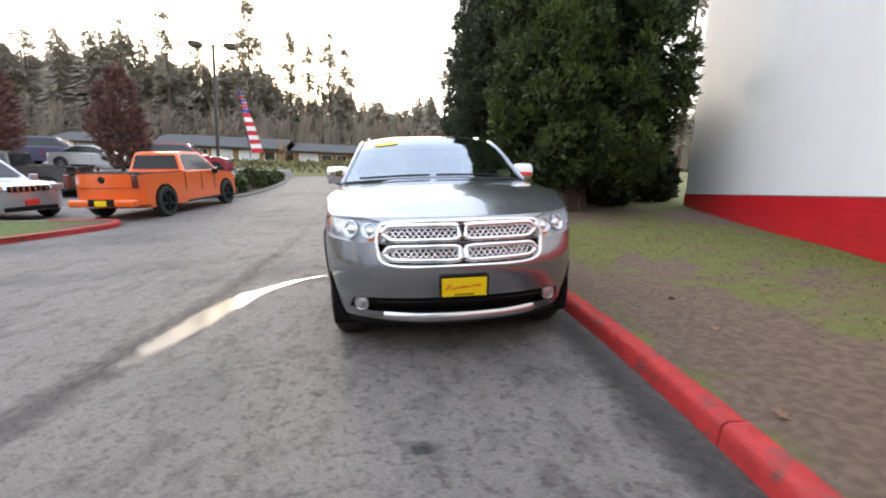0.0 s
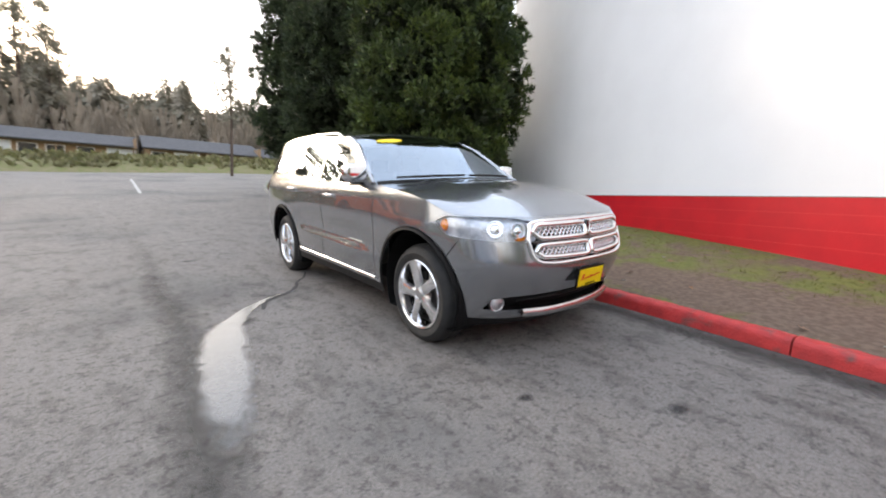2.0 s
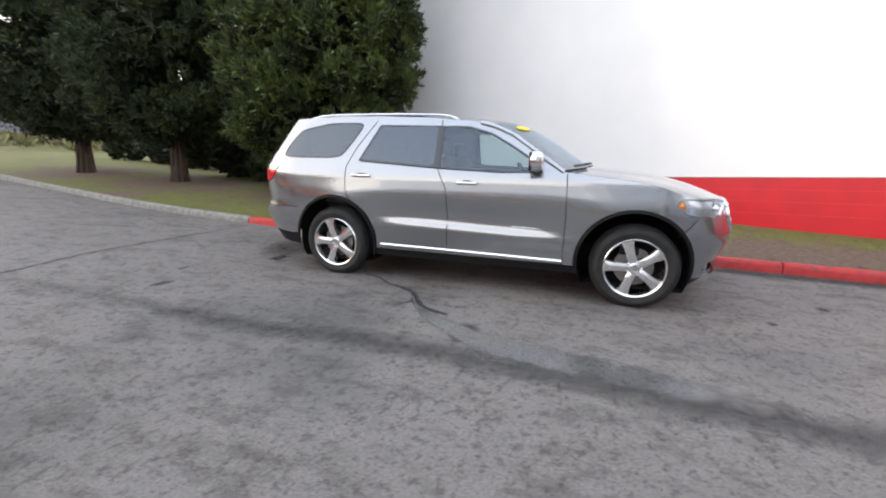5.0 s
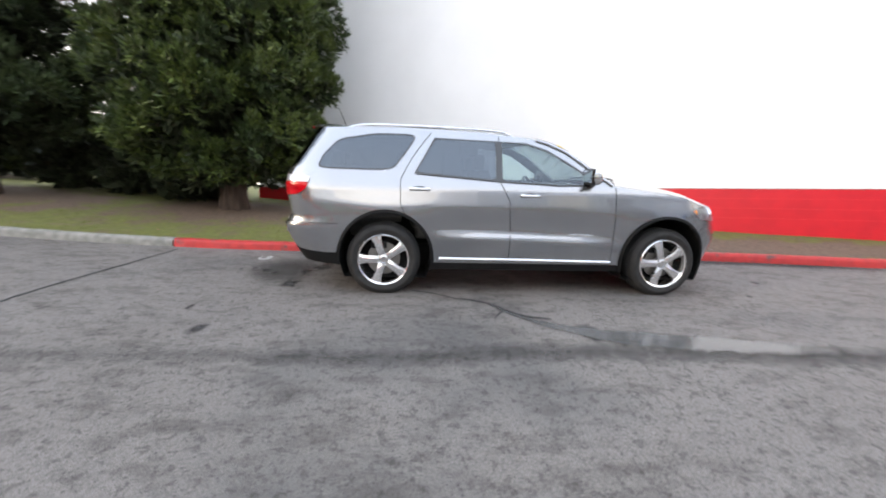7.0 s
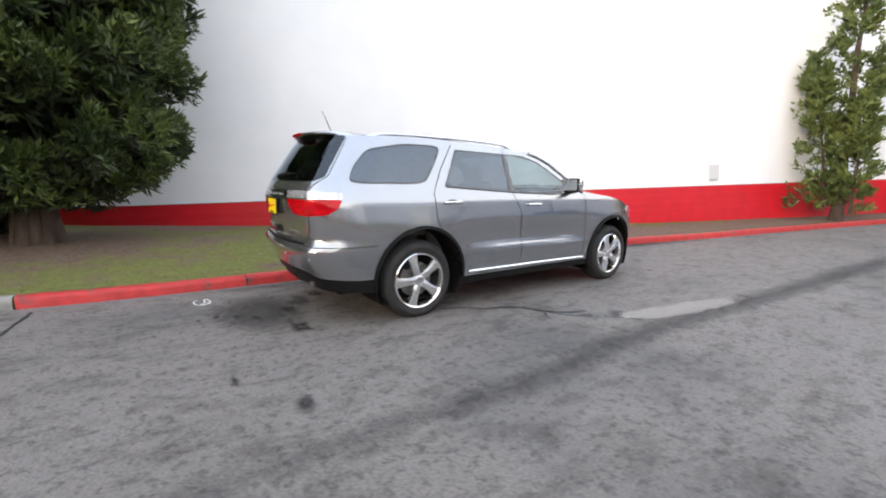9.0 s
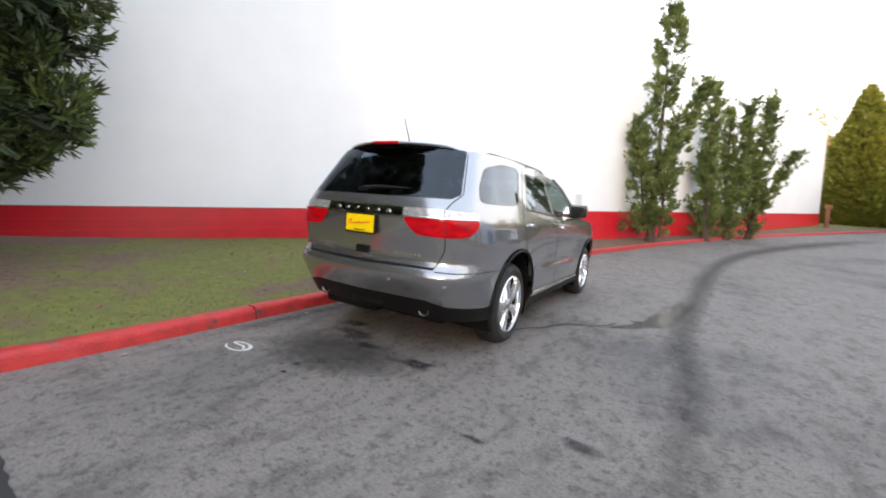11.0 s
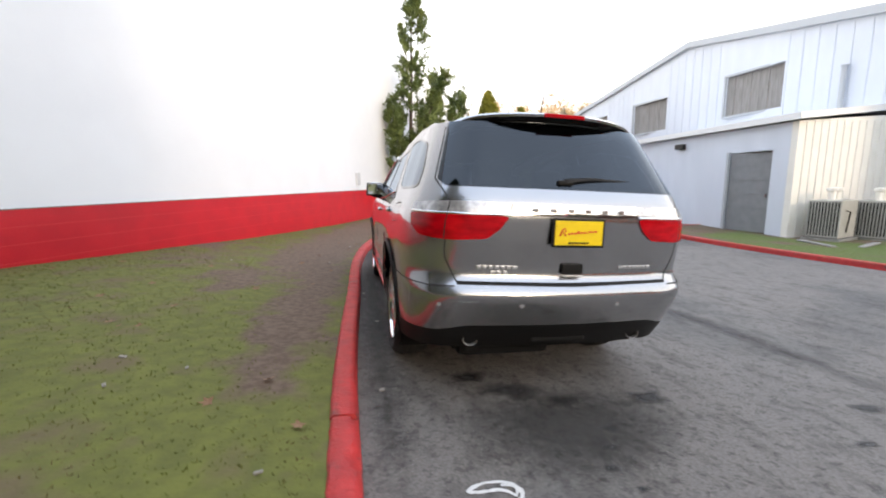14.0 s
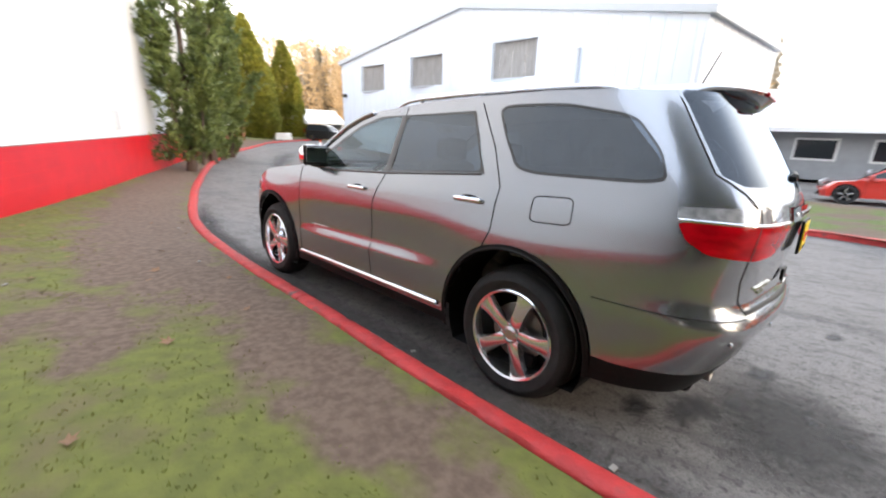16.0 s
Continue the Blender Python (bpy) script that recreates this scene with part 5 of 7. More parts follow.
M_BROWNTREE = mat("bare_red_tree", (0.13, 0.055, 0.04), 0.9, color2=(0.08, 0.035, 0.03), scale=1.2, island=0.3)
M_TAN = mat("bare_tan_woods", (0.52, 0.36, 0.20), 0.95, color2=(0.36, 0.26, 0.15), scale=0.15, island=0.35)
M_SHRUB = mat("shrub_foliage", (0.045, 0.065, 0.018), 0.7, island=0.4, color2=(0.07, 0.09, 0.025), scale=3)


def sprays(centres, ways, sizes, blades, rng, flat=0.35, width=0.24, droop=0.0):
    """Leaf sprays: narrow pointed blades that fan out from each centre along its way."""
    c = np.repeat(np.array(centres), blades, axis=0)
    w = np.repeat(np.array(ways), blades, axis=0)
    s = np.repeat(np.array(sizes), blades)[:, None]
    n = len(c)
    d = w + rng.normal(0, flat, (n, 3))
    d[:, 2] -= droop * rng.random(n)
    d /= np.linalg.norm(d, axis=1)[:, None]
    side = np.cross(d, rng.normal(0, 1, (n, 3)))
    side /= np.linalg.norm(side, axis=1)[:, None] + 1e-9
    base = c + rng.normal(0, 0.18, (n, 3)) * s
    length = s * rng.uniform(0.6, 1.2, (n, 1))
    wd = length * width
    a, b, tip = base - d * length * 0.1, base + d * length * 0.45, base + d * length
    verts = np.stack([a, b + side * wd, tip, b - side * wd], 1).reshape(-1, 3)
    faces = np.arange(4 * n).reshape(-1, 4)
    return verts, faces


def fast_mesh(name, verts, faces, material, parent=None, label=""):
    me = bpy.data.meshes.new(name)
    me.vertices.add(len(verts))
    me.vertices.foreach_set("co", np.asarray(verts, np.float32).ravel())
    k = faces.shape[1]
    me.loops.add(faces.size)
    me.loops.foreach_set("vertex_index", faces.ravel().astype(np.int32))
    me.polygons.add(len(faces))
    me.polygons.foreach_set("loop_start", np.arange(0, faces.size, k, dtype=np.int32))
    me.update(calc_edges=True)
    me.materials.append(material)
    ob = new(name, me)
    if parent:
        ob.parent = parent
    if label:
        ob["label"] = label
    return ob


def trunk_mesh(parent, height, r0, r1, lean, rng, limbs=0, limb_from=1.0, limb_len=1.0, flare=1.5):
    bm = bmesh.new()
    pts, rad = [], []
    for i in range(9):
        u = i / 8
        pts.append((lean[0] * u + rng.normal(0, 0.02), lean[1] * u + rng.normal(0, 0.02), height * u - 0.1))
        rad.append((r0 * (1 - u) + r1 * u) * (flare if i == 0 else 1))
    add_tube(bm, pts, rad, 10)
    part("trunk", bm, M_BARKWOOD, parent, smooth=True)
    for i in range(limbs):
        z = limb_from + (height * 0.85 - limb_from) * (i + 0.5) / limbs
        a = i * 2.4 + rng.random()
        L = limb_len * (1 - 0.6 * z / height) * rng.uniform(0.8, 1.2)
        bm = bmesh.new()
        r = r0 * 0.28
        add_tube(bm, [(0, 0, z), (0.5 * L * math.cos(a), 0.5 * L * math.sin(a), z + 0.05), (L * math.cos(a), L * math.sin(a), z + 0.25 * L)], [r, r * 0.7, r * 0.25], 6)
        part("limb", bm, M_BARKWOOD, parent, smooth=True)


def crown_cloud(n, profile, rng, fill, lobes, up):
    """Centres, ways and depth of sprays in a lobed crown; profile gives the radius by height."""
    hz = np.array([p[0] for p in profile])
    hr = np.array([p[1] for p in profile])
    z = []
    while len(z) < n:
        q = rng.uniform(hz[0], hz[-1], n)
        z += list(q[rng.random(n) < np.interp(q, hz, hr) / hr.max()])
    z = np.array(z[:n])
    a = rng.uniform(0, 2 * math.pi, n)
    lob = np.array([noise.noise((1.3 * math.cos(p) * lobes, 1.3 * math.sin(p) * lobes, q * 0.9 * lobes)) for p, q in zip(a, z)])
    r = np.interp(z, hz, hr) * (1 + 0.42 * lob)
    depth = 1 - (1 - fill) * rng.random(n) ** 1.6
    rr = r * depth
    c = np.stack([rr * np.cos(a), rr * np.sin(a), z], 1)
    w = np.stack([np.cos(a), np.sin(a), np.full(n, up)], 1)
    return c, w, depth


def cedar(x, y, z, height, radius, seed, boughs, label, leaf, base=1.15, stems=1):
    """A tall evergreen: a fluted trunk and many separate boughs that end in upturned clumps of sprays."""
    rng = np.random.default_rng(seed)
    t = thing("cedar_tree", Matrix.Translation((x, y, z)), label, "tree", "evergreens beside the white wall")
    for k in range(stems):
        trunk_mesh(t, height * 0.8, 0.23 / stems ** 0.4, 0.08, (0.5 * k, 0.7 * k), rng, 7, base, radius * 0.7, 1.15)
        flutes = bmesh.new()
        for q in range(7):
            a = q * 0.9 + rng.normal(0, 0.15)
            r = 0.20 / stems ** 0.4
            add_tube(flutes, [(r * 1.3 * math.cos(a) + 0.1 * k, r * 1.3 * math.sin(a) + 0.12 * k, -0.1), (r * math.cos(a + 0.1), r * math.sin(a + 0.1), 0.5), (r * 0.8 * math.cos(a + 0.25), r * 0.8 * math.sin(a + 0.25), base + 0.6)], [0.07, 0.06, 0.05], 6)
        part("root_flare", flutes, M_BARKWOOD, t, smooth=True)
    hz = [base, base + 0.6, 3.0, 5.0, height * 0.7, height]
    hr = [radius * 0.62, radius * 0.90, radius, radius * 0.95, radius * 0.74, 0.15]
    cs, ws, ss, ds, dw, dsz = [], [], [], [], [], []
    for b in range(boughs):
        zz = base + (height - base) * rng.random() ** 1.25
        a = rng.uniform(0, 2 * math.pi)
        reach = float(np.interp(zz, hz, hr)) * (rng.uniform(0.80, 1.12) if rng.random() < 0.75 else rng.uniform(0.45, 0.8))
        cr = rng.uniform(0.15, 0.40) * min(1.0, 0.5 + reach / radius)
        out = np.array((math.cos(a), math.sin(a), 0.0))
        mid = out * max(reach - cr * 0.6, 0.1) + np.array((0, 0, zz))
        n = int(10 + 34 * (cr / 0.30) ** 2)
        d = rng.normal(0, 1, (n, 3))
        d /= np.linalg.norm(d, axis=1)[:, None]
        d = d + out * 0.45 + np.array((0, 0, 0.35))
        d /= np.linalg.norm(d, axis=1)[:, None]
        rad = cr * rng.uniform(0.55, 1.0, (n, 1))
        rad *= 1 + 0.5 * np.array([[noise.noise((2.4 * q[0] + b, 2.4 * q[1], 2.4 * q[2]))] for q in d])
        cs.append(mid + d * rad * np.array((1, 1, 1.15)) + out * 0.12 * rng.random((n, 1)))
        ws.append(d * 0.7 + out * 0.3 + np.array((0, 0, 0.5)))
        ss.append(rng.uniform(0.06, 0.17, n))
        m = 26
        u = rng.uniform(0.25, 1.0, (m, 1))
        ds.append(np.array((0, 0, zz - 0.1)) + out * (reach - cr) * u + rng.normal(0, 0.10, (m, 3)))
        dw.append(np.tile(out + np.array((0, 0, 0.1)), (m, 1)))
        dsz.append(rng.uniform(0.14, 0.30, m))
    v, f = sprays(np.concatenate(cs), np.concatenate(ws), np.concatenate(ss), 13, rng, 0.6, 0.11)
    fast_mesh("crown", v, f, leaf, t, "clumps of green sprays at the ends of the boughs")
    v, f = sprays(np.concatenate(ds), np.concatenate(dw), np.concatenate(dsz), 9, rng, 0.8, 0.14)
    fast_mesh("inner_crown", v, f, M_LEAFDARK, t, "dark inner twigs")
    return t


def lawn_top(x, y):
    return lawn_z(x, y)


cedar(4.15, 5.0, lawn_top(4.15, 5.0), 11.5, 2.05, 11, 760, "tall dense green evergreen on the lawn by the wall corner", M_LEAF, 0.85)
cedar(4.15, 9.9, lawn_top(4.15, 9.9), 12.5, 2.3, 12, 520, "tall dark evergreen in the row on the lawn", M_LEAFBACKLIT, 1.35, 2)
cedar(4.2, 13.9, lawn_top(4.2, 13.9), 12.0, 2.3, 13, 480, "tall dark evergreen at the end of the row", M_LEAFBACKLIT, 1.35, 2)


def juniper(x, y, z, fingers, seed, label):
    """A twisted upright juniper: a trunk and ragged fingers of foliage; each finger is (foot height, foot offset, tip, girth)."""
    rng = np.random.default_rng(seed)
    t = thing("juniper_tree", Matrix.Translation((x, y, z)), label, "tree", "junipers along the wall")
    top = max(f[2][2] for f in fingers)
    trunk_mesh(t, top * 0.9, 0.12, 0.015, (fingers[0][2][0] * 0.8, fingers[0][2][1] * 0.8), rng)
    cs, ws, ss = [], [], []
    for foot, off, tip, girth in fingers:
        a, b = np.array((off[0], off[1], foot)), np.array(tip)
        length = np.linalg.norm(b - a)
        way = (b - a) / length
        bough = bmesh.new()
        add_tube(bough, [tuple(a), tuple((a + b) / 2 + np.array((0, 0, -0.04 * length))), tuple(b)], [0.05, 0.03, 0.008], 5)
        part("limb", bough, M_BARKWOOD, t, smooth=True)
        for q in range(int(length * 24)):
            u = rng.random() ** 0.85
            turn = rng.uniform(0, 2 * math.pi)
            rr = 0.70 * girth * ((1 - u) ** 0.6 * (0.72 + 0.28 * math.sin(u * 14 + seed)) + 0.10) * rng.uniform(0.35, 1.15)
            out = np.array((math.cos(turn), math.sin(turn), 0.0))
            c = a + (b - a) * u + out * rr
            m = 9
            twig = out * rng.uniform(0.4, 1.0) + way * 0.7 + np.array((0, 0, 0.2))
            reach = rng.uniform(0.05, 0.22) if rng.random() < 0.7 else rng.uniform(0.25, 0.6)
            cs.append(c + twig * np.linspace(0, reach, m)[:, None] + rng.normal(0, 0.045, (m, 3)))
            ws.append(np.tile(twig, (m, 1)))
            ss.append(rng.uniform(0.10, 0.20, m))
    v, f = sprays(np.concatenate(cs), np.concatenate(ws), np.concatenate(ss), 7, rng, 0.55, 0.15)
    fast_mesh("crown", v, f, M_SPRUCE, t)
    return t


juniper(-1.05, -12.0, lawn_top(-1.05, -12.0), ((0.1, (0, 0), (-0.35, 0.1, 8.1), 1.35), (0.4, (0.2, 0.2), (0.55, 0.3, 4.6), 0.62), (2.6, (-0.2, 0), (-1.5, 0.2, 5.5), 0.40), (0.2, (-0.3, 0.2), (-0.5, 0.5, 3.2), 0.6)), 21, "tall twisted juniper with ragged upright fingers beside the wall")
juniper(-2.85, -15.9, lawn_top(-2.85, -15.9), ((0.1, (0, 0), (-0.05, 0, 6.4), 0.6), (0.1, (0, 0.1), (0.15, 0, 3.6), 0.75)), 22, "slim juniper with two fingers beside the wall")
juniper(-3.75, -17.6, lawn_top(-3.75, -17.6), ((0.1, (0, 0), (0.25, 0, 5.8), 0.5), (0.1, (0, 0), (-0.55, 0.1, 5.9), 0.5)), 23, "forked juniper with thin tips beside the wall")
juniper(-4.7, -19.2, lawn_top(-4.7, -19.2), ((0.1, (0, 0), (-0.55, 0, 6.6), 0.62), (0.2, (0, 0), (0.2, 0.2, 4.4), 0.8), (1.4, (-0.2, 0), (-1.5, 0.1, 3.9), 0.34)), 24, "bushy juniper with a hooked side finger beside the wall")


def cone_tree(x, y, z, height, radius, seed, n, name="cypress_tree", label="broad golden-green cypress clipped to a cone"):
    rng = np.random.default_rng(seed)
    t = thing(name, Matrix.Translation((x, y, z)), label, "tree", "golden cypresses at the bend")
    trunk_mesh(t, height * 0.6, 0.2, 0.05, (0, 0), rng)
    prof = [(0.1, radius * 0.85), (height * 0.14, radius * 1.05), (height * 0.36, radius * 1.04), (height * 0.4, radius * 0.86), (height * 0.7, radius * 0.62), (height, 0.06)]
    c, w, d = crown_cloud(n, prof, rng, 0.8, 0.5, 0.9)
    v, f = sprays(c, w, rng.uniform(0.22, 0.40, n), 7, rng, 0.4, 0.18)
    fast_mesh("crown", v, f, M_CYPRESS, t)
    return t


cone_tree(-13.3, -38.5, 0.0, 10.8, 2.3, 31, 6500)
cone_tree(-18.5, -42.2, 0.0, 9.9, 1.8, 32, 4200)
cone_tree(-15.2, -43.0, 0.0, 10.4, 1.6, 33, 2600)


def shrub(x, y, z, r, h, seed, n=420, material=None, label="rounded evergreen shrub", group="", name="shrub"):
    rng = np.random.default_rng(seed)
    t = thing(name, Matrix.Translation((x, y, z)), label, "shrub", group)
    bm = bmesh.new()
    for k in range(4):
        a = k * 1.6
        add_tube(bm, [(0, 0, -0.05), (0.3 * r * math.cos(a), 0.3 * r * math.sin(a), h * 0.5)], [0.03, 0.01], 5)
    part("stems", bm, M_BARKWOOD, t)
    c, w, d = crown_cloud(n, [(0.05, r * 0.8), (h * 0.35, r), (h * 0.75, r * 0.8), (h, 0.1)], rng, 0.65, 0.9, 0.6)
    v, f = sprays(c, w, rng.uniform(0.10, 0.22, n) * (1 + r * 0.3), 7, rng, 0.7, 0.32)
    fast_mesh("leaves", v, f, material or M_SHRUB, t)
    return t


# The last three bushes are added to darken a bright gap behind the trunks.
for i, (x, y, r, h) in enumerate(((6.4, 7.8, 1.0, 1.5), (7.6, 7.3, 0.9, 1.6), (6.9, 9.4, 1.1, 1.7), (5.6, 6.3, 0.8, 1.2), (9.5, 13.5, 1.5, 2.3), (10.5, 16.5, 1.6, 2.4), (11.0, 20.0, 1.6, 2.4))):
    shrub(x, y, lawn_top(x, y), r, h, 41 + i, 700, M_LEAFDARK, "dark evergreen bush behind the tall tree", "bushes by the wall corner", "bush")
for i, (x, y, r, h) in enumerate(((-7.9, 16.0, 0.6, 0.75), (-8.0, 19.0, 0.75, 1.0), (-8.1, 21.3, 0.6, 0.8), (-7.9, 14.7, 0.4, 0.5), (-8.4, 23.4, 0.6, 0.7), (-8.7, 26.5, 0.5, 0.6))):
    shrub(x, y, road_z(x, y) + 0.1, r, h, 51 + i, 380, None, "rounded clipped shrub in the planted bed", "shrubs in the planted bed")
shrub(-16.9, -28.2, road_z(-16.9, -28.2), 1.0, 1.0, 61, 380, None, "low round shrub beside the grey building")

# ---- loose leaves, tufts and litter on the lawn ----
rng = np.random.default_rng(5)
M_DEADLEAF = mat("dead_leaf", (0.24, 0.13, 0.07), 0.8, island=0.4)
M_LITTER = mat("paper_litter", (0.26, 0.245, 0.22), 0.8)
M_BLADE = mat("grass_blades", (0.120, 0.138, 0.028), 0.7, color2=(0.152, 0.150, 0.040), scale=1.2, island=0.18, color3=(0.16, 0.125, 0.06), scale3=1.7, lo3=0.5, hi3=0.62)
bn, bl = M_BLADE.node_tree.nodes, M_BLADE.node_tree.links
thin, both = bn.new("ShaderNodeBsdfTranslucent"), bn.new("ShaderNodeMixShader")
bl.new(bn["Principled BSDF"].inputs["Base Color"].links[0].from_socket, thin.inputs["Color"])
both.inputs["Fac"].default_value = 0.5
bl.new(bn["Principled BSDF"].outputs["BSDF"], both.inputs[1])
bl.new(thin.outputs["BSDF"], both.inputs[2])
bl.new(both.outputs["Shader"], bn["Material Output"].inputs["Surface"])
cs = []
while len(cs) < 36000:
    y = rng.uniform(-11.5, 9.5)
    x = kerb_x(y) + 0.2 + rng.random() ** 1.2 * min(6, max(0.5, wall_x(y) - kerb_x(y) + 0.2))
    if rng.random() > (soil_at(x, y) - 0.10) * 2.2 + 0.08 * noise.noise((x * 3, y * 3, 1)) + 0.12 and x < wall_x(y) - 0.03:
        cs.append((x, y, lawn_z(x, y) - 0.01))
v, f = sprays(cs, [(0, 0, 1)] * len(cs), rng.uniform(0.012, 0.027, len(cs)), 5, rng, 1.3, 0.12)
tagged(fast_mesh("grass", v, f, M_BLADE), "short uneven grass blades on the lawn", "grass", kind="stuff")


def fallen_leaf(x, y, z, size, seed):
    r = random.Random(seed)
    bm = bmesh.new()
    tips = [(math.cos(a) * rr, math.sin(a) * rr) for a, rr in ((0, 1), (0.45, 0.45), (0.9, 0.85), (1.5, 0.4), (2.2, 0.7), (2.9, 0.3), (3.4, 0.3), (4.1, 0.7), (4.8, 0.4), (5.4, 0.85), (5.85, 0.45))]
    m = Matrix.Translation((x, y, z)) @ Euler((r.uniform(-0.3, 0.3), r.uniform(-0.3, 0.3), r.uniform(0, 6.3))).to_matrix().to_4x4()
    ring = [bm.verts.new(m @ Vector((u * size, w * size, 0.25 * size * (u * u + w * w)))) for u, w in tips]
    mid = bm.verts.new(m @ Vector((0, 0, 0)))
    for i in range(len(ring)):
        bm.faces.new((mid, ring[i], ring[(i + 1) % len(ring)]))
    return tagged(part("fallen_leaf", bm, M_DEADLEAF), "curled brown fallen leaf lying on the lawn", "leaf", "fallen leaves")


for i in range(70):
    y = rng.uniform(-6, 6)
    x = kerb_x(y) + rng.uniform(0.25, 3.4)
    if x < wall_x(y) - 0.1:
        fallen_leaf(x, y, lawn_z(x, y) + 0.015, rng.uniform(0.03, 0.065), i)
for i in range(14):
    y = rng.uniform(-5.5, 4.5)
    x = kerb_x(y) + (rng.uniform(0.2, 3.0) if i % 3 else -rng.uniform(0.03, 0.2))
    z = lawn_z(x, y) + 0.012 if x > kerb_x(y) else road_z(x, y) + 0.008
    bm = bmesh.new()
    add_box(bm, 0, 0, 0, rng.uniform(0.02, 0.05), rng.uniform(0.015, 0.035), 0.008, Matrix.Translation((x, y, z)) @ Euler((0.2, 0.1, rng.uniform(0, 3))).to_matrix().to_4x4(), 0.002)
    tagged(part("paper_scrap", bm, M_LITTER), "small pale scrap of litter by the kerb", "litter", "scraps of litter")


# ---- far woods, bank and low houses up the road ----
def far_conifer(v, f, x, y, z, h, r, rnd, sparse=False):
    """A distant fir: trunk and ragged tiers of boughs."""
    k = len(v)
    tw = h * 0.012 + 0.1
    v += [(x - tw, y, z), (x + tw, y, z), (x, y, z + h), (x, y - tw, z)]
    f += [(k, k + 1, k + 2), (k + 3, k, k + 2)]
    tiers = int(h * 1.6)
    start = 0.36 if sparse else 0.08
    for i in range(tiers):
        u = start + (1 - start) * i / tiers
        zz = z + h * u
        rr = r * ((1 - u) / (1 - start)) ** 0.6 + 0.15
        for q in range(20):
            if rnd.random() < (0.3 if sparse else 0.1):
                continue
            a = rnd.uniform(0, 6.283)
            L = rr * rnd.uniform(0.25, 1.2)
            w = 0.07 + L * 0.09
            k = len(v)
            ca, sa = math.cos(a), math.sin(a)
            zb = zz + rnd.uniform(-0.3, 0.3)
            fall = rnd.uniform(0.1, 0.55) * L
            v += [(x + ca * L * 0.15, y + sa * L * 0.15, zb + 0.2), (x + ca * L * 0.7 - sa * w, y + sa * L * 0.7 + ca * w, zb - fall * 0.5 - 0.35), (x + ca * L, y + sa * L, zb - fall)]
            f += [(k, k + 1, k + 2)]


rnd = random.Random(9)
v, f = [], []
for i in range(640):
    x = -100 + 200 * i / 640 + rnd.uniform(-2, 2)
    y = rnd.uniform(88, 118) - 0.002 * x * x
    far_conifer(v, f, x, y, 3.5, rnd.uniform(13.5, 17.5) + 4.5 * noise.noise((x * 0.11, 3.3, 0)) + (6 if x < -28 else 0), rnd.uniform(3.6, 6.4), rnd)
tagged(mesh_ob("woods", v, f, M_FIRHAZE), "dark line of firs behind the low houses", "woods", kind="stuff")
v, f = [], []
for i in range(420):
    x, y, h = rnd.uniform(-95, 60), rnd.uniform(68, 84), rnd.uniform(6.5, 11)
    for q in range(44):
        a, u = rnd.uniform(0, 6.283), rnd.uniform(0.25, 1)
        r = rnd.uniform(0.2, 2.2) * (1.15 - 0.7 * u)
        k = len(v)
        tx, ty, tz = x + r * math.cos(a), y + r * math.sin(a), 3.2 + h * u
        v += [(x + 0.3 * (tx - x), y, tz - h * 0.24), (tx + 0.08, ty, tz), (tx - 0.08, ty + 0.1, tz + 0.1)]
        f.append((k, k + 1, k + 2))
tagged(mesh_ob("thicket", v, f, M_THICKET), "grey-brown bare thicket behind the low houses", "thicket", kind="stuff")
def tall_fir(x, y, z, h, r, seed, bare, label, group="tall firs"):
    """A tall old fir: a bare lower trunk and uneven, drooping boughs with gaps between them."""
    rng = np.random.default_rng(seed)
    t = thing("fir_tree", Matrix.Translation((x, y, z)), label, "tree", group)
    bm = bmesh.new()
    add_tube(bm, [(0, 0, -1.0), (0.1, 0, h * 0.5), (0, 0, h * 0.98)], [h * 0.013, h * 0.008, 0.03], 7)
    part("trunk", bm, M_BARKWOOD, t, smooth=True)
    cs, ws, ss = [], [], []
    for b in range(int(5.5 * h)):
        u = bare + (1 - bare) * rng.random() ** 0.9
        if math.sin(u * 31 + seed) < -0.72:
            continue
        a = rng.uniform(0, 2 * math.pi)
        L = (r * ((1 - u) / (1 - bare)) ** 0.5 + 0.4) * rng.uniform(0.35, 1.2) * (0.6 if u < bare + 0.12 else 1)
        out = np.array((math.cos(a), math.sin(a), 0.0))
        for q in np.linspace(0.3, 1.0, max(2, int(L / 0.55))):
            cs.append(out * L * q + np.array((0, 0, h * u - 0.28 * L * q * q)))
            ws.append(out * 0.6 + np.array((0, 0, -0.45)))
            ss.append(rng.uniform(0.3, 0.7) * (0.5 + 0.038 * h))
    v, f = sprays(cs, ws, ss, 7, rng, 0.75, 0.13)
    fast_mesh("crown", v, f, M_FIRHAZE, t)
    return t


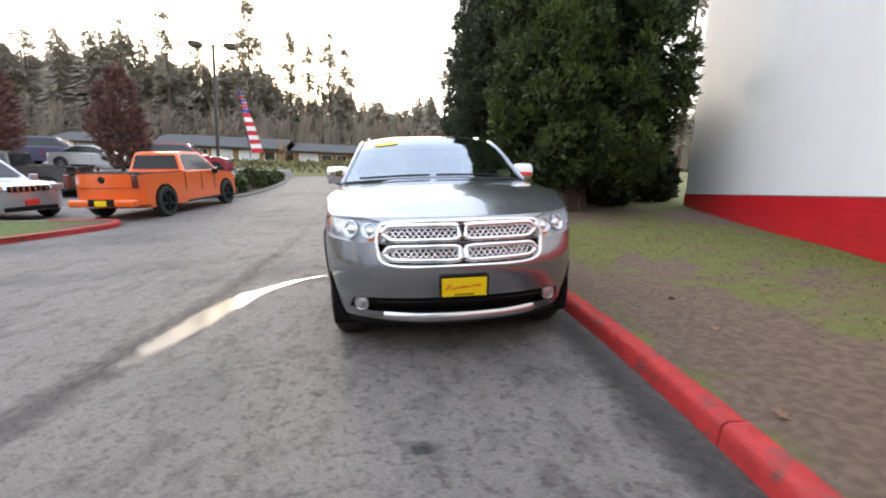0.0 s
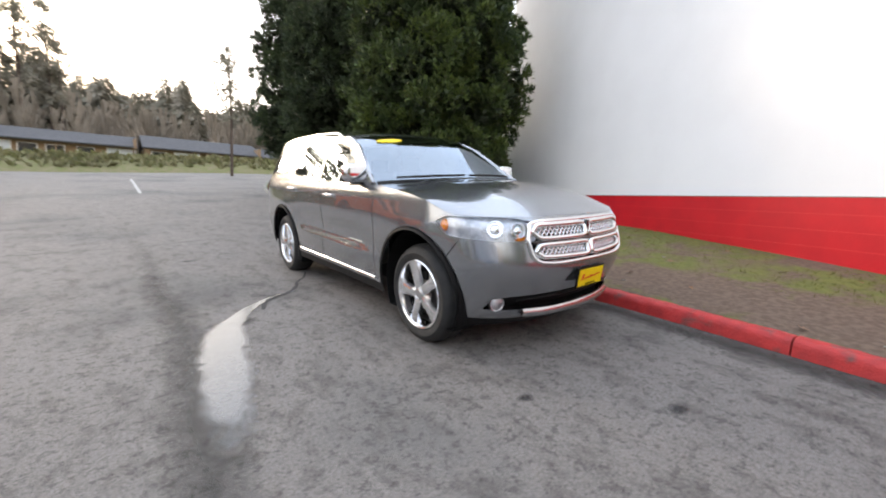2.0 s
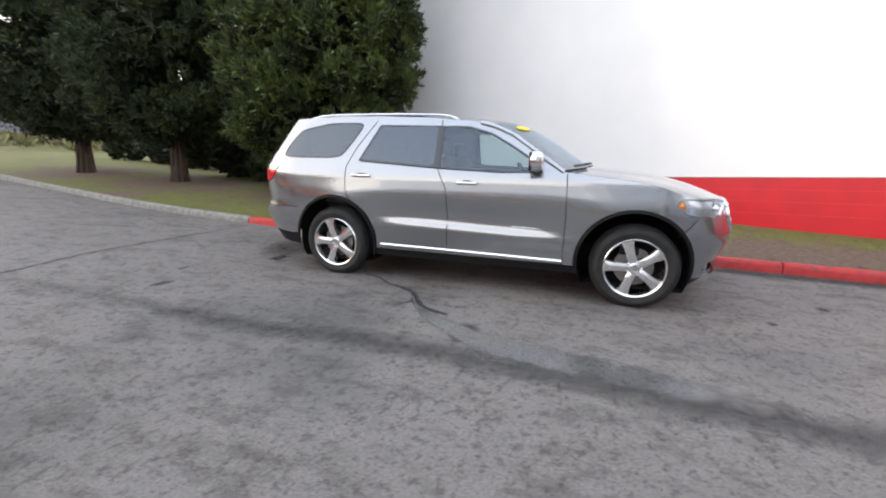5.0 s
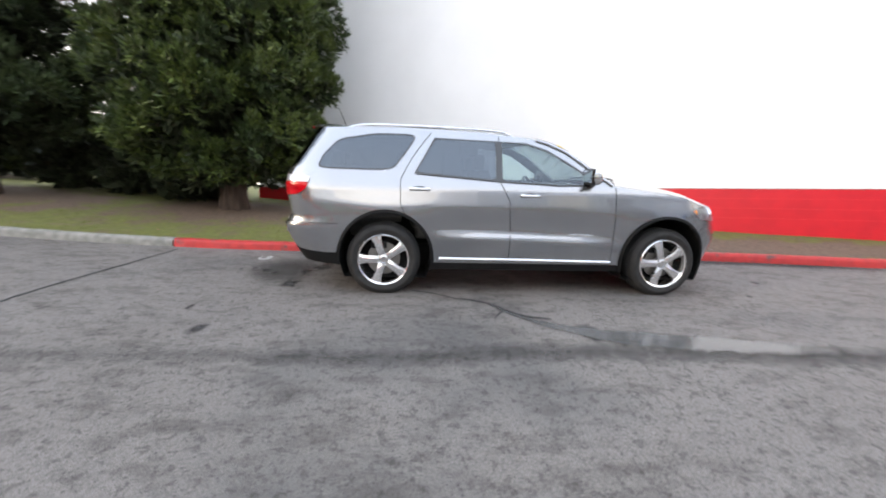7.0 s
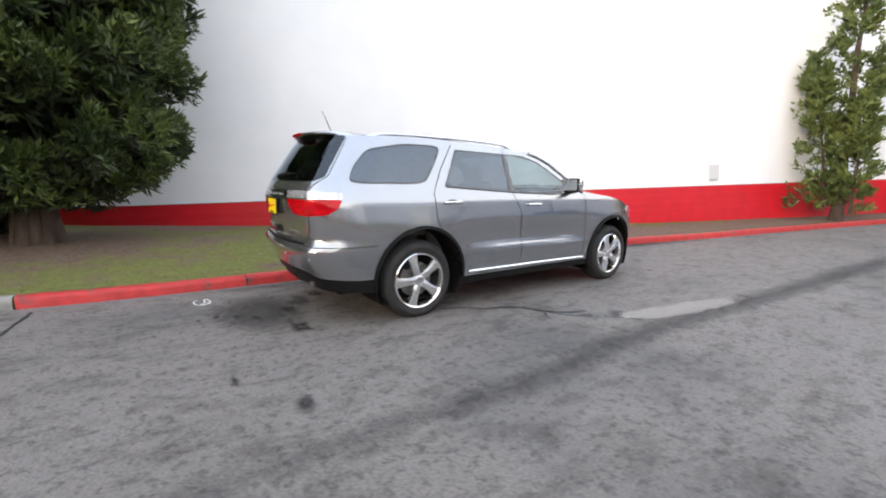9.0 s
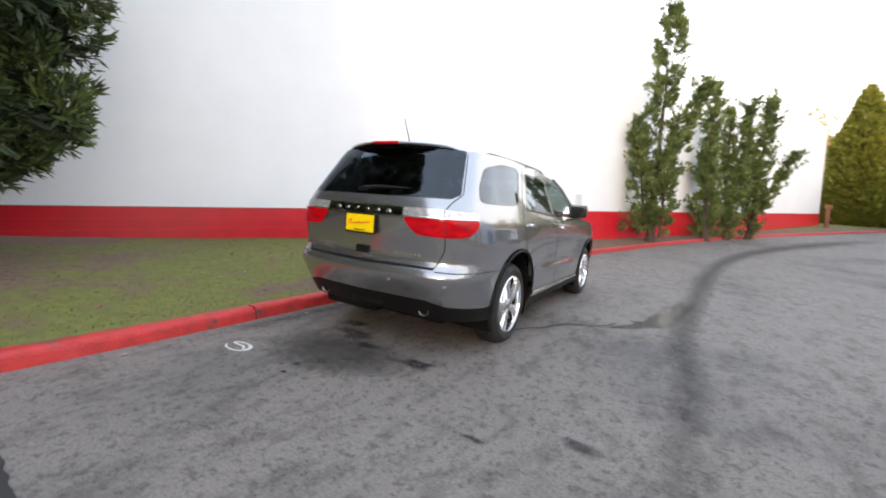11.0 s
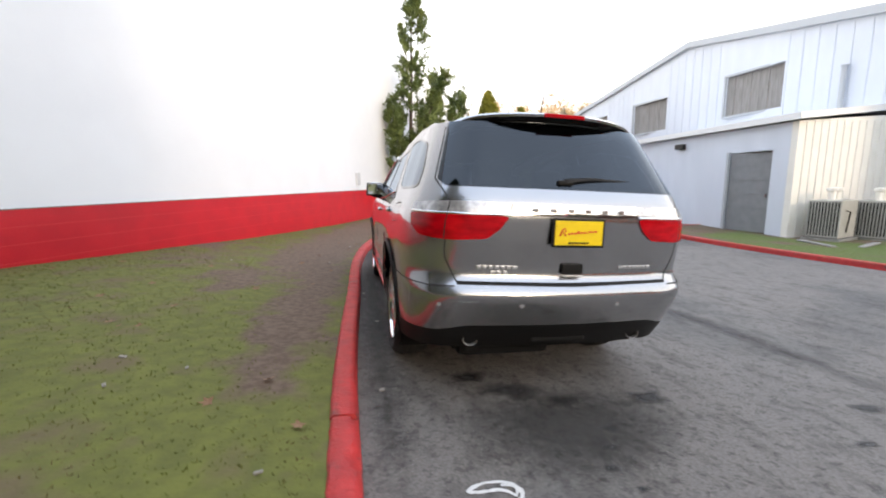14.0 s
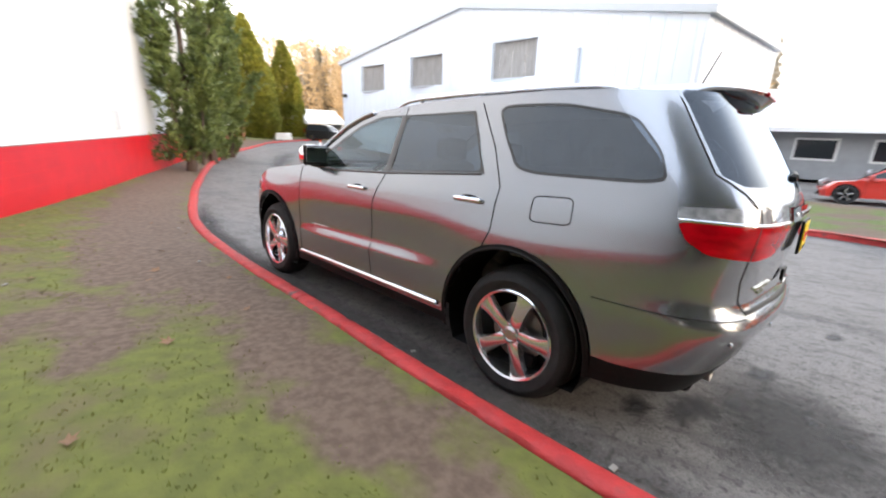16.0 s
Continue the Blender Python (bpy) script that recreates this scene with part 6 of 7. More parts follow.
FIRS = [(-66.8, 83, 26, 4.5, 0.15), (-55.3, 83, 24, 4.2, 0.15), (-50.8, 83, 28, 3.0, 0.2), (-42.7, 83, 30.5, 4.6, 0.12), (-39.0, 86, 26, 3.6, 0.2), (-28.0, 83, 33.5, 4.2, 0.30), (-20.3, 83, 28.5, 2.7, 0.32), (-17.0, 84, 27.5, 2.4, 0.34),
        (-12.9, 83, 28.5, 2.6, 0.34), (-9.8, 84, 26, 2.0, 0.4), (-8.5, 83, 20.5, 1.8, 0.4), (-75, 78, 22, 4.4, 0.1), (-62, 88, 23, 4.4, 0.1), (-47, 90, 24, 4.2, 0.1),
        (15, 44, 20, 3.4, 0.15), (19, 41, 22, 3.6, 0.15), (23, 37, 21, 3.6, 0.15), (27, 32, 22, 3.8, 0.15), (30, 26, 21, 3.8, 0.15), (24, 45, 24, 3.6, 0.15)]
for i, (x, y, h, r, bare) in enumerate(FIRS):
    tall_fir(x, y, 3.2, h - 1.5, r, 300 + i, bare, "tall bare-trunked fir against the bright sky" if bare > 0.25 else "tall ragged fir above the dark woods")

rngb = np.random.default_rng(77)
for i, (x, y, h) in enumerate(((-14.5, 19.0, 6.3), (-22.0, 21.0, 6.8), (-30, 30, 8))):
    t = thing("plum_tree", Matrix.Translation((x, y, road_z(x, y))), "reddish-brown ornamental tree with fine twigs", "tree", "plum trees")
    trunk_mesh(t, h * 0.7, 0.12, 0.03, (0.1, 0), rngb, 9, 1.2, 2.2)
    c, w, d = crown_cloud(900, [(1.2, 0.5), (h * 0.45, 1.25), (h * 0.8, 0.8), (h, 0.1)], rngb, 0.35, 0.8, 0.9)
    vv, ff = sprays(c, w, rngb.uniform(0.2, 0.4, 900), 5, rngb, 0.6, 0.14)
    fast_mesh("crown", vv, ff, M_BROWNTREE, t)

# bank above the end of the road
M_WEED = mat("pale_weeds", (0.12, 0.125, 0.045), 0.9, color2=(0.17, 0.15, 0.08), scale=1.2, island=0.3)
M_BANK = mat("weedy_bank", (0.12, 0.13, 0.04), 0.95, color2=(0.17, 0.14, 0.075), scale=2.2, bump=1.0, bump_scale=9)
verts, faces = [], []
xs = np.linspace(-75, 75, 90)
for j, (yy, dz) in enumerate(((36.0, 0.0), (36.6, 0.25), (38.5, 0.9), (41, 1.35), (45, 1.55), (52, 1.5), (60, 1.5), (75, 1.5), (130, 2.0))):
    for x in xs:
        verts.append((x, yy, road_z(x if abs(x) < 12 else math.copysign(12, x), 36) * (1 if yy < 46 else 0.9) + dz + (0.14 * noise.noise((x * 0.8, yy, 0)) if j else 0)))
n = len(xs)
faces = [(j * n + i, j * n + i + 1, (j + 1) * n + i + 1, (j + 1) * n + i) for j in range(8) for i in range(n - 1)]
tagged(mesh_ob("ground_bank", verts, faces, M_BANK, smooth=True), "weedy green bank at the end of the road", "bank", kind="structure")
rngk = np.random.default_rng(8)
cs = [(rngk.uniform(-32, 26), rngk.uniform(37, 46), 0) for _ in range(2600)]
cs = [(x, y, road_z(max(min(x, 12), -12), 36) + float(np.interp(y, [36, 36.6, 38.5, 41, 45, 52], [0, 0.25, 0.9, 1.35, 1.55, 1.5]))) for x, y, _ in cs]
vv, ff = sprays(cs, [(0, 0, 1)] * len(cs), rngk.uniform(0.25, 0.6, len(cs)), 5, rngk, 0.8, 0.25)
tagged(fast_mesh("weeds", vv, ff, M_WEED), "rank weeds and brambles on the bank", "weeds", kind="stuff")

M_ROOF = mat("dark_shingles", (0.045, 0.045, 0.05), 0.85, color2=(0.065, 0.065, 0.07), scale=3, bump=0.5)
M_TANWALL = mat("tan_siding", (0.26, 0.17, 0.10), 0.85, color2=(0.20, 0.13, 0.08), scale=2)
M_WHITE = mat("white_trim", (0.75, 0.75, 0.74), 0.6)
M_WINDOW = mat("window_pane", (0.02, 0.024, 0.028), 0.08, spec=0.4)
M_PINK = mat("pink_door_paint", (0.42, 0.16, 0.20), 0.7)
M_BLUEDOOR = mat("pale_garage_door", (0.55, 0.60, 0.66), 0.6)


def low_house(x0, x1, y, z, eave, ridge, seed):
    """One unit of the row of low houses: wall, gabled roof, porch posts, doors and windows."""
    r = random.Random(seed)
    h = thing("low_house", Matrix.Translation(((x0 + x1) / 2, y, z)), "low tan house with a dark shingle roof and white trim", "house", "row of low houses")
    w = x1 - x0
    part("wall", box_bm(0, 4, eave / 2, w, 8, eave), M_TANWALL, h)
    v = [(-w / 2 - 0.2, -1.2, eave - 0.05), (w / 2 + 0.2, -1.2, eave - 0.05), (w / 2 + 0.2, 4, ridge), (-w / 2 - 0.2, 4, ridge), (-w / 2 - 0.2, 9.2, eave - 0.05), (w / 2 + 0.2, 9.2, eave - 0.05)]
    v += [(a, b, c - 0.18) for a, b, c in v]
    f = [(0, 1, 2, 3), (3, 2, 5, 4), (7, 6, 9, 8), (8, 9, 10, 11), (0, 6, 7, 1), (4, 5, 11, 10), (0, 3, 9, 6), (3, 4, 10, 9), (1, 7, 8, 2), (2, 8, 11, 5)]
    part_roof = mesh_ob("roof", v, f, M_ROOF, h)
    part("gable", box_bm(w / 2 - 0.1, 0.2, eave + 0.3, 0.25, 3.2, 1.2), M_TANWALL, h)
    part("gutter", box_bm(0, -1.25, eave - 0.1, w + 0.4, 0.08, 0.10), M_ROOF, h)
    x = -w / 2 + 0.8
    while x < w / 2 - 1.5:
        kind = r.choice(["garage", "window", "door", "window", "garage"])
        ww = {"garage": 2.6, "window": 1.4, "door": 0.95}[kind]
        hh = {"garage": 2.1, "window": 1.1, "door": 2.05}[kind]
        zz = 1.45 if kind == "window" else hh / 2
        o = new(kind if kind != "garage" else "garage_door")
        o.parent = h
        o.location = (x + ww / 2, 0, zz)
        part("frame", box_bm(0, -0.03, 0, ww + 0.16, 0.08, hh + 0.14), M_WHITE, o)
        part("pane" if kind == "window" else "panel", box_bm(0, -0.06, 0, ww, 0.06, hh), {"garage": M_BLUEDOOR, "window": M_WINDOW, "door": r.choice([M_PINK, M_WHITE])}[kind], o)
        x += ww + r.uniform(0.5, 1.6)
    for k in range(3):
        part("porch_post", box_bm(-w / 2 + 0.3 + (w - 0.6) * k / 2, -1.1, eave / 2 - 0.1, 0.12, 0.12, eave - 0.1), M_TANWALL, h)
    return h


for i, (x0, x1, y) in enumerate(((-46, -33, 58), (-32.5, -15.5, 57), (-14.5, -0.5, 58.5), (0.2, 13, 57.2), (13.8, 27, 58.2), (28, 42, 58))):
    low_house(x0, x1, y, 3.2, 2.5, 4.0 + 0.25 * (i % 2), i)

# street lamp with twin heads, and a feather flag
M_POLE = mat("dark_bronze_pole", (0.05, 0.045, 0.04), 0.5, 0.6)
lamp = thing("street_lamp", Matrix.Translation((-11.27, 23.0, road_z(-11.27, 23.0) + 0.6)) @ Matrix.Diagonal((1.07, 1.07, 1.06, 1)), "dark twin-headed car park lamp on a square pole", "street lamp")
part("pole", box_bm(0, 0, 3.7, 0.14, 0.14, 7.4, bevel=0.01), M_POLE, lamp)
part("base", lathe_bm([(0.3, 0), (0.3, 0.5), (0.26, 0.55), (0, 0.55)], 16), M_CONCRETE, lamp)
for sgn in (-1, 1):
    part("arm", box_bm(sgn * 0.45, 0, 7.35, 0.75, 0.07, 0.07), M_POLE, lamp)
    part("lamp_head", box_bm(sgn * 0.95, 0, 7.35, 0.62, 0.5, 0.28, bevel=0.05), M_POLE, lamp)
M_FLAGRED = mat("flag_red", (0.55, 0.03, 0.04), 0.8)
M_FLAGWHITE = mat("flag_white", (0.75, 0.74, 0.74), 0.8)
M_FLAGBLUE = mat("flag_blue", (0.04, 0.06, 0.28), 0.8)
flag = thing("feather_flag", Matrix.Translation((-7.75, 17.6, road_z(-7.75, 17.6) + 0.1)), "tall feather flag with red and white stripes and blue field", "flag")
bm = bmesh.new()
add_tube(bm, [(0.25, 0, 0), (0.1, 0, 2), (-0.25, 0, 4.6), (-0.42, 0, 4.95)], [0.025, 0.02, 0.015, 0.01], 6)
part("pole", bm, M_POLE, flag)
for k in range(14):
    u0, u1 = k / 14, (k + 1) / 14
    row = lambda u: (Vector((0.22 - 0.62 * u, 0.02 * math.sin(9 * u), 1.9 + 3.05 * u)), Vector((0.74 - 0.78 * u - 0.25 * u ** 3, 0.05 * math.sin(7 * u + 1), 1.95 + 2.95 * u)))
    (a, b), (c, d) = row(u0), row(u1)
    th = Vector((0, 0.01, 0))
    mesh_ob("stripe", [a, b, d, c, a + th, b + th, d + th, c + th], [(0, 1, 2, 3), (7, 6, 5, 4), (0, 4, 5, 1), (1, 5, 6, 2), (2, 6, 7, 3), (3, 7, 4, 0)], M_FLAGBLUE if k > 8 and k % 2 else (M_FLAGRED if k % 2 == 0 else M_FLAGWHITE), flag)
for k in range(14):
    u = 0.6 + 0.36 * (k // 2) / 7
    st = box_bm(0.22 - 0.62 * u + 0.12 + 0.14 * (k % 2), -0.012, 1.9 + 3.05 * u, 0.05, 0.01, 0.05)
    part("star", st, M_FLAGWHITE, flag)
tall_fir(4.3, 30.8, road_z(4.3, 30.8), 9.6, 1.25, 351, 0.42, "slim bare-trunked tree at the end of the lawn", "slim trees by the road")


# ---- other vehicles ----
def lot_rise(x, y):
    """The car park behind the pickup lies higher than the road."""
    return 0.72 * smooth_step(15.5, 19, y) * smooth_step(-8.9, -9.5, x)


lot_x, lot_y = [-45, -30, -20, -12, -9.6, -9.4, -9.2, -9.0, -8.88], list(np.linspace(15.4, 34, 24))
verts = [(x, y, road_z(max(x, -12), y) + lot_rise(x, y) + 0.006) for y in lot_y for x in lot_x]
faces = [(j * 9 + i, j * 9 + i + 1, j * 9 + 10 + i, j * 9 + 9 + i) for j in range(len(lot_y) - 1) for i in range(8)]
tagged(mesh_ob("pavement_lot", verts, faces, M_ASPHALT, smooth=True), "raised asphalt car park beyond the planted bed", "car park", kind="structure")


def side_loft(profile, half, tumble, belt, n=9, nose=0.12):
    """A closed car body from a side outline (y, z): rounded in plan, leaning in above the belt."""
    bm = bmesh.new()
    rings = []
    ys = [p[0] for p in profile]
    y0, y1 = min(ys), max(ys)
    for i in range(n):
        u = -1 + 2 * i / (n - 1)
        q = math.copysign(abs(u) ** 0.7, u)
        row = []
        for y, z in profile:
            w = half * (1 - max(0, z - belt) * tumble)
            ym = (y0 + y1) / 2
            pull = 1 - nose * abs(q) ** 4 * abs((y - ym) / ((y1 - y0) / 2)) ** 3
            row.append(bm.verts.new((q * w, ym + (y - ym) * pull, z)))
        rings.append(row)
    m = len(profile)
    for a, b in zip(rings, rings[1:]):
        for j in range(m):
            bm.faces.new((a[j], a[(j + 1) % m], b[(j + 1) % m], b[j]))
    bm.faces.new(rings[0][::-1])
    bm.faces.new(rings[-1])
    bmesh.ops.triangulate(bm, faces=[bm.faces[-1], bm.faces[-2]] if False else [q for q in bm.faces if len(q.verts) > 4])
    bmesh.ops.recalc_face_normals(bm, faces=bm.faces)
    return bm


def small_wheel(parent, x, y, r, w, rim_mat):
    h = new("wheel")
    h.parent = parent
    s = 1 if x > 0 else -1
    h.matrix_local = Matrix.Translation((x, y, r)) @ Matrix.Rotation(radians(90 * s), 4, "Y")
    part("tyre", lathe_bm([(r * 0.66, -w / 2), (r * 0.95, -w / 2), (r, -w * 0.3), (r, w * 0.3), (r * 0.95, w / 2), (r * 0.66, w / 2 - 0.01)], 28), M_RUBBER, h, smooth=True)
    part("rim", lathe_bm([(r * 0.68, w / 2 - 0.005), (r * 0.6, w / 2 - 0.03), (r * 0.56, w / 2 - 0.07), (r * 0.2, w / 2 - 0.06), (r * 0.16, w / 2 - 0.01), (0, w / 2 - 0.01)], 28), M_UNDER, h, smooth=True)
    for k in range(5):
        part("spoke", box_bm(r * 0.36, 0, w / 2 - 0.03, r * 0.6, r * 0.17, 0.03, Matrix.Rotation(radians(72 * k), 4, "Z"), 0.008), rim_mat, h)


M_DARKLAMP = mat("smoked_tail_lamp", (0.10, 0.006, 0.006), 0.15, coat=1.0)


def vehicle(name, m, paint, kind, label, rim_mat, length, width, height, wheel_r, group=""):
    """A parked car or pickup, nose towards +y."""
    t = thing(name, m, label, "car" if kind != "pickup" else "pickup truck", group)
    L, W = length, width / 2
    b = wheel_r * 0.75
    base = height * 0.36
    belt = height * 0.58
    if kind == "pickup":
        lower = [(-L / 2, b + 0.1), (-L / 2 + 0.02, belt + 0.16), (-0.35, belt + 0.16), (-0.3, belt + 0.16), (1.15, belt + 0.16), (L / 2 - 0.35, belt + 0.08), (L / 2 - 0.05, belt - 0.05), (L / 2, b + 0.15), (L / 2 - 0.1, b), (-L / 2 + 0.2, b)]
        cabin = [(-0.62, belt + 0.12), (-0.5, height - 0.06), (-0.2, height), (0.8, height - 0.02), (1.65, belt + 0.12)]
    elif kind == "sedan":
        lower = [(-L / 2, b + 0.15), (-L / 2 + 0.05, belt + 0.08), (-L / 2 + 0.6, belt + 0.12), (0.9, belt + 0.06), (L / 2 - 0.4, belt - 0.06), (L / 2, b + 0.25), (L / 2 - 0.06, b), (-L / 2 + 0.1, b)]
        cabin = [(-L / 2 + 0.55, belt + 0.08), (-0.75, height - 0.03), (-0.1, height), (0.45, height - 0.06), (1.35, belt + 0.03)]
    else:
        lower = [(-L / 2, b + 0.15), (-L / 2 + 0.03, belt + 0.08), (0.8, belt + 0.08), (L / 2 - 0.3, belt), (L / 2 - 0.02, belt - 0.12), (L / 2, b + 0.2), (L / 2 - 0.06, b), (-L / 2 + 0.1, b)]
        cabin = [(-L / 2 + 0.08, belt + 0.05), (-L / 2 + 0.35, height - 0.04), (-0.4, height), (0.3, height - 0.05), (1.15, belt + 0.04)]
    part("body", side_loft(lower, W, 0.08, belt - 0.2, 11), paint, t, smooth=True, edge_angle=38)
    part("cabin", side_loft(cabin, W * 0.95, 0.38, belt, 11, 0.04), paint, t, smooth=True, edge_angle=38)
    glass = [(y * 1.0, z) for y, z in cabin]
    cy = sum(p[0] for p in cabin) / len(cabin)
    cz = (belt + height) / 2 + 0.05
    win = [(cy + (y - cy) * 0.86, cz + (z - cz) * 0.74) for y, z in cabin]
    part("side_window", side_loft(win, W * 0.955, 0.38, belt, 5, 0.0), M_WINDOW, t)
    back = (cabin[0], cabin[1])
    fore = (cabin[-1], cabin[-2])
    for nm, (p, q), out in (("rear_window", back, -1), ("windshield", fore, 1)):
        wv = []
        for k, s in ((0.18, 1), (0.86, 1)):
            y, z = p[0] + (q[0] - p[0]) * k, p[1] + (q[1] - p[1]) * k
            hw = W * 0.95 * (1 - max(0, z - belt) * 0.38) * 0.86
            wv += [(-hw, y + 0.02 * out, z + 0.01), (hw, y + 0.02 * out, z + 0.01)]
        mesh_ob(nm, wv + [(a, b2 - 0.01 * out, c) for a, b2, c in wv], [(0, 1, 3, 2), (6, 7, 5, 4), (0, 4, 5, 1), (2, 3, 7, 6)], M_WINDOW, t)
    wy = L * 0.30
    for x in (-W + 0.12, W - 0.12):
        for y in (-wy - 0.05, wy + 0.12):
            small_wheel(t, math.copysign(W - 0.07, x), y, wheel_r, 0.26, rim_mat)
            well = lathe_bm([(wheel_r * 1.14, 0.0), (wheel_r * 1.14, 0.10), (0, 0.10)], 28, Matrix.Translation((math.copysign(W - 0.094, x), y, wheel_r * 1.02)) @ Matrix.Rotation(radians(90 if x > 0 else -90), 4, "Y"))
            for q in well.verts:
                q.co.z = max(q.co.z, b - 0.01)
            part("wheel_arch", well, M_UNDER, t)
    for x in (-1, 1):
        part("tail_lamp", box_bm(x * (W - 0.10), -L / 2 + 0.01, belt - (0.04 if kind == "pickup" else 0), 0.15, 0.06, 0.36 if kind != "sedan" else 0.16, bevel=0.02), M_DARKLAMP if kind == "pickup" else M_TAILRED, t)
        part("headlamp", box_bm(x * (W - 0.24), L / 2 - 0.09, belt - 0.1, 0.34, 0.12, 0.17, bevel=0.03), M_REFLECTOR, t)
        part("door_mirror", box_bm(x * (W + 0.1), 0.95, belt + 0.14, 0.2, 0.12, 0.17, bevel=0.04), paint if kind != "pickup" else M_BLACK, t)
        for y in (-0.1, 0.75):
            part("door_handle", box_bm(x * (W + 0.002), y - (0.25 if kind == "pickup" else 0), belt + 0.02, 0.03, 0.2, 0.035, bevel=0.01), paint, t)
            part("door_gap", box_bm(x * (W - 0.004), y + 0.3, belt - 0.15, 0.012, 0.01, 0.6), M_SEAM, t)
    if kind == "pickup":
        part("bed_well", box_bm(0, -L / 2 + 1.0, belt + 0.15, W * 1.75, 1.75, 0.04), M_UNDER, t)
        part("rear_bumper", box_bm(0, -L / 2 - 0.03, b + 0.16, width * 0.90, 0.2, 0.20, bevel=0.05), paint, t, smooth=True, edge_angle=60)
        for x in (-1, 1):
            part("rocker_step", box_bm(x * (W - 0.02), 0.35, b + 0.02, 0.10, 2.1, 0.07, bevel=0.02), M_BLACK, t)
            part("bed_rail", box_bm(x * (W - 0.07), -L / 2 + 1.12, belt + 0.175, 0.07, 2.0, 0.035, bevel=0.01), M_BLACK, t)
            part("bed_seam", box_bm(x * (W - 0.006), -0.72, belt - 0.12, 0.014, 0.014, 0.62), M_SEAM, t)
        part("bumper_step", box_bm(0, -L / 2 - 0.11, b + 0.18, 0.7, 0.06, 0.2, bevel=0.02), M_BLACK, t)
        part("plate", box_bm(0, -L / 2 - 0.15, b + 0.17, 0.31, 0.015, 0.15), M_YELLOW, t, "yellow dealer plate")
        part("tailgate_emblem", lathe_bm([(0.1, 0), (0.07, 0.02), (0, 0.02)], 8, Matrix.Translation((0, -L / 2 + 0.012, belt)) @ Matrix.Rotation(radians(90), 4, "X")), M_BLACK, t)
        part("tailgate_gap", box_bm(0, -L / 2 + 0.006, belt - 0.22, width * 0.8, 0.02, 0.012), M_SEAM, t)
    else:
        part("grille", box_bm(0, L / 2 - 0.02, belt - 0.12, W * 1.0, 0.06, 0.16, bevel=0.02), M_BLACK, t)
        for k in range(7):
            part("grille_bar", box_bm(-W * 0.42 + W * 0.14 * k, L / 2 + 0.012, belt - 0.12, 0.035, 0.02, 0.15, bevel=0.008), M_CHROME, t)
        part("front_plate", box_bm(0, L / 2 + 0.02, b + 0.25, 0.32, 0.02, 0.14), M_REDINK, t)
        part("lower_grille", box_bm(0, L / 2 - 0.01, b + 0.08, W * 1.3, 0.05, 0.12, bevel=0.02), M_BLACK, t)
    return t


def on_road(x, y, yaw):
    """A pose on the sloping ground, nose along yaw (0 is up the road)."""
    g = (road_z(max(x, -12), y) + lot_rise(x, y)) if y > 15.4 and x < -8.88 else road_z(x, y)
    nrm = Vector((road_z(x - 0.5, y) - road_z(x + 0.5, y), road_z(x, y - 0.5) - road_z(x, y + 0.5), 1)).normalized()
    tilt = Vector((0, 0, 1)).rotation_difference(nrm).to_matrix().to_4x4()
    return Matrix.Translation((x, y, g)) @ tilt @ Matrix.Rotation(radians(yaw), 4, "Z")


M_ORANGE = mat("orange_paint", (0.82, 0.10, 0.008), 0.3, color2=(0.76, 0.12, 0.012), scale=3, coat=1.0)
M_CARBLACK = mat("black_car_paint", (0.012, 0.013, 0.015), 0.3, coat=1.0)
M_CARSILVER = mat("silver_car_paint", (0.42, 0.44, 0.47), 0.3, 0.6, coat=1.0)
M_CARRED = mat("red_car_paint", (0.55, 0.03, 0.02), 0.3, coat=1.0)
M_CARBLUE = mat("dark_blue_car_paint", (0.03, 0.03, 0.09), 0.3, coat=1.0)
M_MAROON = mat("maroon_car_paint", (0.22, 0.01, 0.03), 0.3, coat=1.0)
vehicle("pickup_truck", on_road(-7.95, 10.35, -6), M_ORANGE, "pickup", "bright orange crew-cab pickup with black wheels in the car park", M_BLACK, 5.8, 2.0, 1.95, 0.45)
vehicle("pickup_truck", on_road(-16.6, 15.0, 100), M_CARBLACK, "pickup", "black pickup parked beyond the grass verge", M_BLACK, 5.7, 2.0, 1.92, 0.42)
vehicle("parked_suv", on_road(-12.6, 8.7, -110), M_CARSILVER, "suv", "pale silver SUV facing the road beside the verge", M_SATIN, 4.8, 1.94, 1.75, 0.37)
vehicle("parked_suv", on_road(-11.9, 20.3, -78), M_MAROON, "suv", "dark red SUV behind the orange pickup", M_SATIN, 4.8, 1.9, 1.78, 0.37)
vehicle("parked_suv", on_road(-23.5, 27.5, -75), M_CARBLUE, "suv", "dark blue SUV parked behind the red one", M_SATIN, 4.8, 1.9, 1.9, 0.37)
vehicle("parked_car", on_road(-19.6, 25.0, -80), M_CARSILVER, "sedan", "pale silver saloon far back in the car park", M_SATIN, 4.6, 1.8, 1.45, 0.33)
vehicle("parked_car", on_road(-18.9, 4.3, 178), M_CARRED, "sedan", "bright red saloon with silver wheels across the verge", M_SATIN, 4.7, 1.84, 1.45, 0.34)
vehicle("parked_suv", on_road(-24.5, 5.6, 178), M_CARBLACK, "suv", "dark green-black SUV beyond the red saloon", M_SATIN, 4.7, 1.9, 1.75, 0.37)

# ---- grey metal building across the road ----
M_METAL = mat("pale_blue_metal_siding", (0.62, 0.67, 0.74), 0.5, color2=(0.58, 0.63, 0.70), scale=1.5, stretch=(1, 1, 0.3))
M_METALRIB = mat("siding_rib", (0.61, 0.66, 0.73), 0.5)
